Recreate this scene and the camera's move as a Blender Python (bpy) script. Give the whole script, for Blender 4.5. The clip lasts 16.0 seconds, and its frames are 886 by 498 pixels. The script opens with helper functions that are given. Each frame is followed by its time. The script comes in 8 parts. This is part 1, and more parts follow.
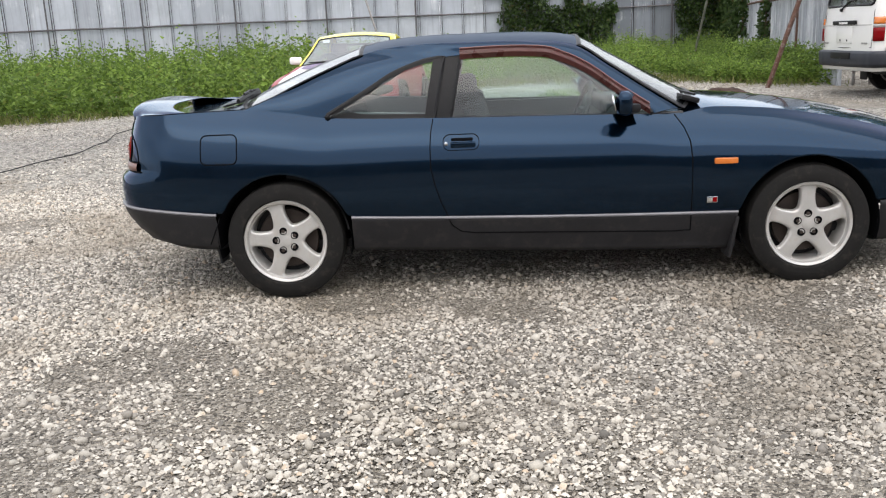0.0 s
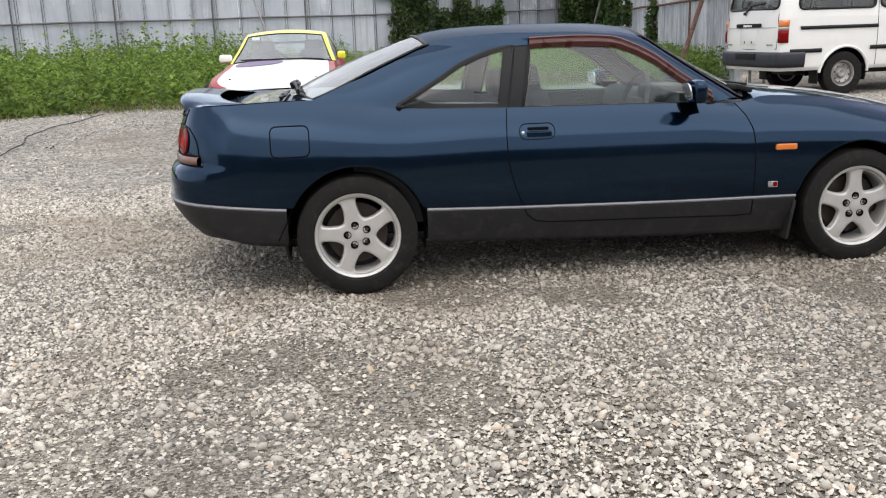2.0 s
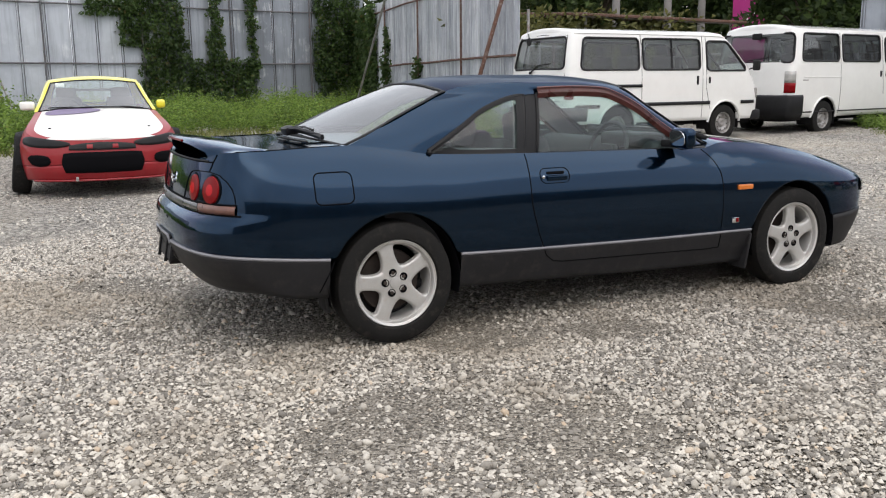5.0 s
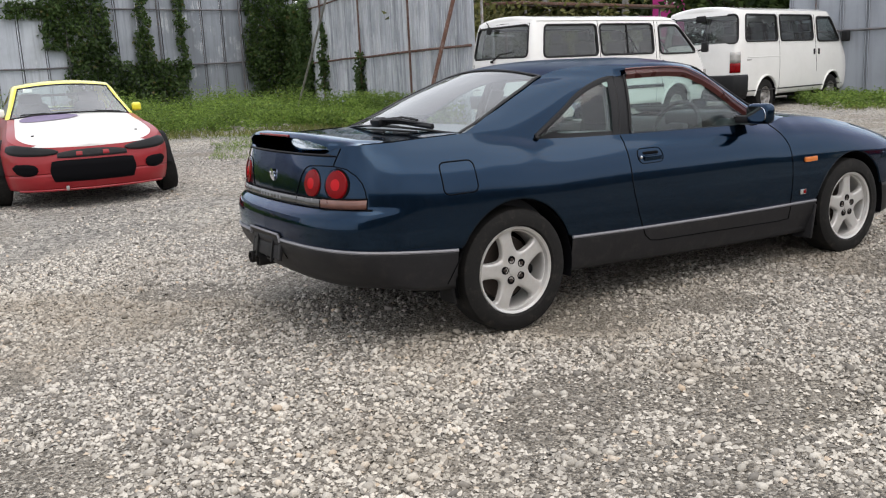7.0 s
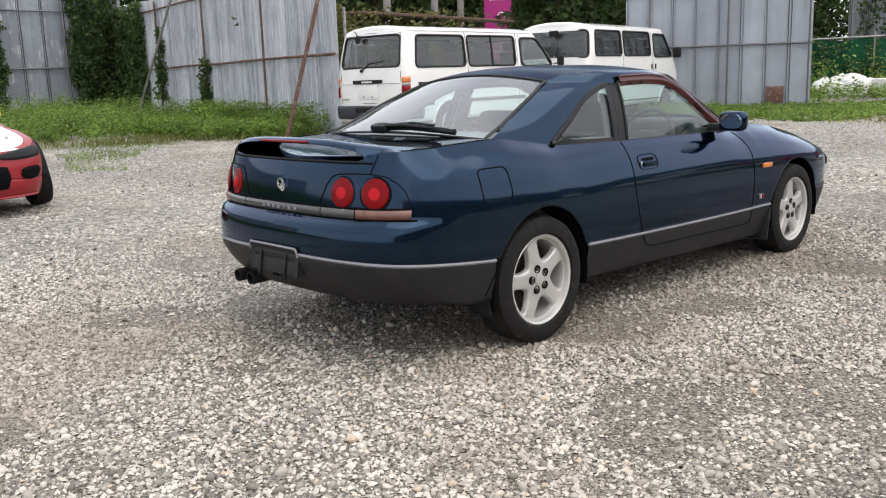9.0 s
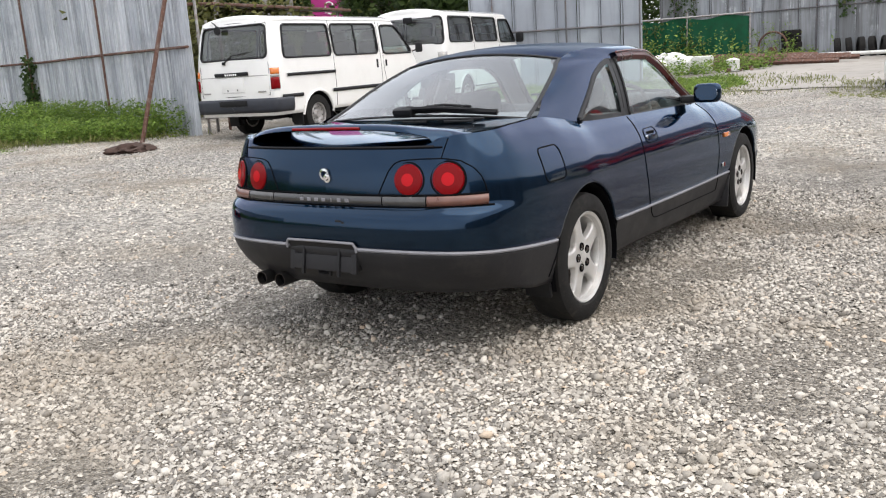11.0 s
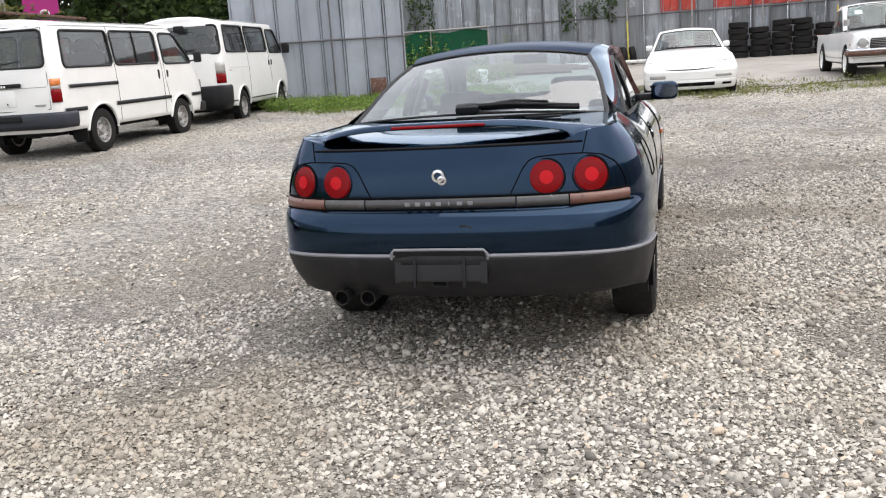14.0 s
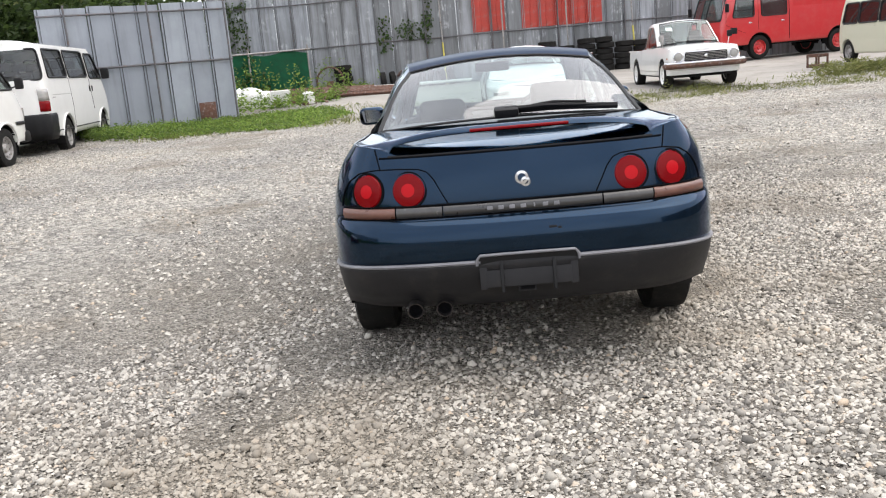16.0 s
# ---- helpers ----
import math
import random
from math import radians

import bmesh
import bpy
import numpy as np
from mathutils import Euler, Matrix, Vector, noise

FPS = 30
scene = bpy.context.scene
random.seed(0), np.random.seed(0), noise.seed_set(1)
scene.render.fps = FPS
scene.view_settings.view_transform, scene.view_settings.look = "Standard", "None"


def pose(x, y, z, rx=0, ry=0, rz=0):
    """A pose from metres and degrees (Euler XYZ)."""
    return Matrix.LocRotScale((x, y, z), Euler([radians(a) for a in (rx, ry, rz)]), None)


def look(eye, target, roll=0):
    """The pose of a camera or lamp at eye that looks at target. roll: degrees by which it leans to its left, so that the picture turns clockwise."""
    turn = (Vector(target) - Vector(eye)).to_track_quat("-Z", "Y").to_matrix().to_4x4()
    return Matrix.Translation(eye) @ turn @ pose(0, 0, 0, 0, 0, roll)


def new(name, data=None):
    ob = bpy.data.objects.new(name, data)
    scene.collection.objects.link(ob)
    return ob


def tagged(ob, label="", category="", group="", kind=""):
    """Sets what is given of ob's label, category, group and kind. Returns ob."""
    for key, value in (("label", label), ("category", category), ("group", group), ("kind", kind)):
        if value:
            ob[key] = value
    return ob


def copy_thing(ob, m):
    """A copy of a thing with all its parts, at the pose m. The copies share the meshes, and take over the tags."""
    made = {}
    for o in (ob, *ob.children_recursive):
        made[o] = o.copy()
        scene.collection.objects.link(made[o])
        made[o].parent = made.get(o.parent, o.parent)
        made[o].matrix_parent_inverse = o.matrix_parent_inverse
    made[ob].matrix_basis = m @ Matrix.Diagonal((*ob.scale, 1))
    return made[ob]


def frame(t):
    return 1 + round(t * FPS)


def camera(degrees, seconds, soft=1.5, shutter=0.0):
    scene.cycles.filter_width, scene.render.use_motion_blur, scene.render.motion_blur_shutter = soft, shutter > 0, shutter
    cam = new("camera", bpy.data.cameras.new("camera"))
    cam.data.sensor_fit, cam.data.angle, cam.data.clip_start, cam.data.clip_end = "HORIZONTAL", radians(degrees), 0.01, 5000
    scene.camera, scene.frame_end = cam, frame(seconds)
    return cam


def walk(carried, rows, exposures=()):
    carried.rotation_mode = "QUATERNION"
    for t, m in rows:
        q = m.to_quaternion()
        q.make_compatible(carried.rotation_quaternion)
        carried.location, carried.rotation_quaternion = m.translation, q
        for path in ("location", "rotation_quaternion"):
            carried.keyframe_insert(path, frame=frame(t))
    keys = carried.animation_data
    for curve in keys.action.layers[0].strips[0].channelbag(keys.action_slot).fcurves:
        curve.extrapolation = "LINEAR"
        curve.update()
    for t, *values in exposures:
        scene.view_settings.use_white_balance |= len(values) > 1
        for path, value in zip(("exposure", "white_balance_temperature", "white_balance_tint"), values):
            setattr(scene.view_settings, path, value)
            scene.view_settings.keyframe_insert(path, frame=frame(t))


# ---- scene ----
cam = camera(53.9, 16.0, soft=1.15)
PATH = [
    (0, (1.034, -5.241, 1.331), (0.945, -3.3, 0.857), -2.5),
    (0.5, (0.761, -5.246, 1.298), (0.717, -3.298, 0.846), -1.8),
    (1, (0.476, -5.188, 1.307), (0.475, -3.234, 0.878), -0.6),
    (1.5, (0.18, -5.199, 1.298), (0.337, -3.253, 0.864), -0.4),
    (2, (-0.082, -5.159, 1.296), (0.146, -3.23, 0.819), -2.0),
    (2.5, (-0.335, -5.057, 1.306), (-0.036, -3.132, 0.853), -1.2),
    (3, (-0.627, -5.028, 1.311), (-0.174, -3.133, 0.861), -1.5),
    (3.5, (-0.889, -4.958, 1.291), (-0.349, -3.084, 0.849), -2.3),
    (4, (-1.125, -4.833, 1.31), (-0.517, -2.97, 0.912), -1.5),
    (4.2, (-1.228, -4.811, 1.298), (-0.574, -2.961, 0.908), -1.2),
    (6.3, (-2.257, -4.476, 1.286), (-1.212, -2.815, 0.901), -0.9),
    (6.5, (-2.341, -4.42, 1.268), (-1.299, -2.758, 0.877), -1.1),
    (7, (-2.51, -4.209, 1.283), (-1.487, -2.536, 0.891), -2.8),
    (7.5, (-2.711, -4.054, 1.256), (-1.594, -2.452, 0.825), -1.3),
    (8, (-2.914, -3.908, 1.291), (-1.724, -2.368, 0.83), -2.8),
    (8.5, (-3.029, -3.66, 1.28), (-1.756, -2.177, 0.858), -2.9),
    (8.7, (-3.093, -3.575, 1.286), (-1.788, -2.114, 0.882), -2.5),
    (10.8, (-3.689, -2.598, 1.273), (-2.087, -1.472, 0.864), -3.4),
    (11, (-3.761, -2.533, 1.286), (-2.149, -1.429, 0.862), -3.9),
    (11.5, (-3.776, -2.243, 1.262), (-2.125, -1.205, 0.817), -3.8),
    (12, (-3.851, -2.001, 1.258), (-2.144, -1.052, 0.828), -2.7),
    (12.5, (-3.977, -1.744, 1.286), (-2.209, -0.918, 0.849), -4.1),
    (13, (-4.029, -1.454, 1.279), (-2.244, -0.649, 0.876), -4.9),
    (13.5, (-4.104, -1.169, 1.279), (-2.271, -0.479, 0.877), -3.8),
    (14, (-4.225, -0.905, 1.303), (-2.343, -0.386, 0.867), -4.0),
    (14.5, (-4.206, -0.616, 1.276), (-2.302, -0.207, 0.822), -3.5),
    (15, (-4.249, -0.351, 1.278), (-2.312, -0.088, 0.853), -2.3),
    (15.5, (-4.324, -0.081, 1.306), (-2.375, 0.028, 0.87), -4.2),
    (16, (-4.277, 0.206, 1.294), (-2.322, 0.279, 0.875), -5.1),
]
walk(cam, [(t, look(eye, target, roll)) for t, eye, target, roll in PATH], exposures=((0, 0.75, 6520, 12), (0.5, 0.88, 6520, 12), (1, 0.57, 6520, 12), (2, 0.62, 6520, 12), (3.5, 0.6, 6520, 12), (4.2, 0.5, 6520, 12), (7, 0.5, 6520, 12), (8, 0.67, 6520, 12), (9.5, 0.73, 6520, 12), (11, 0.87, 6520, 12), (12, 0.82, 6520, 12), (13.5, 0.83, 6520, 12), (16, 0.9, 6520, 12)))

# ---- light: a bright overcast sky, soft sun ----
world = bpy.data.worlds.new("overcast")
scene.world = world
world.use_nodes = True
wn, wl = world.node_tree.nodes, world.node_tree.links
wn.clear()
sky = wn.new("ShaderNodeTexSky")
sky.sky_type, sky.sun_disc = "NISHITA", False
sky.sun_elevation, sky.sun_rotation = radians(52), radians(200)
sky.air_density, sky.dust_density = 1.5, 4.0
cloud_c = wn.new("ShaderNodeTexCoord")
cloud_n = wn.new("ShaderNodeTexNoise")
cloud_n.inputs["Scale"].default_value, cloud_n.inputs["Detail"].default_value = 2.2, 6.0
cloud_r = wn.new("ShaderNodeValToRGB")
cloud_r.color_ramp.elements[0].position, cloud_r.color_ramp.elements[0].color = 0.3, (6.2, 6.6, 7.2, 1)
cloud_r.color_ramp.elements[1].position, cloud_r.color_ramp.elements[1].color = 0.7, (11.0, 11.2, 11.6, 1)
sky_mix = wn.new("ShaderNodeMixRGB")
sky_mix.inputs[0].default_value = 0.78
sky_bg = wn.new("ShaderNodeBackground")
sky_bg.inputs["Strength"].default_value = 0.115
sky_out = wn.new("ShaderNodeOutputWorld")
wl.new(cloud_c.outputs["Generated"], cloud_n.inputs["Vector"])
wl.new(cloud_n.outputs["Fac"], cloud_r.inputs[0])
wl.new(sky.outputs[0], sky_mix.inputs[1])
wl.new(cloud_r.outputs[0], sky_mix.inputs[2])
wl.new(sky_mix.outputs[0], sky_bg.inputs[0])
wl.new(sky_bg.outputs[0], sky_out.inputs[0])

sun = new("sun", bpy.data.lights.new("sun", "SUN"))
sun.data.energy, sun.data.angle, sun.data.color = 1.2, radians(75), (1.0, 0.95, 0.88)
sun.matrix_world = look((0, 0, 30), (-5, 12, 0))
sun.location = (8, -18, 30)

# ---- materials ----


def material(name, color, rough=0.5, metal=0.0, coat=0.0, spec=0.5):
    m = bpy.data.materials.new(name)
    m.use_nodes = True
    b = m.node_tree.nodes["Principled BSDF"]
    b.inputs["Base Color"].default_value = (*color, 1)
    b.inputs["Roughness"].default_value, b.inputs["Metallic"].default_value = rough, metal
    b.inputs["Coat Weight"].default_value, b.inputs["Coat Roughness"].default_value = coat, 0.03
    b.inputs["Specular IOR Level"].default_value = spec
    return m


def bsdf(m):
    return m.node_tree.nodes["Principled BSDF"]


def node(m, kind, **values):
    n = m.node_tree.nodes.new(kind)
    for k, v in values.items():
        n.inputs[k.replace("_", " ")].default_value = v
    return n


def link(m, a, b):
    m.node_tree.links.new(a, b)


def coords(m, space="Object"):
    c = m.node_tree.nodes.new("ShaderNodeTexCoord")
    return c.outputs[space]


def world_place(m):
    return m.node_tree.nodes.new("ShaderNodeNewGeometry").outputs["Position"]


def ramp(m, fac, stops):
    r = m.node_tree.nodes.new("ShaderNodeValToRGB")
    els = r.color_ramp.elements
    while len(els) < len(stops):
        els.new(0.5)
    for e, (p, c) in zip(els, stops):
        e.position, e.color = p, (*c, 1)
    link(m, fac, r.inputs[0])
    return r.outputs[0]


def blend(m, fac, a, b, mode="MIX"):
    n = m.node_tree.nodes.new("ShaderNodeMixRGB")
    n.blend_type = mode
    for i, v in ((0, fac), (1, a), (2, b)):
        if isinstance(v, (int, float)):
            n.inputs[i].default_value = v
        elif isinstance(v, tuple):
            n.inputs[i].default_value = (*v, 1)
        else:
            link(m, v, n.inputs[i])
    return n.outputs[0]


def noise_of(m, vec, scale, detail=4.0, rough=0.6):
    n = node(m, "ShaderNodeTexNoise", Scale=scale, Detail=detail, Roughness=rough)
    link(m, vec, n.inputs["Vector"])
    return n.outputs["Fac"]


def bump(m, height, strength, distance=0.01):
    n = node(m, "ShaderNodeBump", Strength=strength, Distance=distance)
    link(m, height, n.inputs["Height"])
    link(m, n.outputs[0], bsdf(m).inputs["Normal"])
    return n


def varied(name, color, amount=0.25, scale=6.0, rough=0.5, metal=0.0, coat=0.0, bumps=0.0, dirt=None, space="Object"):
    """A surface with two scales of tone and, where asked, dirt and fine relief."""
    m = material(name, color, rough, metal, coat)
    v = coords(m, space)
    big, fine = noise_of(m, v, scale), noise_of(m, v, scale * 14, 3.0)
    dark = tuple(c * (1 - amount) for c in color)
    lite = tuple(min(1, c * (1 + amount * 0.6)) for c in color)
    col = blend(m, 0.25, ramp(m, big, [(0.3, dark), (0.7, lite)]), ramp(m, fine, [(0.35, dark), (0.65, lite)]))
    if dirt:
        col = blend(m, ramp(m, noise_of(m, v, scale * 2.3, 8.0, 0.7), [(0.52, (0, 0, 0)), (0.72, (1, 1, 1))]), col, dirt)
    link(m, col, bsdf(m).inputs["Base Color"])
    if bumps:
        bump(m, fine, bumps, 0.004)
    link(m, ramp(m, big, [(0.2, (rough * 0.8,) * 3), (0.8, (min(1, rough * 1.2),) * 3)]), bsdf(m).inputs["Roughness"])
    return m


def car_paint(name, color, metal=0.0, flake=0.0, dust=0.06):
    m = material(name, color, 0.45, metal, 1.0)
    v = coords(m)
    base = color
    fl = noise_of(m, v, 900.0, 1.0)
    col = blend(m, ramp(m, fl, [(0.45, (0, 0, 0)), (0.7, (flake,) * 3)]), base, tuple(min(1, c * 3 + 0.02) for c in color))
    col = blend(m, ramp(m, noise_of(m, v, 3.0, 8.0, 0.7), [(0.45, (0, 0, 0)), (0.75, (dust,) * 3)]), col, (0.35, 0.32, 0.28))
    link(m, col, bsdf(m).inputs["Base Color"])
    link(m, ramp(m, noise_of(m, v, 5.0, 6.0), [(0.3, (0.02,) * 3), (0.8, (0.08,) * 3)]), bsdf(m).inputs["Coat Roughness"])
    return m


def glass_pane(name, tint, least=0.05, rough=0.0, dust=0.0):
    m = bpy.data.materials.new(name)
    m.use_nodes = True
    n = m.node_tree.nodes
    n.remove(n["Principled BSDF"])
    t = n.new("ShaderNodeBsdfTransparent")
    t.inputs[0].default_value = (*tint, 1)
    g = n.new("ShaderNodeBsdfGlossy")
    g.inputs["Roughness"].default_value = rough
    f = n.new("ShaderNodeLayerWeight")
    f.inputs["Blend"].default_value = 0.5
    p = n.new("ShaderNodeMath")
    p.operation = "POWER"
    p.inputs[1].default_value = 3.6
    a = n.new("ShaderNodeMath")
    a.operation = "MULTIPLY_ADD"
    a.use_clamp = True
    a.inputs[1].default_value, a.inputs[2].default_value = 0.93, 0.045 + least
    x = n.new("ShaderNodeMixShader")
    link(m, f.outputs["Facing"], p.inputs[0])
    link(m, p.outputs[0], a.inputs[0])
    link(m, a.outputs[0], x.inputs[0])
    # diffuse film: dust, plus pale haze standing in for sky reflected in the pane
    d = n.new("ShaderNodeBsdfDiffuse")
    d.inputs[0].default_value = (0.55, 0.56, 0.56, 1)
    film = n.new("ShaderNodeMixShader")
    link(m, ramp(m, noise_of(m, coords(m), 3.0, 6.0), [(0.3, (dust * 0.7,) * 3), (0.7, (dust * 1.3,) * 3)]), film.inputs[0])
    link(m, t.outputs[0], film.inputs[1])
    link(m, d.outputs[0], film.inputs[2])
    link(m, film.outputs[0], x.inputs[1])
    link(m, g.outputs[0], x.inputs[2])
    link(m, x.outputs[0], n["Material Output"].inputs[0])
    return m


BLUE = car_paint("blue_metallic_paint", (0.0054, 0.0198, 0.0430), 0.94, 0.02, 0.0)
bsdf(BLUE).inputs["Coat Weight"].default_value = 1.0
bsdf(BLUE).inputs["Coat IOR"].default_value = 1.27
bsdf(BLUE).inputs["Specular Tint"].default_value = (0.30, 0.48, 0.66, 1)
bsdf(BLUE).inputs["Roughness"].default_value = 0.15
ROOF_BLUE = car_paint("dulled_roof_paint", (0.0085, 0.0240, 0.0460), 0.9, 0.03, 0.04)
bsdf(ROOF_BLUE).inputs["Coat Weight"].default_value = 0.15
bsdf(ROOF_BLUE).inputs["Specular Tint"].default_value = (0.30, 0.37, 0.46, 1)
bsdf(ROOF_BLUE).inputs["Roughness"].default_value = 0.34
SKIRT = varied("grey_bumper_plastic", (0.018, 0.0176, 0.019), 0.25, 5.0, 0.5, 0.0, 0.0, 0.15, (0.030, 0.028, 0.027))
TRIM = varied("silver_grey_trim", (0.19, 0.19, 0.205), 0.2, 8.0, 0.4)
BLACK = varied("black_plastic", (0.012, 0.012, 0.013), 0.3, 12.0, 0.45, 0, 0, 0.1)
# near-black: seams, and the painted-in depth shade of wells, intakes and hollows
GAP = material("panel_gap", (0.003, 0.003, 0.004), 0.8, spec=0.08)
RUBBER = varied("tyre_rubber", (0.012, 0.0115, 0.011), 0.35, 9.0, 0.8, 0, 0, 0.3, (0.032, 0.028, 0.024))
ALLOY = varied("dull_alloy", (0.52, 0.51, 0.49), 0.10, 12.0, 0.36, 0.4, 0.2, 0.05, (0.50, 0.46, 0.42))
STEEL = varied("dusty_steel", (0.36, 0.35, 0.34), 0.3, 14.0, 0.45, 0.6, 0, 0.1, (0.13, 0.09, 0.06))
for dull in (RUBBER, SKIRT, BLACK):
    bsdf(dull).inputs["Specular IOR Level"].default_value = 0.2
CHROME = material("chrome", (0.75, 0.75, 0.76), 0.12, 1.0)
GLASS = glass_pane("car_glass", (0.78, 0.92, 0.89), 0.02, 0.0, 0.01)
# stronger films on these two panes paint in the sky's haze
SCREEN = glass_pane("rear_glass", (0.82, 0.92, 0.92), 0.06, 0.0, 0.075)
LIGHTGLASS = glass_pane("hazed_windscreen", (0.80, 0.90, 0.87), 0.10, 0.0, 0.16)
TINTED = glass_pane("tinted_glass", (0.10, 0.11, 0.12), 0.03, 0.0, 0.02)
DARKGLASS = glass_pane("van_glass", (0.58, 0.65, 0.63), 0.03, 0.0, 0.03)
RED_LENS = material("red_lens", (0.16, 0.0018, 0.0034), 0.25, 0.0, 0.06, 0.1)
AMBER = material("amber_lens", (0.60, 0.16, 0.018), 0.2, 0.0, 1.0)
FADED = varied("faded_amber_lens", (0.14, 0.062, 0.045), 0.3, 20.0, 0.3, 0, 0.15)
CLEAR = varied("grey_lens", (0.32, 0.31, 0.29), 0.2, 20.0, 0.22, 0.1, 0.8)
MAROON = varied("maroon_visor", (0.13, 0.035, 0.03), 0.25, 8.0, 0.3, 0, 0.4)
SEAT = varied("dark_seat_cloth", (0.022, 0.022, 0.026), 0.2, 8.0, 0.9)
DASH = varied("grey_dash", (0.055, 0.056, 0.060), 0.2, 8.0, 0.7)
SHELF = varied("pale_shelf_cloth", (0.20, 0.205, 0.22), 0.2, 8.0, 0.8)
WHITE = car_paint("white_paint", (0.75, 0.745, 0.72), 0.0, 0.0, 0.12)
CREAM = car_paint("cream_paint", (0.62, 0.60, 0.46), 0.0, 0.0, 0.08)
YELLOW = car_paint("yellow_paint", (0.72, 0.66, 0.02), 0.0, 0.0, 0.08)
RED = car_paint("red_paint", (0.25, 0.010, 0.015), 0.0, 0.0, 0.05)
bsdf(RED).inputs["Coat Weight"].default_value, bsdf(RED).inputs["Specular IOR Level"].default_value = 0.35, 0.25
FIRE = car_paint("fire_red_paint", (0.48, 0.010, 0.012), 0.0, 0.0, 0.08)
PURPLE = varied("faded_purple_print", (0.16, 0.12, 0.22), 0.3, 8.0, 0.5)
MAGENTA = varied("magenta_sign", (0.42, 0.02, 0.20), 0.1, 1.0, 0.5)
SIGNWHITE = varied("sign_white", (0.8, 0.8, 0.78), 0.1, 5.0, 0.5)
RUST = varied("rusty_iron", (0.13, 0.065, 0.045), 0.5, 7.0, 0.85, 0.2, 0, 0.4, (0.30, 0.27, 0.25))
PIPE = varied("galvanised_pipe", (0.34, 0.33, 0.32), 0.35, 6.0, 0.5, 0.5, 0, 0.2, (0.18, 0.09, 0.05))

# ---- building tools ----


def pch(xs, ys):
    """A smooth curve through the given values that does not overshoot."""
    xs, ys = np.array(xs, float), np.array(ys, float)
    h, d = np.diff(xs), np.diff(ys) / np.diff(xs)
    s = np.zeros(len(xs))
    for i in range(1, len(xs) - 1):
        if d[i - 1] * d[i] > 0:
            a, b = 2 * h[i] + h[i - 1], h[i] + 2 * h[i - 1]
            s[i] = (a + b) / (a / d[i - 1] + b / d[i])
    s[0], s[-1] = d[0], d[-1]

    def f(x):
        x = np.clip(x, xs[0], xs[-1])
        i = np.clip(np.searchsorted(xs, x, side="right") - 1, 0, len(h) - 1)
        t = (x - xs[i]) / h[i]
        return (ys[i] * (1 + 2 * t) * (1 - t) ** 2 + s[i] * h[i] * t * (1 - t) ** 2
                + ys[i + 1] * t * t * (3 - 2 * t) + s[i + 1] * h[i] * t * t * (t - 1))

    return f


def smooth(a, b, x):
    t = np.clip((x - a) / (b - a), 0, 1)
    return t * t * (3 - 2 * t)


def holder(name, m, label, category, group="", kind=""):
    ob = new(name)
    ob.empty_display_size = 0.1
    ob.matrix_basis = m
    return tagged(ob, label, category, group, kind)


def mesh_part(name, verts, faces, mat, parent=None, label="", flat=False):
    me = bpy.data.meshes.new(name)
    me.from_pydata([tuple(v) for v in verts], [], [tuple(f) for f in faces])
    me.materials.append(mat)
    if not flat:
        me.polygons.foreach_set("use_smooth", [True] * len(me.polygons))
    me.update()
    ob = new(name, me)
    if parent is not None:
        ob.parent = parent
    return tagged(ob, label)


def part(name, bm, mat, parent=None, label="", flat=False, sharp=40):
    """Links a bmesh as one mesh object under a thing or a part."""
    me = bpy.data.meshes.new(name)
    bmesh.ops.recalc_face_normals(bm, faces=bm.faces)
    if not flat:
        for f in bm.faces:
            f.smooth = True
        for e in bm.edges:
            if len(e.link_faces) == 2 and e.calc_face_angle(0) > radians(sharp):
                e.smooth = False
    bm.to_mesh(me)
    bm.free()
    me.materials.append(mat)
    ob = new(name, me)
    if parent is not None:
        ob.parent = parent
    return tagged(ob, label)


def box(sx, sy, sz, at=(0, 0, 0), r=0.01, turn=(0, 0, 0), seg=2, bm=None, taper=1.0):
    """A bevelled block, centred at a place; taper narrows its top."""
    own = bmesh.new()
    bmesh.ops.create_cube(own, size=1.0)
    for v in own.verts:
        k = taper if v.co.z > 0 else 1.0
        v.co = Vector((v.co.x * sx * k, v.co.y * sy * k, v.co.z * sz))
    if r > 0:
        bmesh.ops.bevel(own, geom=own.edges[:], offset=min(r, 0.45 * min(sx, sy, sz)), segments=seg, profile=0.6, affect="EDGES")
    own.transform(Matrix.Translation(at) @ Euler([radians(a) for a in turn]).to_matrix().to_4x4())
    return own if bm is None else joined(bm, own)


def joined(bm, other):
    me = bpy.data.meshes.new("joined")
    other.to_mesh(me)
    other.free()
    bm.from_mesh(me)
    bpy.data.meshes.remove(me)
    return bm


def lathe(profile, n=32, axis="y", at=(0, 0, 0), closed=False):
    """Turns a profile of (distance along the axis, radius)."""
    bm = bmesh.new()
    rings = []
    for a, r in profile:
        ring = []
        for i in range(n):
            c, s = r * math.cos(2 * math.pi * i / n), r * math.sin(2 * math.pi * i / n)
            p = (c, a, s) if axis == "y" else (a, c, s) if axis == "x" else (c, s, a)
            ring.append(bm.verts.new(Vector(at) + Vector(p)))
        rings.append(ring)
    pairs = list(zip(rings, rings[1:])) + ([(rings[-1], rings[0])] if closed else [])
    for a, b in pairs:
        for i in range(n):
            bm.faces.new((a[i], a[(i + 1) % n], b[(i + 1) % n], b[i]))
    if not closed:
        for ring in (rings[0], rings[-1]):
            bm.faces.new(ring)
    return bm


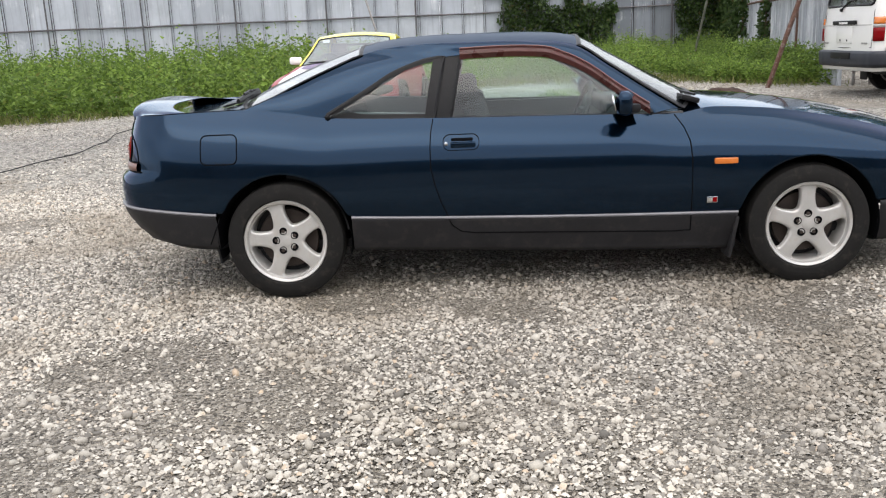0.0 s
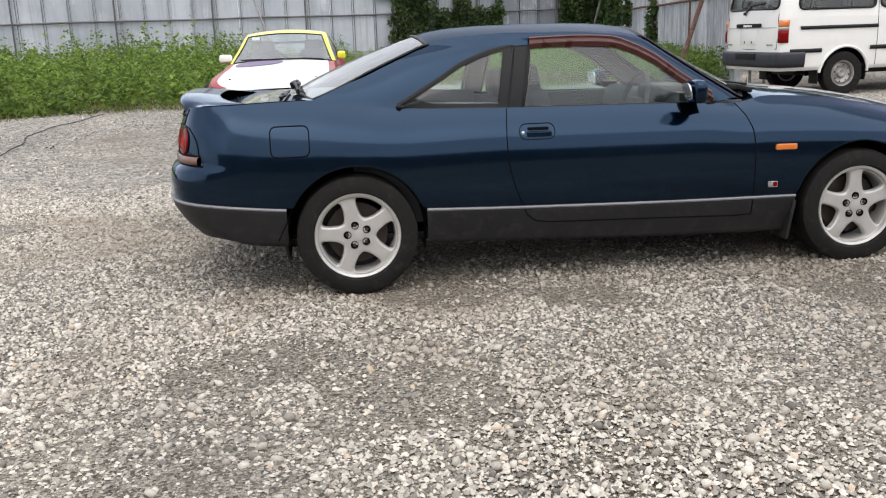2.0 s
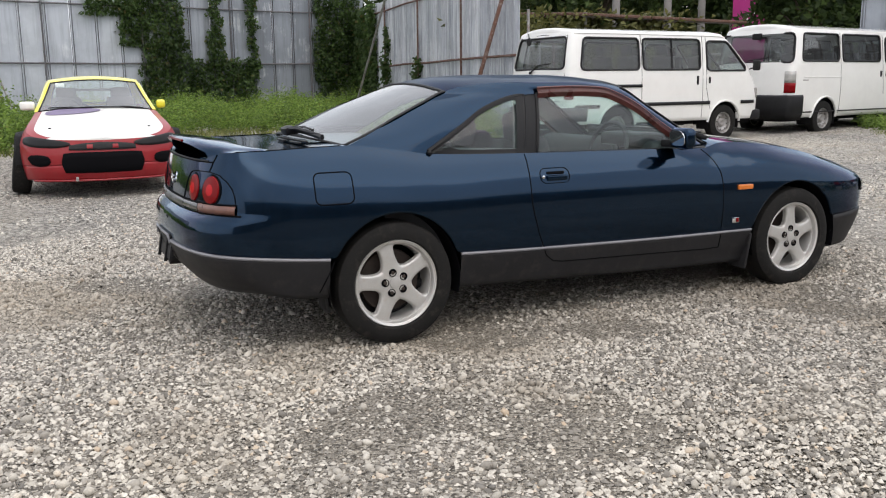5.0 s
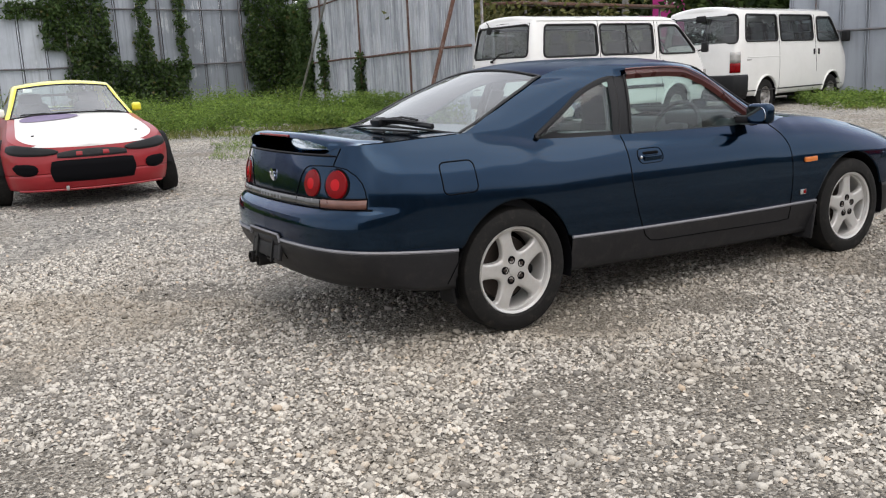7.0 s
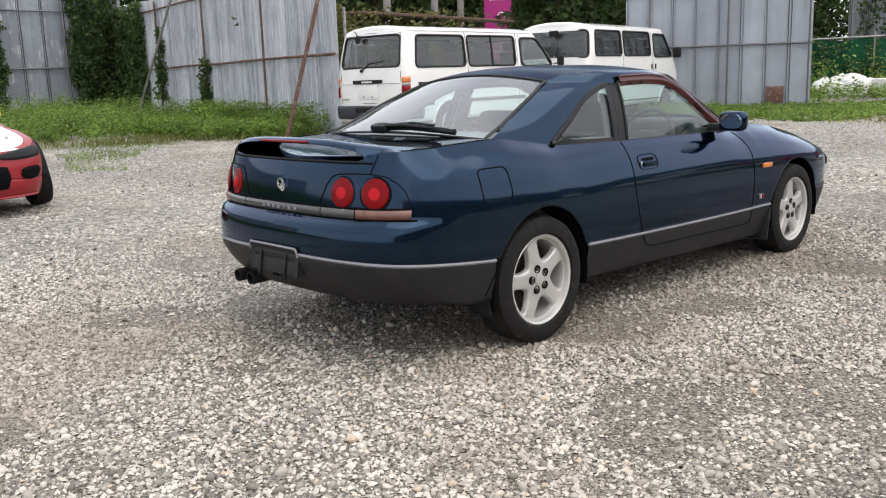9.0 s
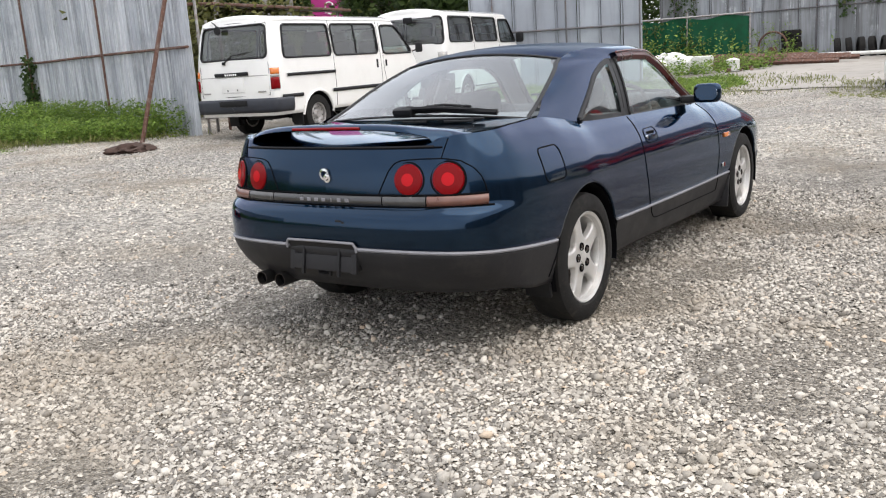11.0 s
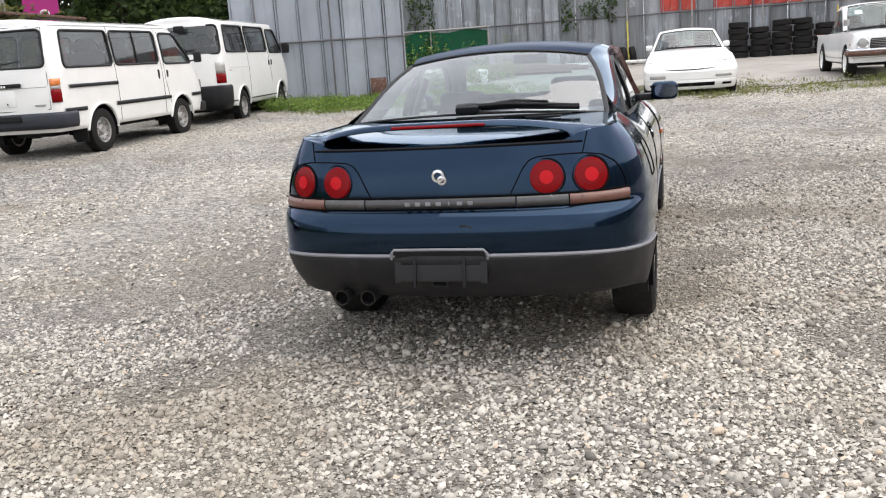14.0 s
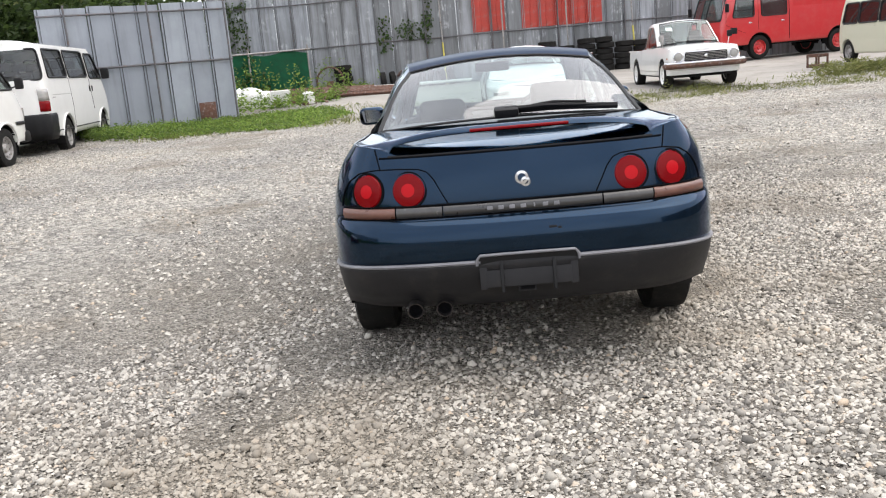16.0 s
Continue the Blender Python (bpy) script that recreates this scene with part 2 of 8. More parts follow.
def tube(points, r, n=8, bm=None, loop=False, flatten=1.0):
    """A pipe along a line of points."""
    own = bmesh.new()
    pts = [Vector(p) for p in points]
    rings = []
    for i, p in enumerate(pts):
        a = pts[i - 1] if i or loop else p
        b = pts[(i + 1) % len(pts)] if i < len(pts) - 1 or loop else p
        way = (b - a).normalized()
        side = way.cross(Vector((0, 0, 1)))
        if side.length < 0.05:
            side = way.cross(Vector((0, 1, 0)))
        side.normalize()
        up = side.cross(way)
        rr = r[i] if isinstance(r, (list, tuple)) else r
        rings.append([own.verts.new(p + rr * (math.cos(2 * math.pi * k / n) * side + flatten * math.sin(2 * math.pi * k / n) * up)) for k in range(n)])
    for a, b in list(zip(rings, rings[1:])) + ([(rings[-1], rings[0])] if loop else []):
        for k in range(n):
            own.faces.new((a[k], a[(k + 1) % n], b[(k + 1) % n], b[k]))
    if not loop:
        own.faces.new(rings[0])
        own.faces.new(rings[-1][::-1])
    return own if bm is None else joined(bm, own)


def torus(R, r, at, turn, n=28, k=10):
    pts = [(R * math.cos(t), R * math.sin(t), 0) for t in np.linspace(0, 2 * math.pi, n + 1)[:-1]]
    bm = tube(pts, r, k, loop=True)
    bm.transform(Matrix.Translation(at) @ Euler([radians(a) for a in turn]).to_matrix().to_4x4())
    return bm


def sheet(P, name, mat, parent, label="", thick=0.0):
    """A curved panel through a grid of points P[i, j]; thick: metres added on its inner side."""
    nu, nv = P.shape[:2]
    verts = P.reshape(-1, 3)
    faces = [(i * nv + j, (i + 1) * nv + j, (i + 1) * nv + j + 1, i * nv + j + 1) for i in range(nu - 1) for j in range(nv - 1)]
    if not thick:
        return mesh_part(name, verts, faces, mat, parent, label)
    bm = bmesh.new()
    vs = [bm.verts.new(v) for v in verts]
    for f in faces:
        bm.faces.new([vs[k] for k in f])
    bmesh.ops.solidify(bm, geom=bm.faces[:], thickness=thick)
    return part(name, bm, mat, parent, label)


def both(P):
    """The same panel on the car's other side."""
    Q = P.copy()
    Q[..., 1] *= -1
    return Q[::-1]


def outline_round(w, h, r, n=5):
    """A rounded rectangle about the middle, as (a, b) pairs."""
    out = []
    for cx, cy, a0 in ((w / 2 - r, h / 2 - r, 0), (-w / 2 + r, h / 2 - r, 90), (-w / 2 + r, -h / 2 + r, 180), (w / 2 - r, -h / 2 + r, 270)):
        for i in range(n + 1):
            a = radians(a0 + 90 * i / n)
            out.append((cx + r * math.cos(a), cy + r * math.sin(a)))
    return out


def plate(outline, thick, frame_of, bm=None):
    """A flat piece with the given outline; frame_of(a, b, depth) gives its place."""
    own = bmesh.new()
    front = [own.verts.new(frame_of(a, b, 0.0)) for a, b in outline]
    back = [own.verts.new(frame_of(a, b, thick)) for a, b in outline]
    own.faces.new(front)
    own.faces.new(back[::-1])
    k = len(outline)
    for i in range(k):
        own.faces.new((front[i], back[i], back[(i + 1) % k], front[(i + 1) % k]))
    return own if bm is None else joined(bm, own)


def ground_z(x, y):
    """The yard rises gently away from the parked coupe."""
    return 0.0165 * np.hypot(np.maximum(0, np.asarray(x, float) - 2), np.maximum(0, np.asarray(y, float) + 0.5))

# ---- ground ----


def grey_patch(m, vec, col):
    """Multiplies the colour by about 0.78 in a noise-edged oval on the coupe's right side."""
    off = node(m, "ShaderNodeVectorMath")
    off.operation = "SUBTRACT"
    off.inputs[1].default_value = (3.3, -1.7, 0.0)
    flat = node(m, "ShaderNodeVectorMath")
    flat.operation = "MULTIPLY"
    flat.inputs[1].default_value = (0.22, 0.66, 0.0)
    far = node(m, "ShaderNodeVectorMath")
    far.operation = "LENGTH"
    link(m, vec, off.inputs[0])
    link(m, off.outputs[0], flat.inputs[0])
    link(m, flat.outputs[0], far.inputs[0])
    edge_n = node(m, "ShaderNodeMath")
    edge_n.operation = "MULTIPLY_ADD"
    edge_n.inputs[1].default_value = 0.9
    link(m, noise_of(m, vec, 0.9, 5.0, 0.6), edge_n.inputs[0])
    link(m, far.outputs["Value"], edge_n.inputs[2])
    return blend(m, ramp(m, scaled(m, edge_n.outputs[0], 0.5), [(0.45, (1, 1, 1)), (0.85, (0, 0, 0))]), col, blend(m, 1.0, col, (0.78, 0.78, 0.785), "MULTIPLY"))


def scaled(m, v, k):
    n = node(m, "ShaderNodeMath")
    n.operation = "MULTIPLY"
    n.inputs[1].default_value = k
    link(m, v, n.inputs[0])
    return n.outputs[0]


GRAVEL = material("gravel", (0.3, 0.29, 0.27), 0.9)
gv = world_place(GRAVEL)
vor = node(GRAVEL, "ShaderNodeTexVoronoi", Scale=26.0)
link(GRAVEL, gv, vor.inputs["Vector"])
vor2 = node(GRAVEL, "ShaderNodeTexVoronoi", Scale=90.0)
link(GRAVEL, gv, vor2.inputs["Vector"])
stone_tone = ramp(GRAVEL, vor.outputs["Color"], [(0.15, (0.06, 0.056, 0.05)), (0.42, (0.32, 0.30, 0.265)), (0.75, (0.72, 0.68, 0.60))])
grit_tone = ramp(GRAVEL, vor2.outputs["Color"], [(0.15, (0.055, 0.051, 0.045)), (0.8, (0.56, 0.53, 0.475))])
g_mix = blend(GRAVEL, 0.5, stone_tone, grit_tone)
dirt_mask = ramp(GRAVEL, noise_of(GRAVEL, gv, 0.55, 6.0, 0.6), [(0.52, (0, 0, 0)), (0.70, (0.8, 0.8, 0.8))])
g_mix = blend(GRAVEL, dirt_mask, g_mix, (0.24, 0.205, 0.155))
# round the parked cars, bare earth and grit darkened as shade between loose stones
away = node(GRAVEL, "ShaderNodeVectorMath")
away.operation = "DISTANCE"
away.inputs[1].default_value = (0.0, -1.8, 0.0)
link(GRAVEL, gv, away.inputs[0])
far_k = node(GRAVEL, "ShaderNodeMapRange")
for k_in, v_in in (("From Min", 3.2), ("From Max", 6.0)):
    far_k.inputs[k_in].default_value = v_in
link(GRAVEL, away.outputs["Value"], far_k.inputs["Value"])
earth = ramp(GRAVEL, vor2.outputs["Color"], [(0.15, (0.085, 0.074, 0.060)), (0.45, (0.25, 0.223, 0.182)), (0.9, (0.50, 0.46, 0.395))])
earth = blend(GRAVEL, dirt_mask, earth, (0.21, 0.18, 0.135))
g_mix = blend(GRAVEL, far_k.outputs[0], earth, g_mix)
worn = ramp(GRAVEL, noise_of(GRAVEL, gv, 0.22, 4.0, 0.55), [(0.38, (0.84, 0.845, 0.86)), (0.62, (1.12, 1.11, 1.09))])
g_mix = blend(GRAVEL, 1.0, g_mix, worn, "MULTIPLY")
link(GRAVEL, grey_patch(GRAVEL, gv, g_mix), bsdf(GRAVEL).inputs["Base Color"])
edge = blend(GRAVEL, 0.5, vor.outputs["Distance"], vor2.outputs["Distance"])
bump(GRAVEL, edge, 1.0, 0.05).invert = True


def axis_steps(lo, hi, near_lo, near_hi, fine, coarse):
    return sorted(set([round(v, 3) for v in np.arange(near_lo, near_hi, fine)] + [round(v, 3) for v in np.concatenate([
        np.linspace(lo, near_lo, coarse), np.linspace(near_hi, hi, coarse)])]))


gx = np.array(axis_steps(-900, 900, -12, 36, 0.6, 24))
gy = np.array(axis_steps(-900, 900, -18, 28, 0.6, 24))
GX, GY = np.meshgrid(gx, gy, indexing="ij")
rise = np.minimum(ground_z(GX, GY), 0.7)
bumpy = np.array([[noise.noise((x * 0.7, y * 0.7, 0)) * 0.02 for y in gy] for x in gx])
near_car = np.exp(-(np.maximum(0, np.abs(GX - 1.3) - 2.5) ** 2 + np.maximum(0, np.abs(GY) - 1.5) ** 2))
GZ = rise + bumpy * (1 - near_car) * (np.hypot(GX, GY) < 40)
ground = sheet(np.stack([GX, GY, GZ], -1), "ground", GRAVEL, None)
tagged(ground, "pale grey gravel yard with brown dirt patches", "ground", kind="structure")

# pale asphalt apron beyond the gravel
ASPHALT = varied("pale_worn_asphalt", (0.30, 0.28, 0.25), 0.25, 0.5, 0.9, 0, 0, 0.3, (0.20, 0.18, 0.15))
ax, ay = np.linspace(14.9, 29.2, 27), np.linspace(-26, 4.5, 40)
AX, AY = np.meshgrid(ax, ay, indexing="ij")
AX = AX + (1 - (AX - 14.9) / 14.3) * (0.35 * np.sin(AY * 0.9) + 0.2 * np.sin(AY * 2.3))
pave = sheet(np.stack([AX, AY, ground_z(AX, AY) + 0.018], -1), "pavement", ASPHALT, None)
tagged(pave, "worn pale concrete apron beyond the gravel", "pavement", kind="structure")

# loose stones
STONE = material("gravel_stones", (0.35, 0.33, 0.3), 0.85)
isl = STONE.node_tree.nodes.new("ShaderNodeNewGeometry")
tone = ramp(STONE, isl.outputs["Random Per Island"], [(0.0, (0.11, 0.103, 0.092)), (0.18, (0.225, 0.208, 0.182)), (0.5, (0.43, 0.402, 0.350)), (0.93, (0.66, 0.618, 0.545)), (1.0, (0.50, 0.39, 0.28))])
spd = world_place(STONE)
dust_m = ramp(STONE, noise_of(STONE, spd, 0.55, 6.0, 0.6), [(0.50, (0, 0, 0)), (0.64, (0.75, 0.75, 0.75))])
tone = blend(STONE, dust_m, tone, (0.26, 0.222, 0.17))
tone = blend(STONE, ramp(STONE, noise_of(STONE, spd, 240.0, 3.0), [(0.4, (0.3,) * 3), (0.6, (0.0,) * 3)]), tone, (0.20, 0.185, 0.165))
worn_s = ramp(STONE, noise_of(STONE, spd, 0.22, 4.0, 0.55), [(0.38, (0.86, 0.865, 0.88)), (0.62, (1.14, 1.13, 1.11))])
tone = blend(STONE, 1.0, tone, worn_s, "MULTIPLY")
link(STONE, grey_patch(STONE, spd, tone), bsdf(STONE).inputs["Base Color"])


def scatter_stones(name, count, area, size, seed, keep=None, broken=True):
    """Many small uneven stones lying on the ground, as one mesh."""
    rng = np.random.default_rng(seed)
    if broken:
        base = np.array([(1, 0.1, -0.2), (0.3, 0.95, -0.3), (-0.8, 0.6, -0.2), (-0.85, -0.6, -0.3), (0.35, -0.95, -0.2), (0.05, 0.0, 0.8)], float)
        tri = np.array([(k, (k + 1) % 5, 5) for k in range(5)])
    else:
        ico = bmesh.new()
        bmesh.ops.create_icosphere(ico, subdivisions=1, radius=1.0)
        base = np.array([v.co[:] for v in ico.verts])
        tri = np.array([[v.index for v in f.verts] for f in ico.faces])
        ico.free()
    x0, x1, y0, y1 = area
    px, py = rng.uniform(x0, x1, count), rng.uniform(y0, y1, count)
    bare = np.sin(px * 1.9 + 1.3 * py + 2 * np.sin(py * 0.9)) * np.sin(py * 2.3 - 0.8 * px + 1.5 * np.sin(px * 1.1)) + 0.35 * np.sin(px * 6.1) * np.sin(py * 5.3 + px)
    thin_out = rng.random(count) < np.where(bare > 0.62, 0.18, 1.0)
    px, py = px[thin_out], py[thin_out]
    if keep is not None:
        ok = keep(px, py)
        px, py = px[ok], py[ok]
    n = len(px)
    s = size[0] + (size[1] - size[0]) * rng.random(n) ** 2.4
    lump = 1 + rng.uniform(-0.28, 0.28, (n, len(base)))
    v = base[None] * lump[..., None] * np.stack([rng.uniform(0.8, 1.35, n), rng.uniform(0.65, 1.0, n), rng.uniform(0.6, 0.95, n)], -1)[:, None]
    a, tip = rng.uniform(0, 2 * np.pi, n), rng.normal(0, 0.35, n)
    ct, st = np.cos(tip)[:, None], np.sin(tip)[:, None]
    v = np.stack([v[..., 0] * ct - v[..., 2] * st, v[..., 1], v[..., 0] * st + v[..., 2] * ct], -1)
    ca, sa = np.cos(a)[:, None], np.sin(a)[:, None]
    v = np.stack([v[..., 0] * ca - v[..., 1] * sa, v[..., 0] * sa + v[..., 1] * ca, v[..., 2]], -1) * s[:, None, None]
    v[..., 0] += px[:, None]
    v[..., 1] += py[:, None]
    v[..., 2] += (ground_z(px, py) + s * 0.34)[:, None]
    f = tri[None] + (np.arange(n) * len(base))[:, None, None]
    me = bpy.data.meshes.new(name)
    me.vertices.add(n * len(base))
    me.vertices.foreach_set("co", v.ravel())
    me.loops.add(f.size)
    me.loops.foreach_set("vertex_index", f.ravel().astype(np.int32))
    me.polygons.add(n * len(tri))
    me.polygons.foreach_set("loop_start", np.arange(0, f.size, 3, dtype=np.int32))
    me.polygons.foreach_set("use_smooth", np.ones(n * len(tri), bool))
    me.update(calc_edges=True)
    me.materials.append(STONE)
    return tagged(new(name, me), "loose pale grey gravel stones covering the yard", "gravel", kind="stuff")


def yard_near(px, py):
    """The strip of yard in front of and behind the coupe."""
    px = px + 0.7 * np.sin(px * 917.3 + py * 431.9)
    py = py + 0.7 * np.sin(px * 613.7 - py * 829.1)
    side = (py < -0.5) & (py > -4.6) & (px > -4.4) & (px < 3.6)
    back = (px < -0.2) & (px > -4.2) & (py < 3.0)
    return side | back


scatter_stones("gravel_stones", 345000, (-4.9, 4.5, -5.1, 3.5), (0.0056, 0.0150), 3, yard_near)
scatter_stones("gravel_pebbles", 13000, (-4.4, 4.0, -4.6, 3.0), (0.008, 0.0225), 9, yard_near, False)
scatter_stones("gravel_stones", 175000, (-8, 15, -9, 13), (0.0085, 0.0200), 5, lambda px, py: ~yard_near(px, py) & ~((px > -0.8) & (px < 3.4) & (np.abs(py) < 0.6)))

# ---- cars ----


class Shell:
    """The skin of a car: a plan line round it, heights of its lines, and the curves of its cabin. x forward, z up, right side y < 0."""

    def __init__(self, plan, belt_z, belt_r, trim_z, low_z, tail, arches, arch_r, arch_z, over, sill, nose=((0.2, 0.08), (0.45, 0.0), (1.1, 0.0)), crease=0.58, side=((0, 0), (0.3, 0.06), (0.4, 0.16), (0.7, 0.5), (1, 1))):
        px, py = np.array([p[0] for p in plan]), np.array([p[1] for p in plan])
        s = np.concatenate([[0], np.cumsum(np.hypot(np.diff(px), np.diff(py)))])
        self.len = s[-1]
        self.fx, self.fy = pch(s, px), pch(s, py)
        self.belt, self.ratio, self.trim, self.low = pch(*zip(*belt_z)), pch(*zip(*belt_r)), pch(*zip(*trim_z)), pch(*zip(*low_z))
        self.tail, self.nose, self.crease, self.g = pch(*zip(*tail)), pch(*zip(*nose)), crease, pch(*zip(*side))
        self.x0, self.x1 = px[0], px[-1]
        self.arches, self.ra, self.za = arches, arch_r, arch_z
        self.over, self.sill = over, sill
        dense = np.linspace(0, self.len, 900)
        self.dx, self.dy, self.ds = self.fx(dense), self.fy(dense), dense

    def at(self, s, z, out=0.0):
        """Places on the skin (right side) at lengths s along the plan line and heights z."""
        x, y = self.fx(s), self.fy(s)
        zb = self.belt(x)
        zn = np.clip((z - self.crease) / (zb - self.crease), 0, 1.2)
        r = np.where(z > self.crease, 1 - (1 - self.ratio(x)) * self.g(np.minimum(zn, 1)), 1 - 0.07 * np.clip((self.crease - z) / 0.36, 0, 1) ** 2)
        back = smooth(self.x0 + 0.5, self.x0 + 0.12, x) * self.tail(z)
        front = smooth(self.x1 - 0.6, self.x1 - 0.12, x) * self.nose(z)
        x = x + back - front
        y = y * r
        if out:
            e = 1e-3
            tx, ty = self.fx(np.minimum(s + e, self.len)) - self.fx(np.maximum(s - e, 0)), self.fy(np.minimum(s + e, self.len)) - self.fy(np.maximum(s - e, 0))
            k = np.hypot(tx, ty) + 1e-9
            x, y = x - out * ty / k, y + out * tx / k
        return np.stack([x, -y, z + 0 * x], -1)

    def s_side(self, x):
        """The length along the plan line at a place x on the flank."""
        ok = (self.dy > 0.55 * self.dy.max())
        return np.interp(x, self.dx[ok], self.ds[ok])

    def s_tail(self, y):
        ok = self.dx < self.x0 + 0.35
        return np.interp(np.abs(y), self.dy[ok], self.ds[ok])

    def s_nose(self, y):
        ok = self.dx > self.x1 - 0.4
        return np.interp(-np.abs(y), -self.dy[ok], self.ds[ok])

    def flank(self, x, z, out=0.0):
        return self.at(self.s_side(np.asarray(x, float)), np.asarray(z, float), out)

    def rear(self, y, z, out=0.0):
        y = np.asarray(y, float)
        z = np.asarray(z, float) + 0 * y
        wide = np.abs(y)
        for _ in range(4):
            q = self.at(self.s_tail(wide), z)
            wide = wide + np.abs(y) - np.abs(q[..., 1])
        p = self.at(self.s_tail(wide), z, out)
        p[..., 1] = np.where(y > 0, -p[..., 1], p[..., 1])
        return p

    def front(self, y, z, out=0.0):
        y = np.asarray(y, float)
        p = self.at(self.s_nose(y), np.asarray(z, float) + 0 * y, out)
        p[..., 1] = np.where(y > 0, -p[..., 1], p[..., 1])
        return p

    def arch(self, x):
        """The height of the wheel opening's edge at x, or nought."""
        z = np.zeros_like(x)
        for c in self.arches:
            d = self.ra ** 2 - (x - c) ** 2
            z = np.maximum(z, np.where(d > 0, self.za + np.sqrt(np.maximum(d, 0)), 0))
        return z

    def lines(self, n=170):
        s = list(np.linspace(0, self.len, n))
        for c in self.arches:
            for k in np.linspace(0, np.pi, 33):
                s.append(float(self.s_side(c + self.ra * math.cos(k))))
        return np.array(sorted(s))

    def upper(self, rows=34):
        """The painted skin from the lower trim (or wheel opening) to the belt, for one side, with a returned edge below."""
        s = self.lines()
        x = self.fx(s)
        z0 = np.maximum(self.trim(x) + 0.008, self.arch(x))
        z1 = self.belt(x)
        t = np.linspace(0, 1, rows)
        z = z0[:, None] + (z1 - z0)[:, None] * t
        P = self.at(s[:, None] + 0 * z, z)
        lip = P[:, :1].copy()
        lip[..., 1] *= 0.985
        lip[:, 0, 0] = np.where(self.arch(x) > 0, lip[:, 0, 0], 1.0 + (lip[:, 0, 0] - 1.0) * 0.985)
        return np.concatenate([lip, P], 1)

    def lower(self, xa, xb, rows=10, out=0.006):
        """A length of the lower skirt between two places along the car; None: to the middle of the tail or nose."""
        sa = 0.0 if xa is None else float(self.s_side(xa))
        sb = self.len if xb is None else float(self.s_side(xb))
        s = np.linspace(sa, sb, 60)
        x = self.fx(s)
        t = np.linspace(0, 1, rows)
        z = self.low(x)[:, None] + (self.trim(x) - self.low(x))[:, None] * t
        P = self.at(s[:, None] + 0 * z, z, out)
        top = self.at(s[:, None], self.trim(x)[:, None] + 0.008, -0.012)
        under = P[:, :1].copy()
        under[..., 1] *= 0.8
        under[..., 0] = 1.0 + (under[..., 0] - 1.0) * 0.96
        return np.concatenate([under, P, top], 1)

    def across(self, t0, t1, crown, bow, n=24, m=28):
        """The top skin between the two cabin rails from t0 to t1 along them: crown lifts its middle, bow pushes it along the car."""
        t = np.linspace(t0, t1, n)
        e = np.stack([f(t) for f in self.over], -1)
        k = np.linspace(-1, 1, m)
        c, b = crown(t)[:, None] * (1 - k ** 2), bow(t)[:, None] * (1 - k ** 2)
        return np.stack([e[:, :1] + b, e[:, 1:2] * k, e[:, 2:3] + c], -1)


def rails(points):
    t = np.linspace(0, 1, len(points))
    return [pch(t, [p[i] for p in points]) for i in range(3)]


def curve3(fs, t):
    return np.stack([f(t) for f in fs], -1)


def gap_line(pts, parent, r=0.0035, mat=None, name="panel_gap", n=5):
    return part(name, tube([tuple(p) for p in pts], r, n), mat or GAP, parent)


DISC = varied("brown_brake_iron", (0.06, 0.045, 0.038), 0.4, 12.0, 0.6, 0.4)


def wheel_segment(R, face, o, turn):
    """A fifth of a cast wheel's face about one rounded window, the window pointing up: the face, the window's fillet and its wall."""
    c = np.array([0.0, 0.70])
    wide = pch([0.42, 0.465, 0.53, 0.69, 0.79, 0.89], [0.0, 0.090, 0.165, 0.295, 0.345, 0.315])

    def in_window(p):
        return 0.43 < p[1] and np.hypot(*p) < 0.91 and abs(p[0]) < wide(p[1])

    def in_wedge(p):
        return np.hypot(*p) < 1.0 and p[1] > 0 and abs(p[0]) < p[1] * math.tan(radians(36))

    def reach(test, way):
        lo, hi = 0.0, 1.4
        for _ in range(26):
            mid = (lo + hi) / 2
            lo, hi = (mid, hi) if test(c + way * mid) else (lo, mid)
        return c + way * lo

    tip = math.atan2(math.cos(radians(36)) - 0.70, math.sin(radians(36)))
    angles = sorted(set(np.round(np.concatenate([np.linspace(-math.pi / 2, math.pi * 1.5, 73)[:-1], [tip, math.pi - tip]]), 5)))
    ways = [np.array([math.cos(a), math.sin(a)]) for a in angles]
    outer, inner = np.array([reach(in_wedge, w) for w in ways]), np.array([reach(in_window, w) for w in ways])
    rows = []
    for k, drop, grow in ((0, 0, 0), (0.35, 0, 0), (0.7, 0, 0), (0.9, 0.001, 0), (1.0, 0.005, 0), (1.0, 0.009, -0.03), (1.0, 0.030, -0.07)):
        p = outer + (inner - outer) * k
        p = c + (p - c) * (1 + grow)
        away = np.hypot(p[:, 0], p[:, 1])
        swell = 0.008 * np.clip(1 - away / 0.55, 0, 1) + 0.004 * np.sin(np.clip((away - 0.3) / 0.7, 0, 1) * math.pi)
        rows.append(np.stack([p[:, 0] * R, face + o * (swell - drop), p[:, 1] * R], -1))
    bm = bmesh.new()
    rings = [[bm.verts.new(v) for v in row] for row in rows]
    n = len(angles)
    for a, b in zip(rings, rings[1:]):
        for i in range(n):
            bm.faces.new((a[i], a[(i + 1) % n], b[(i + 1) % n], b[i]))
    bm.transform(Euler((0, radians(turn), 0)).to_matrix().to_4x4())
    return bm


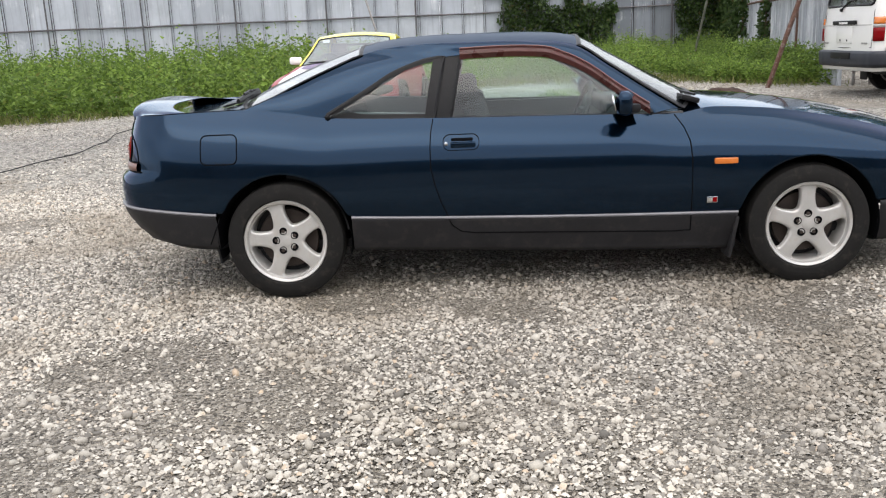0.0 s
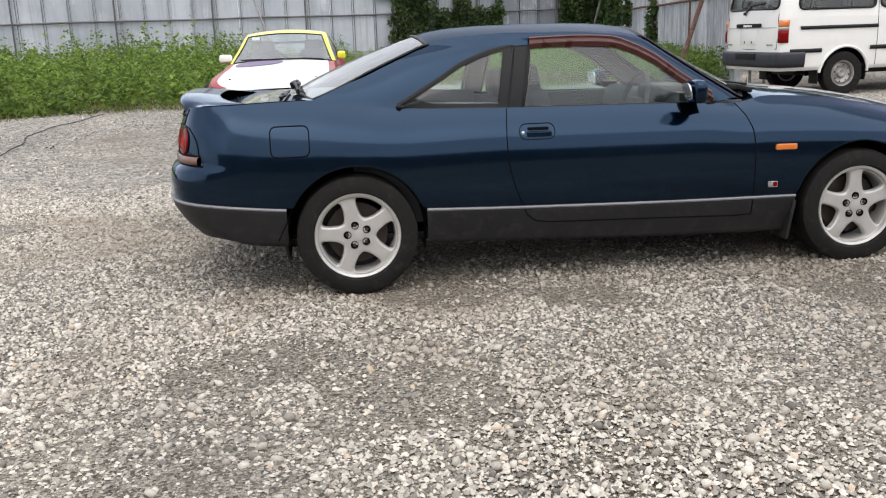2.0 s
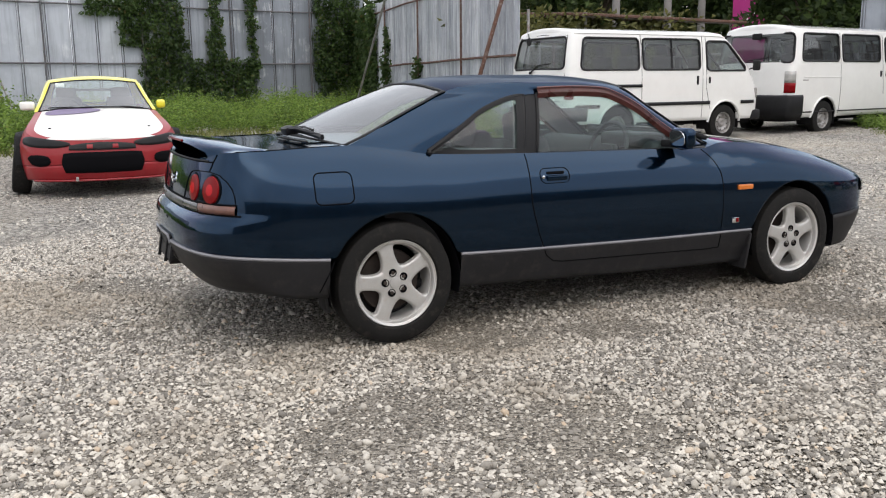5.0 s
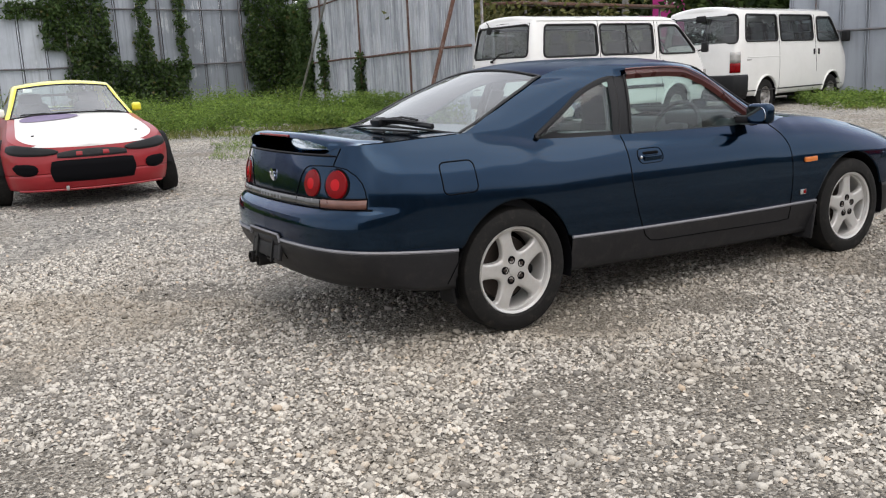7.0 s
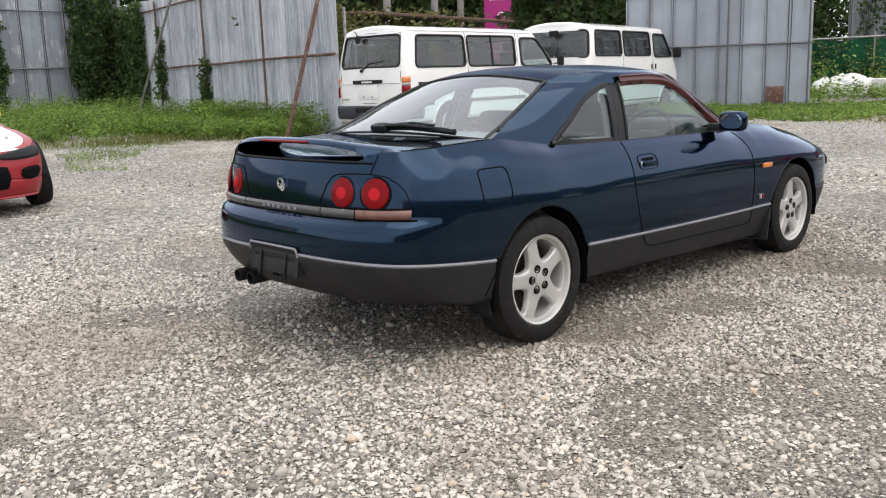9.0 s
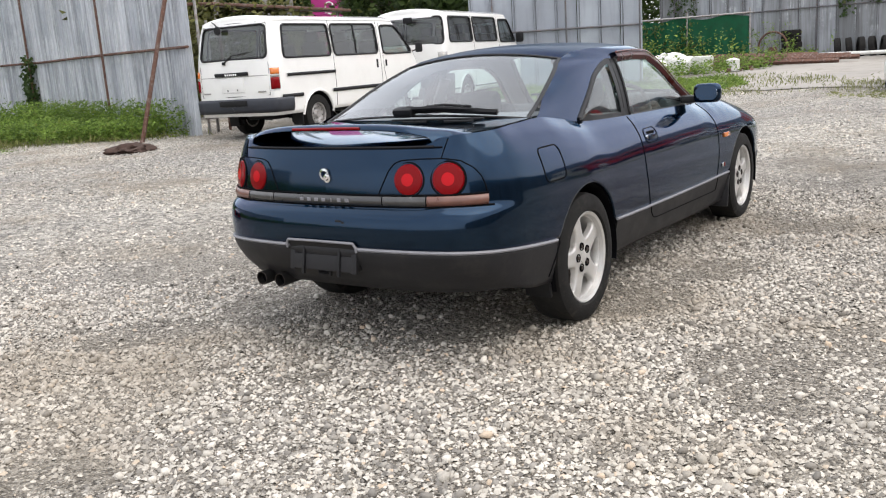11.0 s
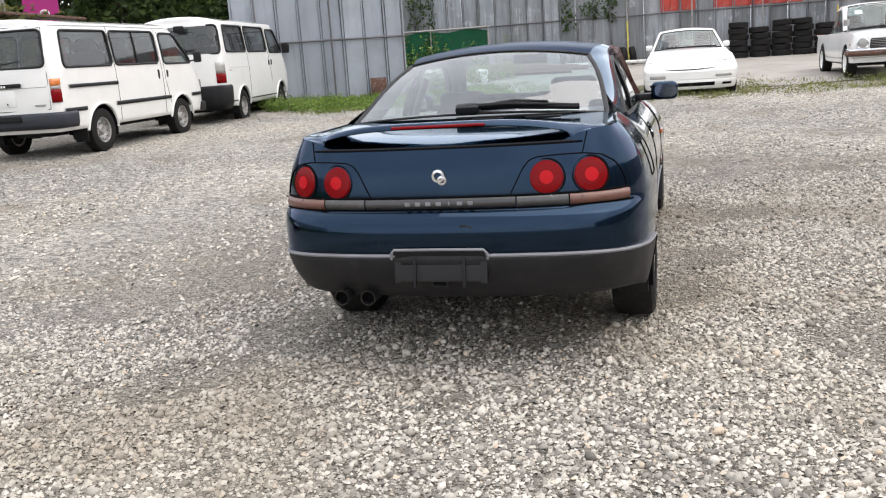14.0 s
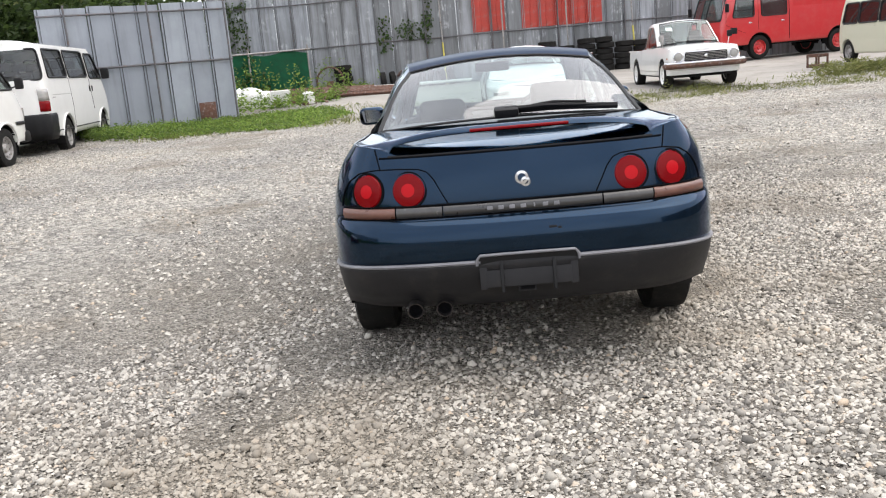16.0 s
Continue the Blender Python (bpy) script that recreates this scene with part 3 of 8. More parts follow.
def make_wheel(name, parent, at, side, radius=0.312, rim=0.215, width=0.2, style="five", rim_mat=None, tyre_mat=None, turn=0.0):
    """A wheel: tyre, rim with spokes, nuts and disc. side: -1 on the right."""
    hub = new(name)
    hub.parent = parent
    hub.matrix_basis = pose(*at)
    rim_mat = rim_mat or ALLOY
    w, o = width / 2, side
    prof = [(o * w * 0.80, rim), (o * w * 0.98, rim + 0.012), (o * w, rim + 0.035), (o * w * 0.97, radius - 0.03), (o * w * 0.84, radius - 0.006),
            (o * w * 0.6, radius), (0, radius + 0.001), (-o * w * 0.6, radius), (-o * w * 0.84, radius - 0.006), (-o * w * 0.97, radius - 0.04), (-o * w, rim + 0.02), (-o * w * 0.8, rim)]
    part("tyre", lathe(prof, 56, closed=True), tyre_mat or RUBBER, hub, "black tyre dusty from the gravel")
    r = rim
    lip = [(o * w * 0.84, r + 0.006), (o * w * 0.90, r), (o * w * 0.84, r - 0.012), (o * w * 0.5, r - 0.022), (-o * w * 0.7, r - 0.03), (-o * w * 0.7, r), (0, r + 0.002)]
    part("rim", lathe(lip, 48, closed=True), rim_mat, hub)
    part("brake_disc", lathe([(-o * 0.01, r * 0.72), (-o * 0.02, r * 0.74), (-o * 0.035, r * 0.74), (-o * 0.04, r * 0.3)], 32), DISC if style == "five" else BLACK, hub)
    part("barrel", lathe([(-o * w * 0.5, r - 0.02), (-o * w * 0.6, r - 0.02)], 32), BLACK, hub)
    if style == "five":
        face = o * w * 0.62
        part("wheel_hub", lathe([(face - o * 0.05, 0.062), (face - o * 0.016, 0.062), (face - o * 0.014, 0.002)], 30), DISC, hub)
        window = wheel_segment(r - 0.004, face, o, turn)
        for k in range(5):
            turned = window.copy()
            turned.transform(Euler((0, radians(72 * k + 36), 0)).to_matrix().to_4x4())
            part("rim_segment", turned, rim_mat, hub, sharp=50)
            b = radians(72 * k + turn)
            at_nut = (0.054 * math.sin(b), 0, 0.054 * math.cos(b))
            pocket = part("nut_pocket", lathe([(face + o * 0.0045, 0.0205), (face + o * 0.0095, 0.0200), (face + o * 0.0098, 0.0180), (face + o * 0.004, 0.0160)], 16, at=at_nut), GAP, hub)
            part("wheel_nut", lathe([(face + o * 0.003, 0.0095), (face + o * 0.0105, 0.0090), (face + o * 0.0115, 0.004)], 8, at=at_nut), DISC, pocket)
        window.free()
        part("centre_cap", lathe([(face + o * 0.003, 0.031), (face + o * 0.0095, 0.030), (face + o * 0.0115, 0.02), (face + o * 0.0118, 0.002)], 24), rim_mat, hub)
    elif style == "steel":
        face = o * w * 0.55
        part("wheel_disc", lathe([(face, 0.002), (face + o * 0.02, 0.035), (face + o * 0.018, 0.06), (face - o * 0.02, 0.085), (face - o * 0.005, 0.12), (face + o * 0.004, r * 0.72), (face - o * 0.03, r * 0.95)], 32), rim_mat, hub)
        for k in range(8):
            a = radians(45 * k + 10)
            part("wheel_hole", lathe([(face + o * 0.003, 0.013), (face + o * 0.005, 0.011)], 10, at=(r * 0.66 * math.sin(a), 0, r * 0.66 * math.cos(a))), GAP, hub)
    return hub


# blue coupe
coupe = holder("coupe", pose(0, 0, 0), "dark blue metallic two-door coupe parked on gravel", "car")
CP = Shell(
    plan=[(-0.985, 0), (-0.98, 0.2), (-0.962, 0.4), (-0.925, 0.56), (-0.865, 0.675), (-0.76, 0.755), (-0.6, 0.798), (-0.3, 0.818), (0.0, 0.822), (0.36, 0.808), (0.9, 0.80), (1.5, 0.80), (2.1, 0.803),
          (2.4, 0.812), (2.72, 0.818), (3.0, 0.808), (3.2, 0.782), (3.4, 0.715), (3.53, 0.59), (3.61, 0.36), (3.64, 0)],
    belt_z=[(-0.99, 0.938), (-0.95, 0.941), (-0.918, 0.975), (-0.88, 0.986), (-0.65, 0.989), (-0.4, 0.994), (-0.17, 0.998), (0.05, 0.972), (0.27, 0.938), (0.8, 0.92), (1.76, 0.902), (2.06, 0.893), (2.25, 0.918), (2.5, 0.905), (2.83, 0.855), (3.2, 0.765), (3.5, 0.675), (3.64, 0.63)],
    belt_r=[(-0.99, 0.96), (-0.88, 0.94), (-0.75, 0.88), (-0.6, 0.85), (-0.4, 0.81), (-0.1, 0.79), (0.27, 0.82), (0.8, 0.85), (1.8, 0.85), (2.1, 0.81), (2.3, 0.76), (2.8, 0.76), (3.3, 0.80), (3.64, 0.9)],
    trim_z=[(-0.99, 0.525), (-0.7, 0.50), (-0.34, 0.468), (0.36, 0.43), (0.86, 0.412), (2.1, 0.392), (2.35, 0.392), (3.05, 0.42), (3.64, 0.45)],
    low_z=[(-0.99, 0.325), (-0.84, 0.325), (-0.43, 0.283), (-0.34, 0.278), (0.36, 0.248), (2.2, 0.195), (2.35, 0.195), (3.05, 0.21), (3.64, 0.23)],
    tail=[(0.2, 0.16), (0.32, 0.12), (0.4, 0.05), (0.5, 0.0), (0.6, -0.008), (0.665, 0.004), (0.69, 0.03), (0.7, 0.052), (0.75, 0.055), (0.83, 0.064), (0.93, 0.088), (1.0, 0.11)],
    arches=(0.004, 2.712), arch_r=0.357, arch_z=0.315, side=((0, 0), (0.28, 0.035), (0.42, 0.085), (0.64, 0.26), (0.84, 0.58), (1, 1)),
    over=rails([(-0.19, 0.605, 0.995), (-0.05, 0.585, 1.05), (0.12, 0.555, 1.128), (0.28, 0.518, 1.195), (0.42, 0.478, 1.248), (0.58, 0.487, 1.283), (0.85, 0.515, 1.295), (1.2, 0.52, 1.293), (1.42, 0.50, 1.283), (1.57, 0.485, 1.258), (1.74, 0.53, 1.15), (1.92, 0.58, 1.03), (2.10, 0.625, 0.915)]),
    sill=rails([(0.225, 0.668, 0.941), (0.46, 0.622, 1.072), (0.61, 0.588, 1.158), (0.80, 0.565, 1.217), (0.96, 0.558, 1.232), (1.18, 0.556, 1.236), (1.38, 0.558, 1.227), (1.50, 0.568, 1.19), (1.61, 0.585, 1.135), (1.77, 0.62, 1.02), (1.95, 0.668, 0.90)]))

up = CP.upper()
sheet(up, "body_side", BLUE, coupe)
sheet(both(up), "body_side", BLUE, coupe)
for xa, xb, nm in ((None, -0.350, "rear_skirt"), (0.360, 2.355, "side_skirt"), (3.070, None, "front_skirt")):
    lo = CP.lower(xa, xb)
    sheet(lo, nm, SKIRT, coupe, "dark grey plastic lower skirt")
    sheet(both(lo), nm, SKIRT, coupe)
    s0 = 0.0 if xa is None else float(CP.s_side(xa))
    s1 = CP.len if xb is None else float(CP.s_side(xb))
    if nm == "front_skirt":
        continue
    ss = np.linspace(s0, s1, 60)
    # pale strip paints in the sky light caught by the skirt's top ledge
    line = CP.at(ss, CP.trim(CP.fx(ss)) + 0.001, 0.004)
    if nm == "rear_skirt":
        line = line[(line[:, 1] < -0.185)]
        part("trim_strip", tube(line, 0.008, 6), TRIM, coupe, "silver grey line along the skirt's top ledge")
        part("trim_strip", tube(line * (1, -1, 1), 0.008, 6), TRIM, coupe)
    else:
        part("trim_strip", tube(line, 0.008, 6), TRIM, coupe, "silver grey line along the skirt's top ledge")
        part("trim_strip", tube(line * (1, -1, 1), 0.008, 6), TRIM, coupe)

# cabin: pillars and rails between the window line and the top's edge
ts = np.linspace(0, 1, 60)
tw = np.linspace(0, 1, 7)
O, I = curve3(CP.over, ts), curve3(CP.sill, ts)
strip = O[:, None] * (1 - tw)[None, :, None] + I[:, None] * tw[None, :, None]
swell = np.sin(np.pi * tw)[None, :] * 0.014
strip[..., 1] += swell
strip[..., 2] += swell * 0.6
foot_x = np.linspace(-0.19, 0.225, 7)
foot = CP.flank(foot_x, CP.belt(foot_x) - 0.001) * (1, -1, 1)
strip += (foot - strip[0])[None] * (1 - smooth(0.0, 0.16, ts))[:, None, None]
strip[..., 1] *= -1
CABIN = varied("grey_cabin_trim", (0.12, 0.12, 0.125), 0.15, 9.0, 0.75)
lining = strip[4:] * (1, 0.975, 1) - (0, 0, 0.006)
sheet(lining, "pillar_trim", CABIN, coupe, "grey plastic pillar trim")
sheet(both(lining), "pillar_trim", CABIN, coupe, "grey plastic pillar trim")
sheet(strip, "cabin_pillar", BLUE, coupe)
sheet(both(strip), "cabin_pillar", BLUE, coupe)
roof_t = (0.335, 0.755)
crown, bow = pch([0, 0.1, 0.33, 0.5, 0.75, 1], [0.03, 0.05, 0.045, 0.046, 0.05, 0.055]), pch([0, 0.33, 0.45, 0.7, 0.76, 1], [-0.10, -0.03, 0.0, 0.01, 0.03, 0.14])
sheet(CP.across(*roof_t, crown, bow), "roof", ROOF_BLUE, coupe, "dulled dark blue roof panel")
for t0, t1, nm, mt in ((0.0, roof_t[0], "rear_window", SCREEN), (roof_t[1], 1.0, "windscreen", GLASS)):
    G = CP.across(t0, t1, crown, bow)
    pane = sheet(G, nm, mt, coupe)
    pane.visible_shadow = False
    bl = np.concatenate([G[:, 0], G[-1, 1:], G[::-1, -1][1:], G[0, ::-1][1:-1]])
    part("window_seal", tube(bl + (0, 0, 0.002), 0.012, 6, loop=True, flatten=0.5), BLACK, pane)
    # black ceramic edge
    m = G.shape[1]
    for a, b in ((0, 1), (m - 2, m - 1)):
        if nm == "windscreen":
            sheet(G[:, a:b + 1] + (0, 0, 0.002), "window_border", BLACK, pane)

# side glass, door post and seals
bt = np.linspace(0, 1, 80)
top = curve3(CP.sill, bt)


def side_glass(xlo0, xlo1, xhi0, xhi1, name, mat=GLASS):
    """Glass between two slanted edges, from the belt to the window line."""
    k = np.linspace(0, 1, 24)
    lo_x, hi_x = xlo0 + (xlo1 - xlo0) * k, xhi0 + (xhi1 - xhi0) * k
    lo = np.stack([lo_x, -CP.flank(lo_x, CP.belt(lo_x) - 0.002)[:, 1] - 0.012, CP.belt(lo_x) - 0.004], -1)
    order = np.argsort(top[:, 0])
    hi = np.stack([hi_x, np.interp(hi_x, top[order, 0], top[order, 1]), np.interp(hi_x, top[order, 0], top[order, 2])], -1)
    v = np.linspace(0, 1, 8)
    P = lo[:, None] * (1 - v)[None, :, None] + hi[:, None] * v[None, :, None]
    P[..., 1] += 0.012 * np.sin(np.pi * v) - 0.004
    P[..., 1] *= -1
    for Q in (P, both(P)):
        ob = sheet(Q, name, mat, coupe)
        if mat is GLASS:
            ob.visible_shadow = False
    edge = np.concatenate([P[:, 0], P[-1, 1:], P[::-1, -1][1:], P[0, ::-1][1:-1]])
    return P, edge


for spec in ((0.255, 0.805, 0.245, 0.865, "quarter_window", GLASS), (0.895, 1.93, 0.955, 1.93, "door_window", GLASS), (0.805, 0.895, 0.865, 0.955, "door_post", BLACK)):
    P, edge = side_glass(*spec[:4], spec[4], spec[5])
    if spec[5] is GLASS:
        for sgn in (1, -1):
            part("window_rubber", tube(edge * (1, sgn, 1), 0.013 if spec[4] == "quarter_window" else 0.010, 6, loop=True), BLACK, coupe)
    if spec[4] == "quarter_window":
        # black border printed round the inside of the fixed pane, widest in its pointed corner
        tall = np.maximum(P[:, -1, 2] - P[:, 0, 2], 0.001)
        low_k = np.clip((0.026 + 0.030 * smooth(0.44, 0.30, P[:, 0, 0])) / tall, 0, 1)[:, None, None]
        top_k = np.clip(1 - 0.016 / tall, 0, 1)[:, None, None]
        foot_row, head_row = P[:, :1], P[:, -1:]
        grip = [np.concatenate([foot_row, foot_row + (head_row - foot_row) * low_k], 1), np.concatenate([foot_row + (head_row - foot_row) * top_k, head_row], 1), P[-3:]]
        for band in grip:
            sheet(band - (0, 0.011, 0), "window_border", BLACK, coupe)
            sheet(both(band - (0, 0.011, 0)), "window_border", BLACK, coupe)

# maroon rain visor over the door window
vt = np.linspace(0.395, 0.985, 40)
vis = curve3(CP.sill, vt)
V = np.stack([vis + (0, 0.014, -0.022), vis + (0, 0.024, 0.004), vis + (0, 0.006, 0.030)], 1)
V[..., 1] *= -1
sheet(V, "rain_visor", MAROON, coupe, "maroon plastic rain visor", thick=0.004)
sheet(both(V), "rain_visor", MAROON, coupe, "maroon plastic rain visor", thick=0.004)
part("visor_edge", tube((vis + (0, 0.012, 0.034)) * (1, -1, 1), 0.004, 5), MAROON, coupe)

# boot lid deck, bonnet
tail_s = np.linspace(0, float(CP.s_side(-0.17)), 80)
edge_l = CP.at(tail_s, CP.belt(CP.fx(tail_s)))
lid_mid = pch([-0.95, -0.9, -0.7, -0.4, -0.2], [0.935, 0.945, 0.972, 0.992, 1.015])
ks = np.linspace(0, 1, 14)
L = edge_l[:, None] * np.ones((1, 14, 1))
L[..., 1] = edge_l[:, 1:2] * (1 - ks)
L[..., 0] = edge_l[:, 0:1] - 0.10 * smooth(-0.5, -0.17, edge_l[:, 0:1]) * (1 - (1 - ks) ** 2)
L[..., 2] = edge_l[:, 2:3] + (lid_mid(L[..., 0]) - edge_l[:, 2:3]) * (1 - (1 - ks) ** 2.6)
sheet(L, "boot_lid", BLUE, coupe)
sheet(both(L), "boot_lid", BLUE, coupe)
hood_s = np.linspace(float(CP.s_side(2.0)), CP.len, 80)
edge_h = CP.at(hood_s, CP.belt(CP.fx(hood_s)))
hood_mid = pch([1.9, 2.15, 2.4, 2.8, 3.2, 3.5, 3.66], [0.965, 0.962, 0.948, 0.905, 0.825, 0.725, 0.64])
H = edge_h[:, None] * np.ones((1, 14, 1))
H[..., 1] = edge_h[:, 1:2] * (1 - ks)
H[..., 0] = edge_h[:, 0:1] + 0.12 * smooth(2.5, 2.05, edge_h[:, 0:1]) * (1 - (1 - ks) ** 2)
H[..., 2] = edge_h[:, 2:3] + (hood_mid(H[..., 0]) - edge_h[:, 2:3]) * (1 - (1 - ks) ** 2.2)
sheet(H, "bonnet", BLUE, coupe)
sheet(both(H), "bonnet", BLUE, coupe)

# rear wing with its opening
yy = np.linspace(-1, 1, 81)
q = np.abs(yy)
rim_y, rim_x = -edge_l[:, 1], edge_l[:, 0]
corner = int(np.argmin(np.abs(rim_y - 0.575)))
top_y = 1.038 - 0.062 * q ** 3.6
low_y = top_y - 0.020 - 0.060 * smooth(0.86, 0.955, q)
chord = 0.21 + 0.27 * q ** 7
x_te = np.interp(q * 0.575, rim_y[:corner + 1], rim_x[:corner + 1]) - 0.012 * (1 - q ** 4)
a = np.linspace(0, 2 * np.pi, 17)[:-1]
W = np.zeros((81, 17, 3))
for j, t in enumerate(list(a) + [0.0]):
    cx, upper_side = 0.5 - 0.5 * math.cos(t), math.sin(t) >= 0
    full = math.sqrt(min(1.0, cx / 0.10)) * (1 - max(0.0, (cx - 0.15) / 0.85) ** 1.6)
    W[:, j, 0] = x_te + chord * cx
    side_y = np.interp(W[:, j, 0], rim_x[corner:], rim_y[corner:]) - 0.002
    side_z = np.interp(W[:, j, 0], rim_x[corner:], edge_l[corner:, 2]) + 0.003
    W[:, j, 1] = yy * (0.575 * (1 - q ** 6) + side_y * q ** 6)
    wing_z = low_y + 0.004 + (top_y - low_y) * full
    join = smooth(0.90, 1.0, q) * smooth(0.0, 0.06, cx)
    W[:, j, 2] = wing_z * (1 - join) + side_z * join if upper_side else low_y
sheet(W, "rear_wing", BLUE, coupe)
yb = np.linspace(-0.19, 0.19, 20)
zb = 1.029 - 0.006 * (np.abs(yb) / 0.575) ** 2
xb_ = np.interp(np.abs(yb), rim_y[:corner + 1], rim_x[:corner + 1]) - 0.013
part("high_brake_light", tube(np.stack([xb_ + 0.004, yb, zb - 0.002], -1), 0.007, 8, flatten=0.9), RED_LENS, coupe, "red brake light strip in the wing")
# black strip along the boot lid's rear edge, below the wing
yr = np.linspace(-0.52, 0.52, 30)
R = np.stack([CP.rear(yr, 0.941 + 0 * yr, 0.003), CP.rear(yr, 0.949 + 0 * yr, 0.003)], 1)
sheet(R, "lid_edge", BLACK, coupe)

# lamp strip, lamps, outlines
REFLECTOR = material("red_reflector", (0.42, 0.006, 0.010), 0.25, 0, 0.06, 0.1)
SMOKE = varied("smoky_lens", (0.052, 0.049, 0.048), 0.3, 20.0, 0.25, 0.0, 0.2)
GARNISH = varied("grey_garnish", (0.028, 0.027, 0.027), 0.2, 14.0, 0.3, 0, 0.3)
for y0, y1, mt, nm in ((-0.30, 0.315, GARNISH, "centre_garnish"), (-0.50, -0.305, SMOKE, "reversing_lens"), (-0.718, -0.505, FADED, "turn_lens"), (0.32, 0.50, SMOKE, "reversing_lens"), (0.505, 0.718, FADED, "turn_lens")):
    y = np.linspace(y0, y1, 26)
    P = np.stack([CP.rear(y, z + 0 * y, o) for z, o in ((0.704, 0.0), (0.706, 0.012), (0.725, 0.016), (0.744, 0.012), (0.746, 0.0))], 1)
    sheet(P, nm, mt, coupe)
part("strip_gap", tube(CP.rear(np.linspace(-0.72, 0.72, 50), 0.75 + np.zeros(50), 0.004), 0.004, 5), GAP, coupe)
part("strip_gap", tube(CP.rear(np.linspace(-0.735, 0.735, 50), 0.699 + np.zeros(50), 0.004), 0.005, 5), GAP, coupe)
for sgn in (1, -1):
    for yc in (0.602, 0.434):
        mid_y = sgn * yc + 0.014
        base = Vector(CP.rear(np.array([mid_y]), np.array([0.813]))[0])
        e1 = Vector(CP.rear(np.array([mid_y + 0.02]), np.array([0.813]))[0]) - base
        e2 = Vector(CP.rear(np.array([mid_y]), np.array([0.833]))[0]) - base
        nrm = e1.cross(e2).normalized()
        if nrm.x > 0:
            nrm.negate()
        base = base - nrm * 0.006
        turn_to = nrm.to_track_quat("Y", "Z").to_matrix().to_4x4()
        rr = 0.0675 if yc > 0.5 else 0.0665
        lamp = lathe([(-0.02, rr), (0.002, rr), (0.008, rr * 0.93), (0.012, rr * 0.6), (0.0125, rr * 0.45), (0.013, rr * 0.3), (0.013, 0.004)], 40)
        lamp.transform(Matrix.Translation(base) @ turn_to)
        lens = part("tail_lamp", lamp, RED_LENS, coupe, "round red tail lamp")
        ring = lathe([(-0.012, rr + 0.009), (0.0015, rr + 0.009), (0.003, rr + 0.005), (0.002, rr - 0.001), (-0.012, rr - 0.001)], 40, closed=True)
        ring.transform(Matrix.Translation(base) @ turn_to)
        part("lamp_ring", ring, GAP, lens)
        core = lathe([(0.008, rr * 0.42), (0.0135, rr * 0.40), (0.0145, rr * 0.2), (0.0145, 0.003)], 24)
        core.transform(Matrix.Translation(base) @ turn_to)
        part("lamp_core", core, REFLECTOR, lens)
    yo = np.array([0.287, 0.312, 0.337, 0.362, 0.395, 0.47, 0.57, 0.635, 0.68, 0.705, 0.718, 0.724]) + 0.008 * sgn
    zo = np.array([0.752, 0.80, 0.85, 0.880, 0.892, 0.896, 0.896, 0.885, 0.855, 0.82, 0.785, 0.752])
    yd = np.interp(np.linspace(0, 1, 40), np.linspace(0, 1, 12), yo)
    zd = np.interp(np.linspace(0, 1, 40), np.linspace(0, 1, 12), zo)
    gap_line(CP.rear(sgn * yd, zd, 0.001), coupe, 0.0027)
    gap_line(CP.rear(sgn * np.linspace(0.556, 0.572, 8), np.linspace(0.897, 0.975, 8), 0.001), coupe, 0.0024)
    # boot lid seam up from the lamp to the glass
    sx = np.linspace(-0.84, -0.22, 24)
    ez = np.array([np.interp(x, edge_l[:, 0], edge_l[:, 2]) for x in sx])
    ey = np.array([np.interp(x, edge_l[:, 0], -edge_l[:, 1]) for x in sx]) - 0.012
    gap_line(np.stack([sx, sgn * ey, ez + 0.001], -1)[4:], coupe, 0.003)
gap_line(CP.rear(np.linspace(-0.555, 0.555, 40), 0.940 + np.zeros(40), 0.002), coupe, 0.004)

# emblem and letter bars
eb = CP.rear(np.array([0.0]), np.array([0.828]))[0]
em = lathe([(eb[0] - 0.002, 0.026), (eb[0] - 0.009, 0.026), (eb[0] - 0.010, 0.016), (eb[0] - 0.004, 0.015)], 24, axis="x", at=(0, 0.004, 0.834), closed=True)
em = joined(em, lathe([(eb[0] - 0.002, 0.019), (eb[0] - 0.009, 0.019), (eb[0] - 0.010, 0.010), (eb[0] - 0.004, 0.009)], 24, axis="x", at=(0, -0.010, 0.817), closed=True))
part("emblem", em, CHROME, coupe, "chrome emblem")
for i in range(7):
    y = 0.135 - i * 0.043
    p = CP.rear(np.array([y]), np.array([0.725]))[0]
    part("letter_bar", box(0.003, 0.021 if i != 4 else 0.006, 0.015, (p[0] - 0.0160, y, 0.726), 0.001), TRIM, coupe)

for y, w in ((-0.10, 0.030), (-0.125, 0.014)):
    p = CP.rear(np.array([y]), np.array([0.640]))[0]
    part("paint_scrape", box(0.003, w, 0.009, (p[0] - 0.0005, y, 0.640 + 0.3 * (w - 0.02)), 0.001), SKIRT, coupe)

# number plate recess and bracket
rec = plate(outline_round(0.385, 0.135, 0.02), 0.03, lambda p, r_, d: tuple(CP.rear(np.array([0.005 + p]), np.array([0.487 + r_]), 0.012)[0] + (d, 0, 0)))
part("plate_recess", rec, BLACK, coupe, "black empty number plate recess")
rim_line = [(-0.192, 0.512), (-0.190, 0.537), (-0.178, 0.552), (0.0, 0.554), (0.188, 0.552), (0.200, 0.537), (0.202, 0.512)]
part("recess_frame", tube([tuple(CP.rear(np.array([p]), np.array([r_]), 0.012)[0]) for p, r_ in rim_line], 0.006, 6), TRIM, coupe)
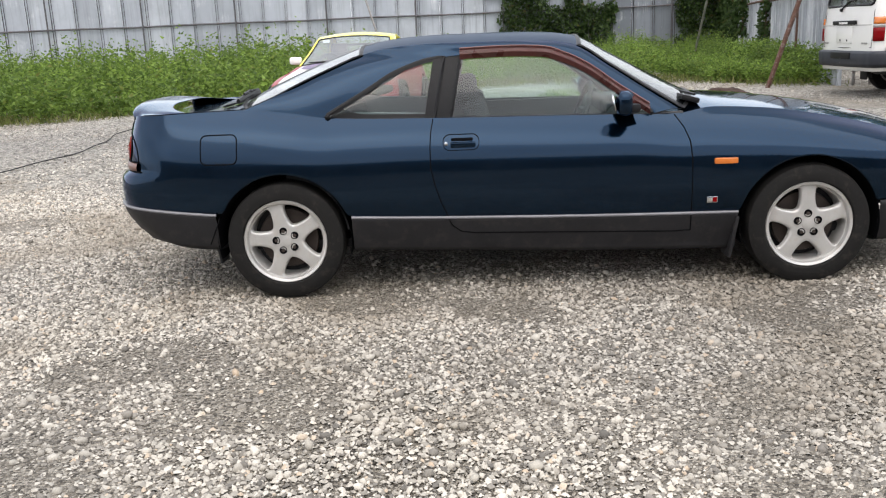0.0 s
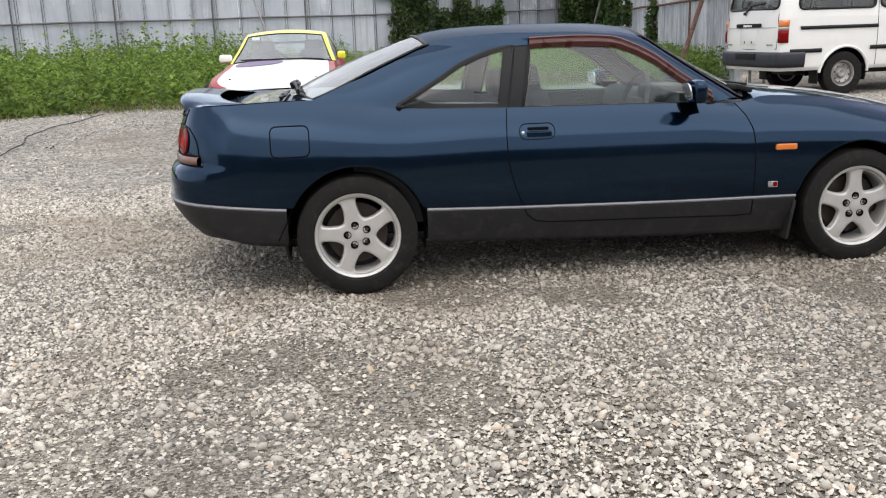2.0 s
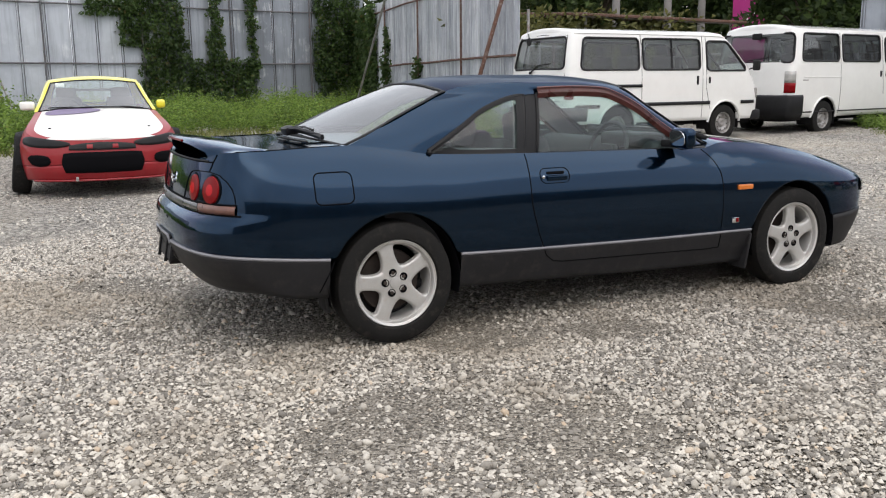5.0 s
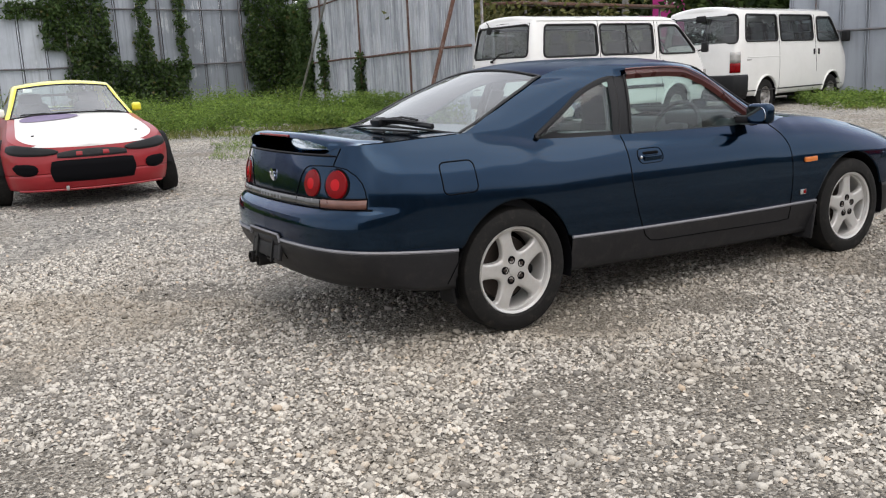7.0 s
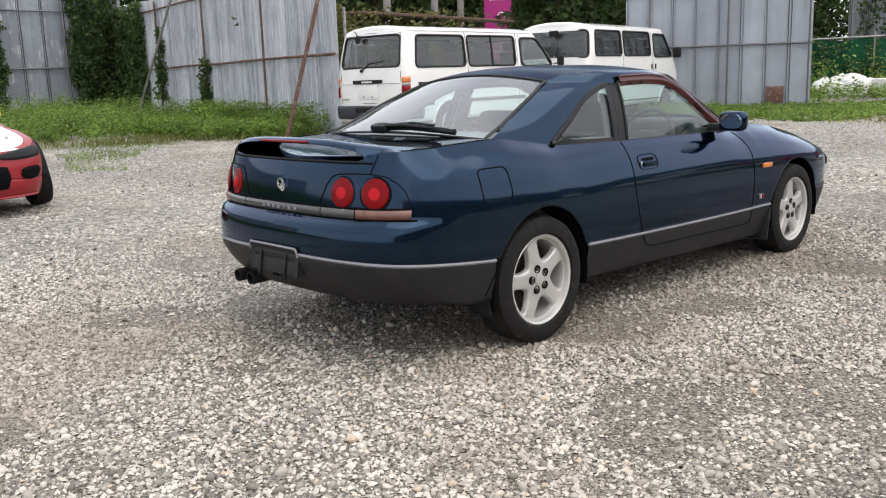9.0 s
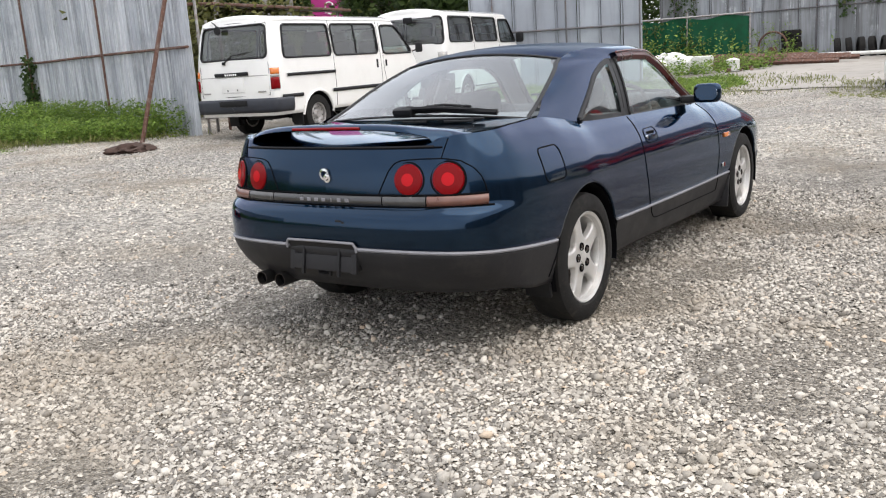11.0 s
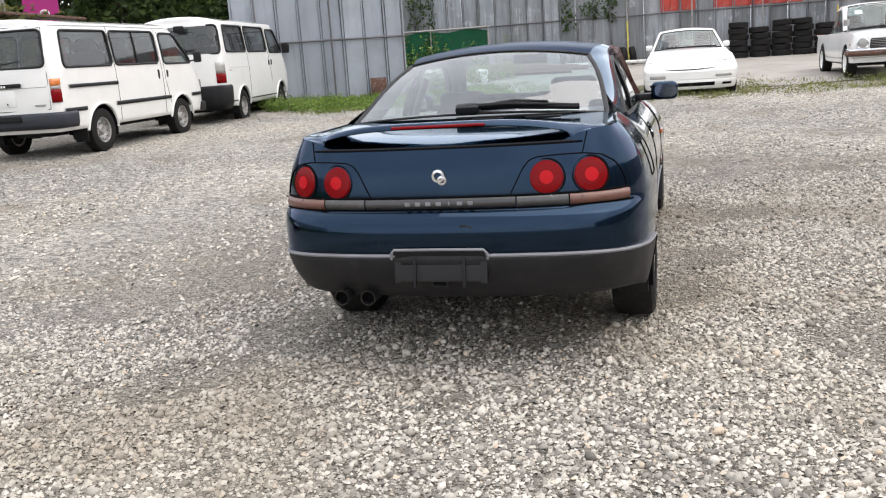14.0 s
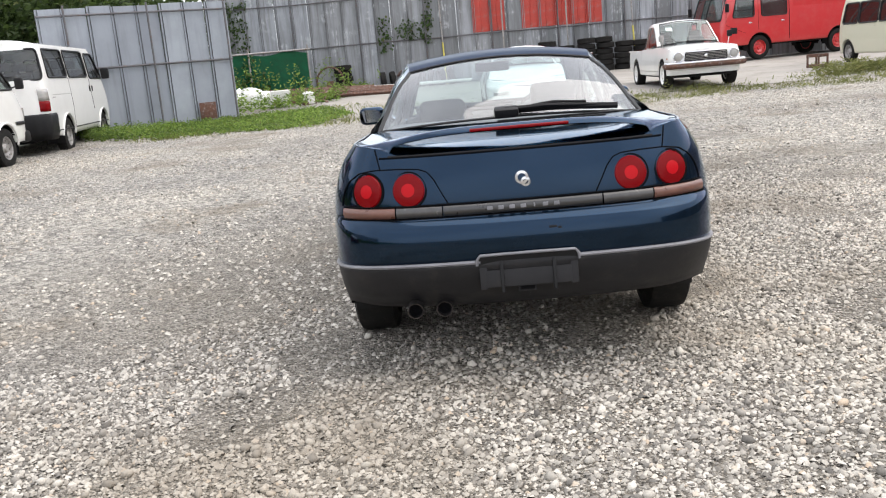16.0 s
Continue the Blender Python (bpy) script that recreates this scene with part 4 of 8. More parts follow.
bracket = part("plate_bracket", box(0.010, 0.335, 0.068, (-0.991, 0.004, 0.455), 0.004, (0, 10, 0)), SKIRT, coupe, "bare grey plate bracket")
for y in (-0.172, 0.180):
    part("bracket_ear", box(0.016, 0.030, 0.095, (-0.986, y, 0.462), 0.004, (0, 10, 0)), SKIRT, bracket)
for y in (-0.095, 0.108):
    part("bracket_bar", box(0.016, 0.013, 0.135, (-0.995, y, 0.468), 0.003, (0, 11, 0)), BLACK, bracket)
part("bracket_foot", box(0.016, 0.072, 0.030, (-0.972, 0.012, 0.408), 0.004), SKIRT, bracket)
part("foot_slot", box(0.016, 0.054, 0.014, (-0.975, 0.012, 0.408), 0.002), GAP, bracket)
# exhaust
SOOT = varied("sooty_steel", (0.016, 0.015, 0.0145), 0.4, 16.0, 0.6, 0.4)
for y in (0.462, 0.345):
    part("exhaust_tip", lathe([(-0.915, 0.033), (-0.925, 0.032), (-0.923, 0.029), (-0.88, 0.028), (-0.88, 0.012), (-0.62, 0.012), (-0.62, 0.031)], 24, axis="x", at=(0, y, 0.33), closed=True), SOOT, coupe, "sooty twin exhaust tip")
    part("tip_rim", torus(0.0300, 0.0015, (-0.924, y, 0.33), (0, 90, 0), 24, 6), DISC, coupe)
    part("exhaust_bore", lathe([(-0.89, 0.029), (-0.885, 0.001)], 20, axis="x", at=(0, y, 0.33)), GAP, coupe)
part("silencer", box(0.40, 0.40, 0.12, (-0.56, 0.36, 0.37), 0.055), BLACK, coupe)

# mudflaps
for sgn in (1, -1):
    part("mudflap", box(0.016, 0.13, 0.20, (-0.368, sgn * 0.715, 0.30), 0.006, (0, -8, 0)), BLACK, coupe)
    part("mudflap", box(0.02, 0.14, 0.22, (2.335, sgn * 0.735, 0.26), 0.008, (0, 10, 0)), SKIRT, coupe)

# door seam, fuel flap, handle, indicator, badge, repeated on the other side where it has one
def seam(xz, out=0.0, closed=False, r=0.0032, name="panel_gap", mat=None, sides=(1, -1)):
    xz = np.array(xz)
    t = np.linspace(0, 1, len(xz))
    k = np.linspace(0, 1, 50)
    p = CP.flank(np.interp(k, t, xz[:, 0]), np.interp(k, t, xz[:, 1]), out)
    for s in sides:
        part(name, tube((p if not closed else p[:-1]) * (1, s, 1), r, 5, loop=closed), mat or GAP, coupe)


seam([(0.802, 0.915), (0.79, 0.85), (0.785, 0.78), (0.785, 0.68), (0.80, 0.60), (0.83, 0.50), (0.865, 0.42)])
seam([(0.865, 0.412), (0.885, 0.37), (0.93, 0.335), (1.0, 0.325), (2.04, 0.297), (2.07, 0.30)], 0.007)
seam([(2.05, 0.888), (2.085, 0.83), (2.11, 0.76), (2.118, 0.66), (2.118, 0.395)])
seam([(2.118, 0.385), (2.118, 0.30), (2.07, 0.30)], 0.007)
fl = [(-0.31 + p, 0.808 + r_) for p, r_ in outline_round(0.19, 0.148, 0.03)]
seam(fl + fl[:1], 0.0, True, 0.0035, sides=(1,))
hd = [(0.945 + p, 0.80 + r_) for p, r_ in outline_round(0.185, 0.078, 0.034)]
hp = CP.flank(np.array([h[0] for h in hd]), np.array([h[1] for h in hd]), 0.002)
for s in (1, -1):
    part("handle_surround", tube(hp * (1, s, 1), 0.0019, 5, loop=True), GAP, coupe)
    h = box(0.13, 0.02, 0.03, (0.955, 0, 0.0), 0.010)
    h.transform(Matrix.Translation((0, float(-s * abs(CP.flank(0.955, 0.785)[1])), 0.787)))
    hb = part("door_handle", h, BLUE, coupe, "body-coloured door handle")
    hollow = box(0.115, 0.02, 0.020, (0.95, float(-s * (abs(CP.flank(0.95, 0.806)[1]) - 0.008)), 0.811), 0.009)
    part("handle_hollow", hollow, GAP, hb)
    part("door_lock", lathe([(0, 0.009), (-s * 0.01, 0.009), (-s * 0.012, 0.004)], 12, at=(0.868, float(-s * (abs(CP.flank(0.868, 0.795)[1]) + 0.0)), 0.795)), CHROME, coupe)
    part("side_indicator", box(0.118, 0.018, 0.032, (2.285, float(-s * (abs(CP.flank(2.285, 0.66)[1]) + 0.002)), 0.66), 0.008), AMBER, coupe, "amber side indicator")
    bd = part("side_badge", box(0.055, 0.008, 0.032, (2.22, float(-s * (abs(CP.flank(2.22, 0.462)[1]) + 0.003)), 0.462), 0.003), CHROME, coupe, "small chrome side badge")
    part("badge_field", box(0.022, 0.004, 0.024, (2.232, float(-s * (abs(CP.flank(2.22, 0.462)[1]) + 0.0075)), 0.462), 0.002), RED_LENS, bd)

# door mirrors
for s in (1, -1):
    mir = box(0.10, 0.17, 0.118, (0, 0, 0), 0.045, seg=4)
    for v in mir.verts:
        v.co.x *= 1.0 - 0.25 * (v.co.y * -s > 0)
    mir.transform(Matrix.Translation((1.765, -s * 0.835, 0.972)) @ Euler((0, 0, radians(s * -6))).to_matrix().to_4x4())
    mo = part("door_mirror", mir, BLUE, coupe, "blue door mirror")
    glass = plate(outline_round(0.14, 0.086, 0.04), 0.005, lambda p, r_, d: (1.714 - d + 0.10 * s * p - 0.22 * r_, -s * 0.842 + p, 0.974 + r_))
    part("mirror_glass", glass, material("mirror_silver", (0.8, 0.82, 0.84), 0.02, 1.0), mo)
    part("mirror_foot", box(0.10, 0.12, 0.045, (1.80, -s * 0.71, 0.935), 0.015, (0, 0, s * 20)), BLACK, mo)

# bumper seams, rear wiper, washer slots, tow scratch
seam([(-0.33, 0.46), (-0.345, 0.42), (-0.40, 0.31)], 0.008, r=0.003)
wip = box(0.055, 0.11, 0.045, (-0.295, 0.015, 1.048), 0.014, (0, -20, 0))
wiper = part("rear_wiper", wip, BLACK, coupe, "black rear wiper")
part("wiper_arm", tube([(-0.30, 0.02, 1.060), (-0.288, -0.16, 1.064), (-0.262, -0.44, 1.045)], [0.012, 0.011, 0.007], 6), BLACK, wiper)
part("wiper_blade", tube([(-0.272, 0.03, 1.050), (-0.268, -0.2, 1.052), (-0.262, -0.49, 1.034)], 0.011, 6, flatten=1.4), BLACK, wiper)
part("wiper_bridge", tube([(-0.276, -0.10, 1.068), (-0.268, -0.2, 1.076), (-0.264, -0.35, 1.064)], 0.006, 5), BLACK, wiper)
for i, (xx, y0, y1) in enumerate(((-0.335, 0.06, -0.46), (-0.36, -0.02, -0.16), (-0.36, -0.26, -0.42))):
    part("boot_vent", box(0.018, abs(y1 - y0), 0.01, (xx, (y0 + y1) / 2, 1.012 - 0.008 * (i > 0)), 0.004), BLACK, coupe)
# front wipers and cowl
part("cowl", box(0.10, 1.1, 0.03, (2.16, 0, 0.955), 0.012, (0, 16, 0)), BLACK, coupe)
for y in (-0.45, 0.1):
    part("front_wiper", tube([(2.19, y - 0.05, 0.975), (2.15, y + 0.25, 0.985), (2.12, y + 0.5, 0.985)], 0.008, 5), BLACK, coupe)

# wheels
for x in (0.0, 2.72):
    for s in (1, -1):
        make_wheel("wheel", coupe, (x, -s * 0.705, 0.312), -s, 0.312, 0.218, 0.2, turn=(-14 if x == 0 else -1) * s)
        # wheel well back plate and liner, near-black for the shade inside
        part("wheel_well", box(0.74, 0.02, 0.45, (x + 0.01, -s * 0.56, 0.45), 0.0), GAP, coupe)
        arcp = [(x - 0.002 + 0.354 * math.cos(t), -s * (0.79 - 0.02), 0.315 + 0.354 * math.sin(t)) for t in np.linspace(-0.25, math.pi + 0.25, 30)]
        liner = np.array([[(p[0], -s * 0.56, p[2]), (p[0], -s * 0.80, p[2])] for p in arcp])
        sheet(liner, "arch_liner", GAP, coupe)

# floor pan and inside
part("floor_pan", box(3.5, 1.36, 0.05, (1.41, 0, 0.27), 0.02), BLACK, coupe)
part("tail_pan", box(0.42, 1.2, 0.05, (-0.56, 0, 0.36), 0.02), BLACK, coupe)
for sgn in (-1, 1):
    part("cabin_wall", box(2.1, 0.03, 0.57, (1.05, sgn * 0.64, 0.62), 0.01), DASH, coupe)
    part("quarter_trim", box(0.58, 0.03, 0.22, (0.55, sgn * 0.625, 0.845), 0.012, (0, 3, 0)), CABIN, coupe)
    part("post_trim", box(0.105, 0.018, 0.25, (0.85, sgn * 0.572, 1.05), 0.008, (sgn * 18, 10, 0)), CABIN, coupe)
part("parcel_shelf", box(0.50, 1.14, 0.02, (0.02, 0, 0.985), 0.006), SHELF, coupe, "pale grey parcel shelf")
part("bulkhead", box(0.04, 1.2, 0.6, (-0.2, 0, 0.67), 0.01), GAP, coupe)
rear_seat = box(0.20, 1.16, 0.55, (0.26, 0, 0.70), 0.06, (0, -16, 0))
part("rear_seat_back", rear_seat, SEAT, coupe)
part("rear_seat_cushion", box(0.5, 1.16, 0.18, (0.5, 0, 0.46), 0.05), SEAT, coupe)
for y in (-0.33, 0.33):
    part("front_seat_back", box(0.15, 0.46, 0.58, (1.07, y, 0.71), 0.06, (0, -12, 0), 3, taper=0.8), SEAT, coupe)
    part("front_seat_cushion", box(0.5, 0.48, 0.16, (1.30, y, 0.45), 0.05), SEAT, coupe)
    part("headrest", box(0.11, 0.27, 0.17, (0.985 if y < 0 else 0.94, y, 1.04 if y < 0 else 0.99), 0.05, (0, -8, 0), 3), SEAT, coupe)
part("dashboard", box(0.46, 1.24, 0.24, (1.94, 0, 0.80), 0.07, (0, 8, 0), 3), DASH, coupe)
part("instrument_hood", box(0.22, 0.4, 0.09, (1.80, -0.33, 0.94), 0.04, seg=3), DASH, coupe)
ring = [(1.60 + 0.06 * math.sin(t), -0.33 + 0.185 * math.cos(t), 0.87 + 0.175 * math.sin(t)) for t in np.linspace(0, 2 * math.pi, 33)[:-1]]
sw = part("steering_wheel", tube(ring, 0.014, 8, loop=True), DASH, coupe)
part("steering_boss", box(0.05, 0.14, 0.11, (1.62, -0.33, 0.865), 0.03), DASH, sw)
for sgn in (-1, 1):
    part("steering_spoke", tube([(1.62, -0.33 + sgn * 0.05, 0.865), (1.605, -0.33 + sgn * 0.175, 0.85)], 0.012, 6), DASH, sw)
part("steering_column", tube([(1.63, -0.33, 0.86), (1.9, -0.33, 0.78)], 0.035, 8), DASH, coupe)
part("room_mirror", box(0.03, 0.22, 0.06, (1.50, 0, 1.235), 0.015), BLACK, coupe)
sheet(CP.across(0.36, 0.74, crown, bow) - (0, 0, 0.022), "roof_lining", SHELF, coupe)
# nose: headlamps and grille, seen only edge-on
for s in (1, -1):
    y = np.linspace(s * 0.38, s * 0.72, 20)
    P = np.stack([CP.front(y, z + 0 * y, o) for z, o in ((0.56, 0.0), (0.565, 0.012), (0.61, 0.014), (0.64, 0.008), (0.645, 0.0))], 1)
    sheet(P, "headlamp", CLEAR, coupe)

# ---- vans ----


class Wagon:
    """A box-bodied vehicle: a rounded plan line, heights, windows let into it. Origin at the tail's middle on the ground, x forward."""

    def __init__(self, L, half, tail, nose, ratio, arches, ra, za, low, top, crown=0.09, corner=0.14):
        c = corner
        pts = [(0.0, 0.0), (0.004, half * 0.45), (0.015, half - c * 1.6), (0.03, half - c), (c * 0.32, half - c * 0.32), (c, half - 0.012), (c * 2.2, half), (L * 0.5, half), (L - c * 3.0, half), (L - c * 1.6, half - 0.02),
               (L - c * 0.62, half - c * 0.5), (L - 0.05, half - c * 1.5), (L - 0.015, half * 0.5), (L, 0.0)]
        px, py = np.array([p[0] for p in pts]), np.array([p[1] for p in pts])
        s = np.concatenate([[0], np.cumsum(np.hypot(np.diff(px), np.diff(py)))])
        self.len, self.fx, self.fy, self.L, self.half = s[-1], pch(s, px), pch(s, py), L, half
        self.tail, self.nose, self.ratio = pch(*zip(*tail)), pch(*zip(*nose)), pch(*zip(*ratio))
        self.arches, self.ra, self.za, self.low, self.top, self.crown = arches, ra, za, low, top, crown
        d = np.linspace(0, self.len, 1200)
        self.ds, self.dx, self.dy = d, self.fx(d), self.fy(d)

    def at(self, s, z, out=0.0):
        x, y = self.fx(s), self.fy(s)
        x2 = x + smooth(1.1, 0.05, x) * self.tail(z) - smooth(self.L - 1.5, self.L - 0.05, x) * self.nose(z)
        y2 = y * self.ratio(z)
        e = 2e-3
        tx, ty = self.fx(np.minimum(s + e, self.len)) - self.fx(np.maximum(s - e, 0)), self.fy(np.minimum(s + e, self.len)) - self.fy(np.maximum(s - e, 0))
        k = np.hypot(tx, ty) + 1e-9
        return np.stack([x2 - out * ty / k, -(y2 + out * tx / k), z + 0 * x2], -1)

    def s_x(self, x, z=None):
        """The length along the plan line at which the flank shows at x at the height z."""
        ok = self.dy > self.half * 0.6
        xs = self.dx[ok]
        if z is not None:
            xs = xs + smooth(1.1, 0.05, xs) * self.tail(z) - smooth(self.L - 1.5, self.L - 0.05, xs) * self.nose(z)
        return float(np.interp(x, xs, self.ds[ok]))

    def s_y(self, y):
        ok = self.dx < 0.5
        return float(np.interp(abs(y), self.dy[ok], self.ds[ok]))

    def flank(self, x, z, out=0.0):
        s = np.array([self.s_x(a, b) for a, b in zip(np.atleast_1d(x), np.atleast_1d(z))])
        return self.at(s, np.atleast_1d(np.asarray(z, float)), out)

    def tail_at(self, y, z, out=0.0):
        y, z = np.atleast_1d(np.asarray(y, float)), np.atleast_1d(np.asarray(z, float))
        p = self.at(np.array([self.s_y(v) for v in y]), z + 0 * y, out)
        p[:, 1] = np.where(y > 0, -p[:, 1], p[:, 1])
        return p

    def build(self, ob, paint, windows, glass, sill_z, lower_paint=None):
        """windows: (s0, s1, z0, z1, name, corner radius) on one half; mirrored unless it crosses the middle."""
        zs = sorted({sill_z, self.top} | {w[2] for w in windows} | {w[3] for w in windows} | set(np.round(np.linspace(sill_z, self.top, 9), 3)))
        ss = sorted({w[0] for w in windows} | {w[1] for w in windows} | set(np.round(np.linspace(0, self.len, 90), 4)))
        ss = [s for i, s in enumerate(ss) if 0 <= s <= self.len + 1e-6]
        S, Z = np.meshgrid(ss, zs, indexing="ij")
        P = self.at(S, Z)
        nu, nv = P.shape[:2]
        faces = []
        for i in range(nu - 1):
            for j in range(nv - 1):
                sm, zm = (ss[i] + ss[i + 1]) / 2, (zs[j] + zs[j + 1]) / 2
                if not any(w[0] < sm < w[1] and w[2] < zm < w[3] for w in windows):
                    faces.append((i * nv + j, (i + 1) * nv + j, (i + 1) * nv + j + 1, i * nv + j + 1))
        for sg in (1, -1):
            mesh_part("body_upper", (P * (1, sg, 1)).reshape(-1, 3), faces if sg > 0 else [f[::-1] for f in faces], paint, ob)
        # lower band with wheel openings
        s = np.array(sorted(list(np.linspace(0, self.len, 110)) + [self.s_x(c + self.ra * math.cos(k)) for c in self.arches for k in np.linspace(0, math.pi, 25)]))
        x = self.fx(s)
        arch = np.zeros_like(x)
        for c in self.arches:
            d = self.ra ** 2 - (x - c) ** 2
            arch = np.maximum(arch, np.where(d > 0, self.za + np.sqrt(np.maximum(d, 0)), 0))
        z0 = np.maximum(self.low, arch)
        t = np.linspace(0, 1, 12)
        z = z0[:, None] + (sill_z - z0)[:, None] * t
        Q = self.at(s[:, None] + 0 * z, z)
        lip = Q[:, :1].copy()
        lip[..., 1] *= 0.93
        Q = np.concatenate([lip, Q], 1)
        sheet(Q, "body_lower", lower_paint or paint, ob)
        sheet(both(Q), "body_lower", lower_paint or paint, ob)
        # roof
        r = np.linspace(0, self.len, 70)
        E = self.at(r, self.top + 0 * r)
        k = np.linspace(0, 1, 12)
        R = np.zeros((70, 12, 3))
        R[..., 0] = E[:, :1] + (np.clip(E[:, :1], 0.35, self.L - 0.95) - E[:, :1]) * (k ** 2) * 0.25
        R[..., 1] = E[:, 1:2] * (1 - k)
        R[..., 2] = E[:, 2:3] + self.crown * (1 - (1 - k) ** 2.6)
        sheet(R, "roof", paint, ob)
        sheet(both(R), "roof", paint, ob)
        for w in windows:
            self.window(ob, *w, glass=glass)

    def window(self, ob, s0, s1, z0, z1, name, rad, lean=0.0, glass=None):
        k, v = np.linspace(0, 1, 14), np.linspace(0, 1, 8)
        S, Z = np.meshgrid(s0 + (s1 - s0) * k, z0 + (z1 - z0) * v, indexing="ij")
        P = self.at(S, Z, -0.008)
        middle = s0 < 1e-6
        G = np.concatenate([(P * (1, -1, 1))[::-1][:-1], P]) if middle else P
        out = [((s0 + s1) / 2 + a, (z0 + z1) / 2 + b) for a, b in outline_round(s1 - s0 + 0.012, z1 - z0 + 0.012, rad, 4)]
        for sg in ((1,) if middle else (1, -1)):
            g = sheet(G * (1, sg, 1), name, glass, ob)
            g.visible_shadow = False
            if middle:
                o = [(a, b) for a, b in outline_round(2 * s1 + 0.012, z1 - z0 + 0.012, rad, 4)]
                line = np.array([self.at(np.array(abs(a)), np.array((z0 + z1) / 2 + b), 0.004) * (1, 1 if a > 0 else -1, 1) for a, b in o])
            else:
                line = self.at(np.array([p[0] for p in out]), np.array([p[1] for p in out]), 0.004) * (1, sg, 1)
            part("window_rubber", tube(line, 0.02, 6, loop=True, flatten=1.0), BLACK, g)
            # painted corners between the rounded rubber and the square opening
        return


def van_common(ob, V, seats, wheel_x, r, rim, half, low):
    for x in wheel_x:
        for s in (1, -1):
            make_wheel("wheel", ob, (x, -s * (half - 0.115), r), -s, r, rim, 0.19, "steel", STEEL)
            # back plate painted near-black for the shade inside the wheel opening
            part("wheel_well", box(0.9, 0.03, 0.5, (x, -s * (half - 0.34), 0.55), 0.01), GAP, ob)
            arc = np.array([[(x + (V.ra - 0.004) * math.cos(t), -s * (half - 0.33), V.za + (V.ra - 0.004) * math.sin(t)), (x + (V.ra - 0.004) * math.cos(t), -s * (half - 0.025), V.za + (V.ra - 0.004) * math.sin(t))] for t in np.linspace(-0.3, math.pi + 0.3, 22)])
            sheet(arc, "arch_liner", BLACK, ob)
            lipc = V.flank([x + (V.ra + 0.012) * math.cos(t) for t in np.linspace(0.05, math.pi - 0.05, 22)], [V.za + (V.ra + 0.012) * math.sin(t) for t in np.linspace(0.05, math.pi - 0.05, 22)], 0.006)
            part("arch_lip", tube(lipc * (1, s, 1), 0.022, 6), WHITE, ob)
    part("floor_pan", box(V.L - 0.35, 2 * half - 0.16, 0.06, (V.L / 2, 0, low + 0.05), 0.02), BLACK, ob)
    part("underbody", box(V.L - 1.2, 0.7, 0.14, (V.L / 2, 0, low - 0.03), 0.05), BLACK, ob)
    for i, x in enumerate(seats):
        for y in (-0.42, 0.3):
            st = part("seat", box(0.14, 0.5 if i else 0.46, 0.6, (x, y, 1.28), 0.06, (0, -10, 0), 3), SEAT, ob)
            part("headrest", box(0.09, 0.26, 0.17, (x - 0.08, y, 1.68), 0.04, (0, -8, 0), 3), SEAT, st)


def seam_on(V, ob, xz, out=0.0, r=0.005, mat=None, name="panel_gap"):
    k = np.linspace(0, 1, 30)
    t = np.linspace(0, 1, len(xz))
    p = V.flank(np.interp(k, t, [a for a, _ in xz]), np.interp(k, t, [b for _, b in xz]), out)
    for s in (1, -1):
        part(name, tube(p * (1, s, 1), r, 5), mat or GAP, ob)


def strip_on(V, ob, x0, x1, z, h, out, mat, name):
    x = np.linspace(x0, x1, 24)
    rows = [V.flank(x, z + dz + 0 * x, o) for dz, o in ((-h / 2, 0.0), (-h / 2, out), (h / 2, out), (h / 2, 0.0))]
    P = np.stack(rows, 1)
    sheet(P, name, mat, ob)
    sheet(both(P), name, mat, ob)


# older white van
van_a = holder("van", pose(6.66, 8.62, 0.17, 0, 0, 3.2), "white long-roof van with black side mouldings, parked", "van", "white vans")
VA = Wagon(4.72, 0.885, tail=[(0.3, 0.0), (0.9, 0.0), (1.3, 0.02), (1.95, 0.14), (2.05, 0.17)], nose=[(0.3, 0.02), (0.8, 0.0), (1.1, 0.10), (1.3, 0.22), (1.6, 0.50), (1.92, 0.86), (2.0, 0.98)],
           ratio=[(0.3, 0.95), (0.5, 0.985), (0.85, 1.0), (1.2, 0.99), (1.45, 0.965), (1.9, 0.895), (2.0, 0.86)], arches=(1.13, 3.72), ra=0.40, za=0.34, low=0.40, top=1.965, crown=0.085)
wa = [(0.0, VA.s_y(0.75), 1.35, 1.87, "rear_window", 0.08), (VA.s_x(0.30), VA.s_x(1.60), 1.33, 1.855, "side_window", 0.08), (VA.s_x(1.70), VA.s_x(3.06), 1.33, 1.855, "side_window", 0.08),
      (VA.s_x(3.24), VA.s_x(4.50), 1.31, 1.83, "cab_window", 0.1), (VA.len - 0.72, VA.len, 1.28, 1.83, "windscreen", 0.05)]
VA.build(van_a, WHITE, wa, DARKGLASS, 1.2)
van_common(van_a, VA, (1.75, 2.6, 3.5), (1.13, 3.72), 0.335, 0.195, 0.885, 0.40)
strip_on(VA, van_a, 0.34, 1.66, 1.045, 0.05, 0.018, BLACK, "door_rail")
strip_on(VA, van_a, 0.18, 0.72, 0.70, 0.06, 0.016, BLACK, "side_moulding")
strip_on(VA, van_a, 1.54, 3.32, 0.72, 0.06, 0.016, BLACK, "side_moulding")
strip_on(VA, van_a, 4.12, 4.5, 0.72, 0.06, 0.016, BLACK, "side_moulding")
seam_on(VA, van_a, [(1.66, 1.93), (1.66, 1.2), (1.66, 0.45)])
seam_on(VA, van_a, [(3.13, 1.93), (3.13, 0.45)])
seam_on(VA, van_a, [(3.22, 1.9), (3.22, 1.0), (3.30, 0.7), (3.34, 0.6)])
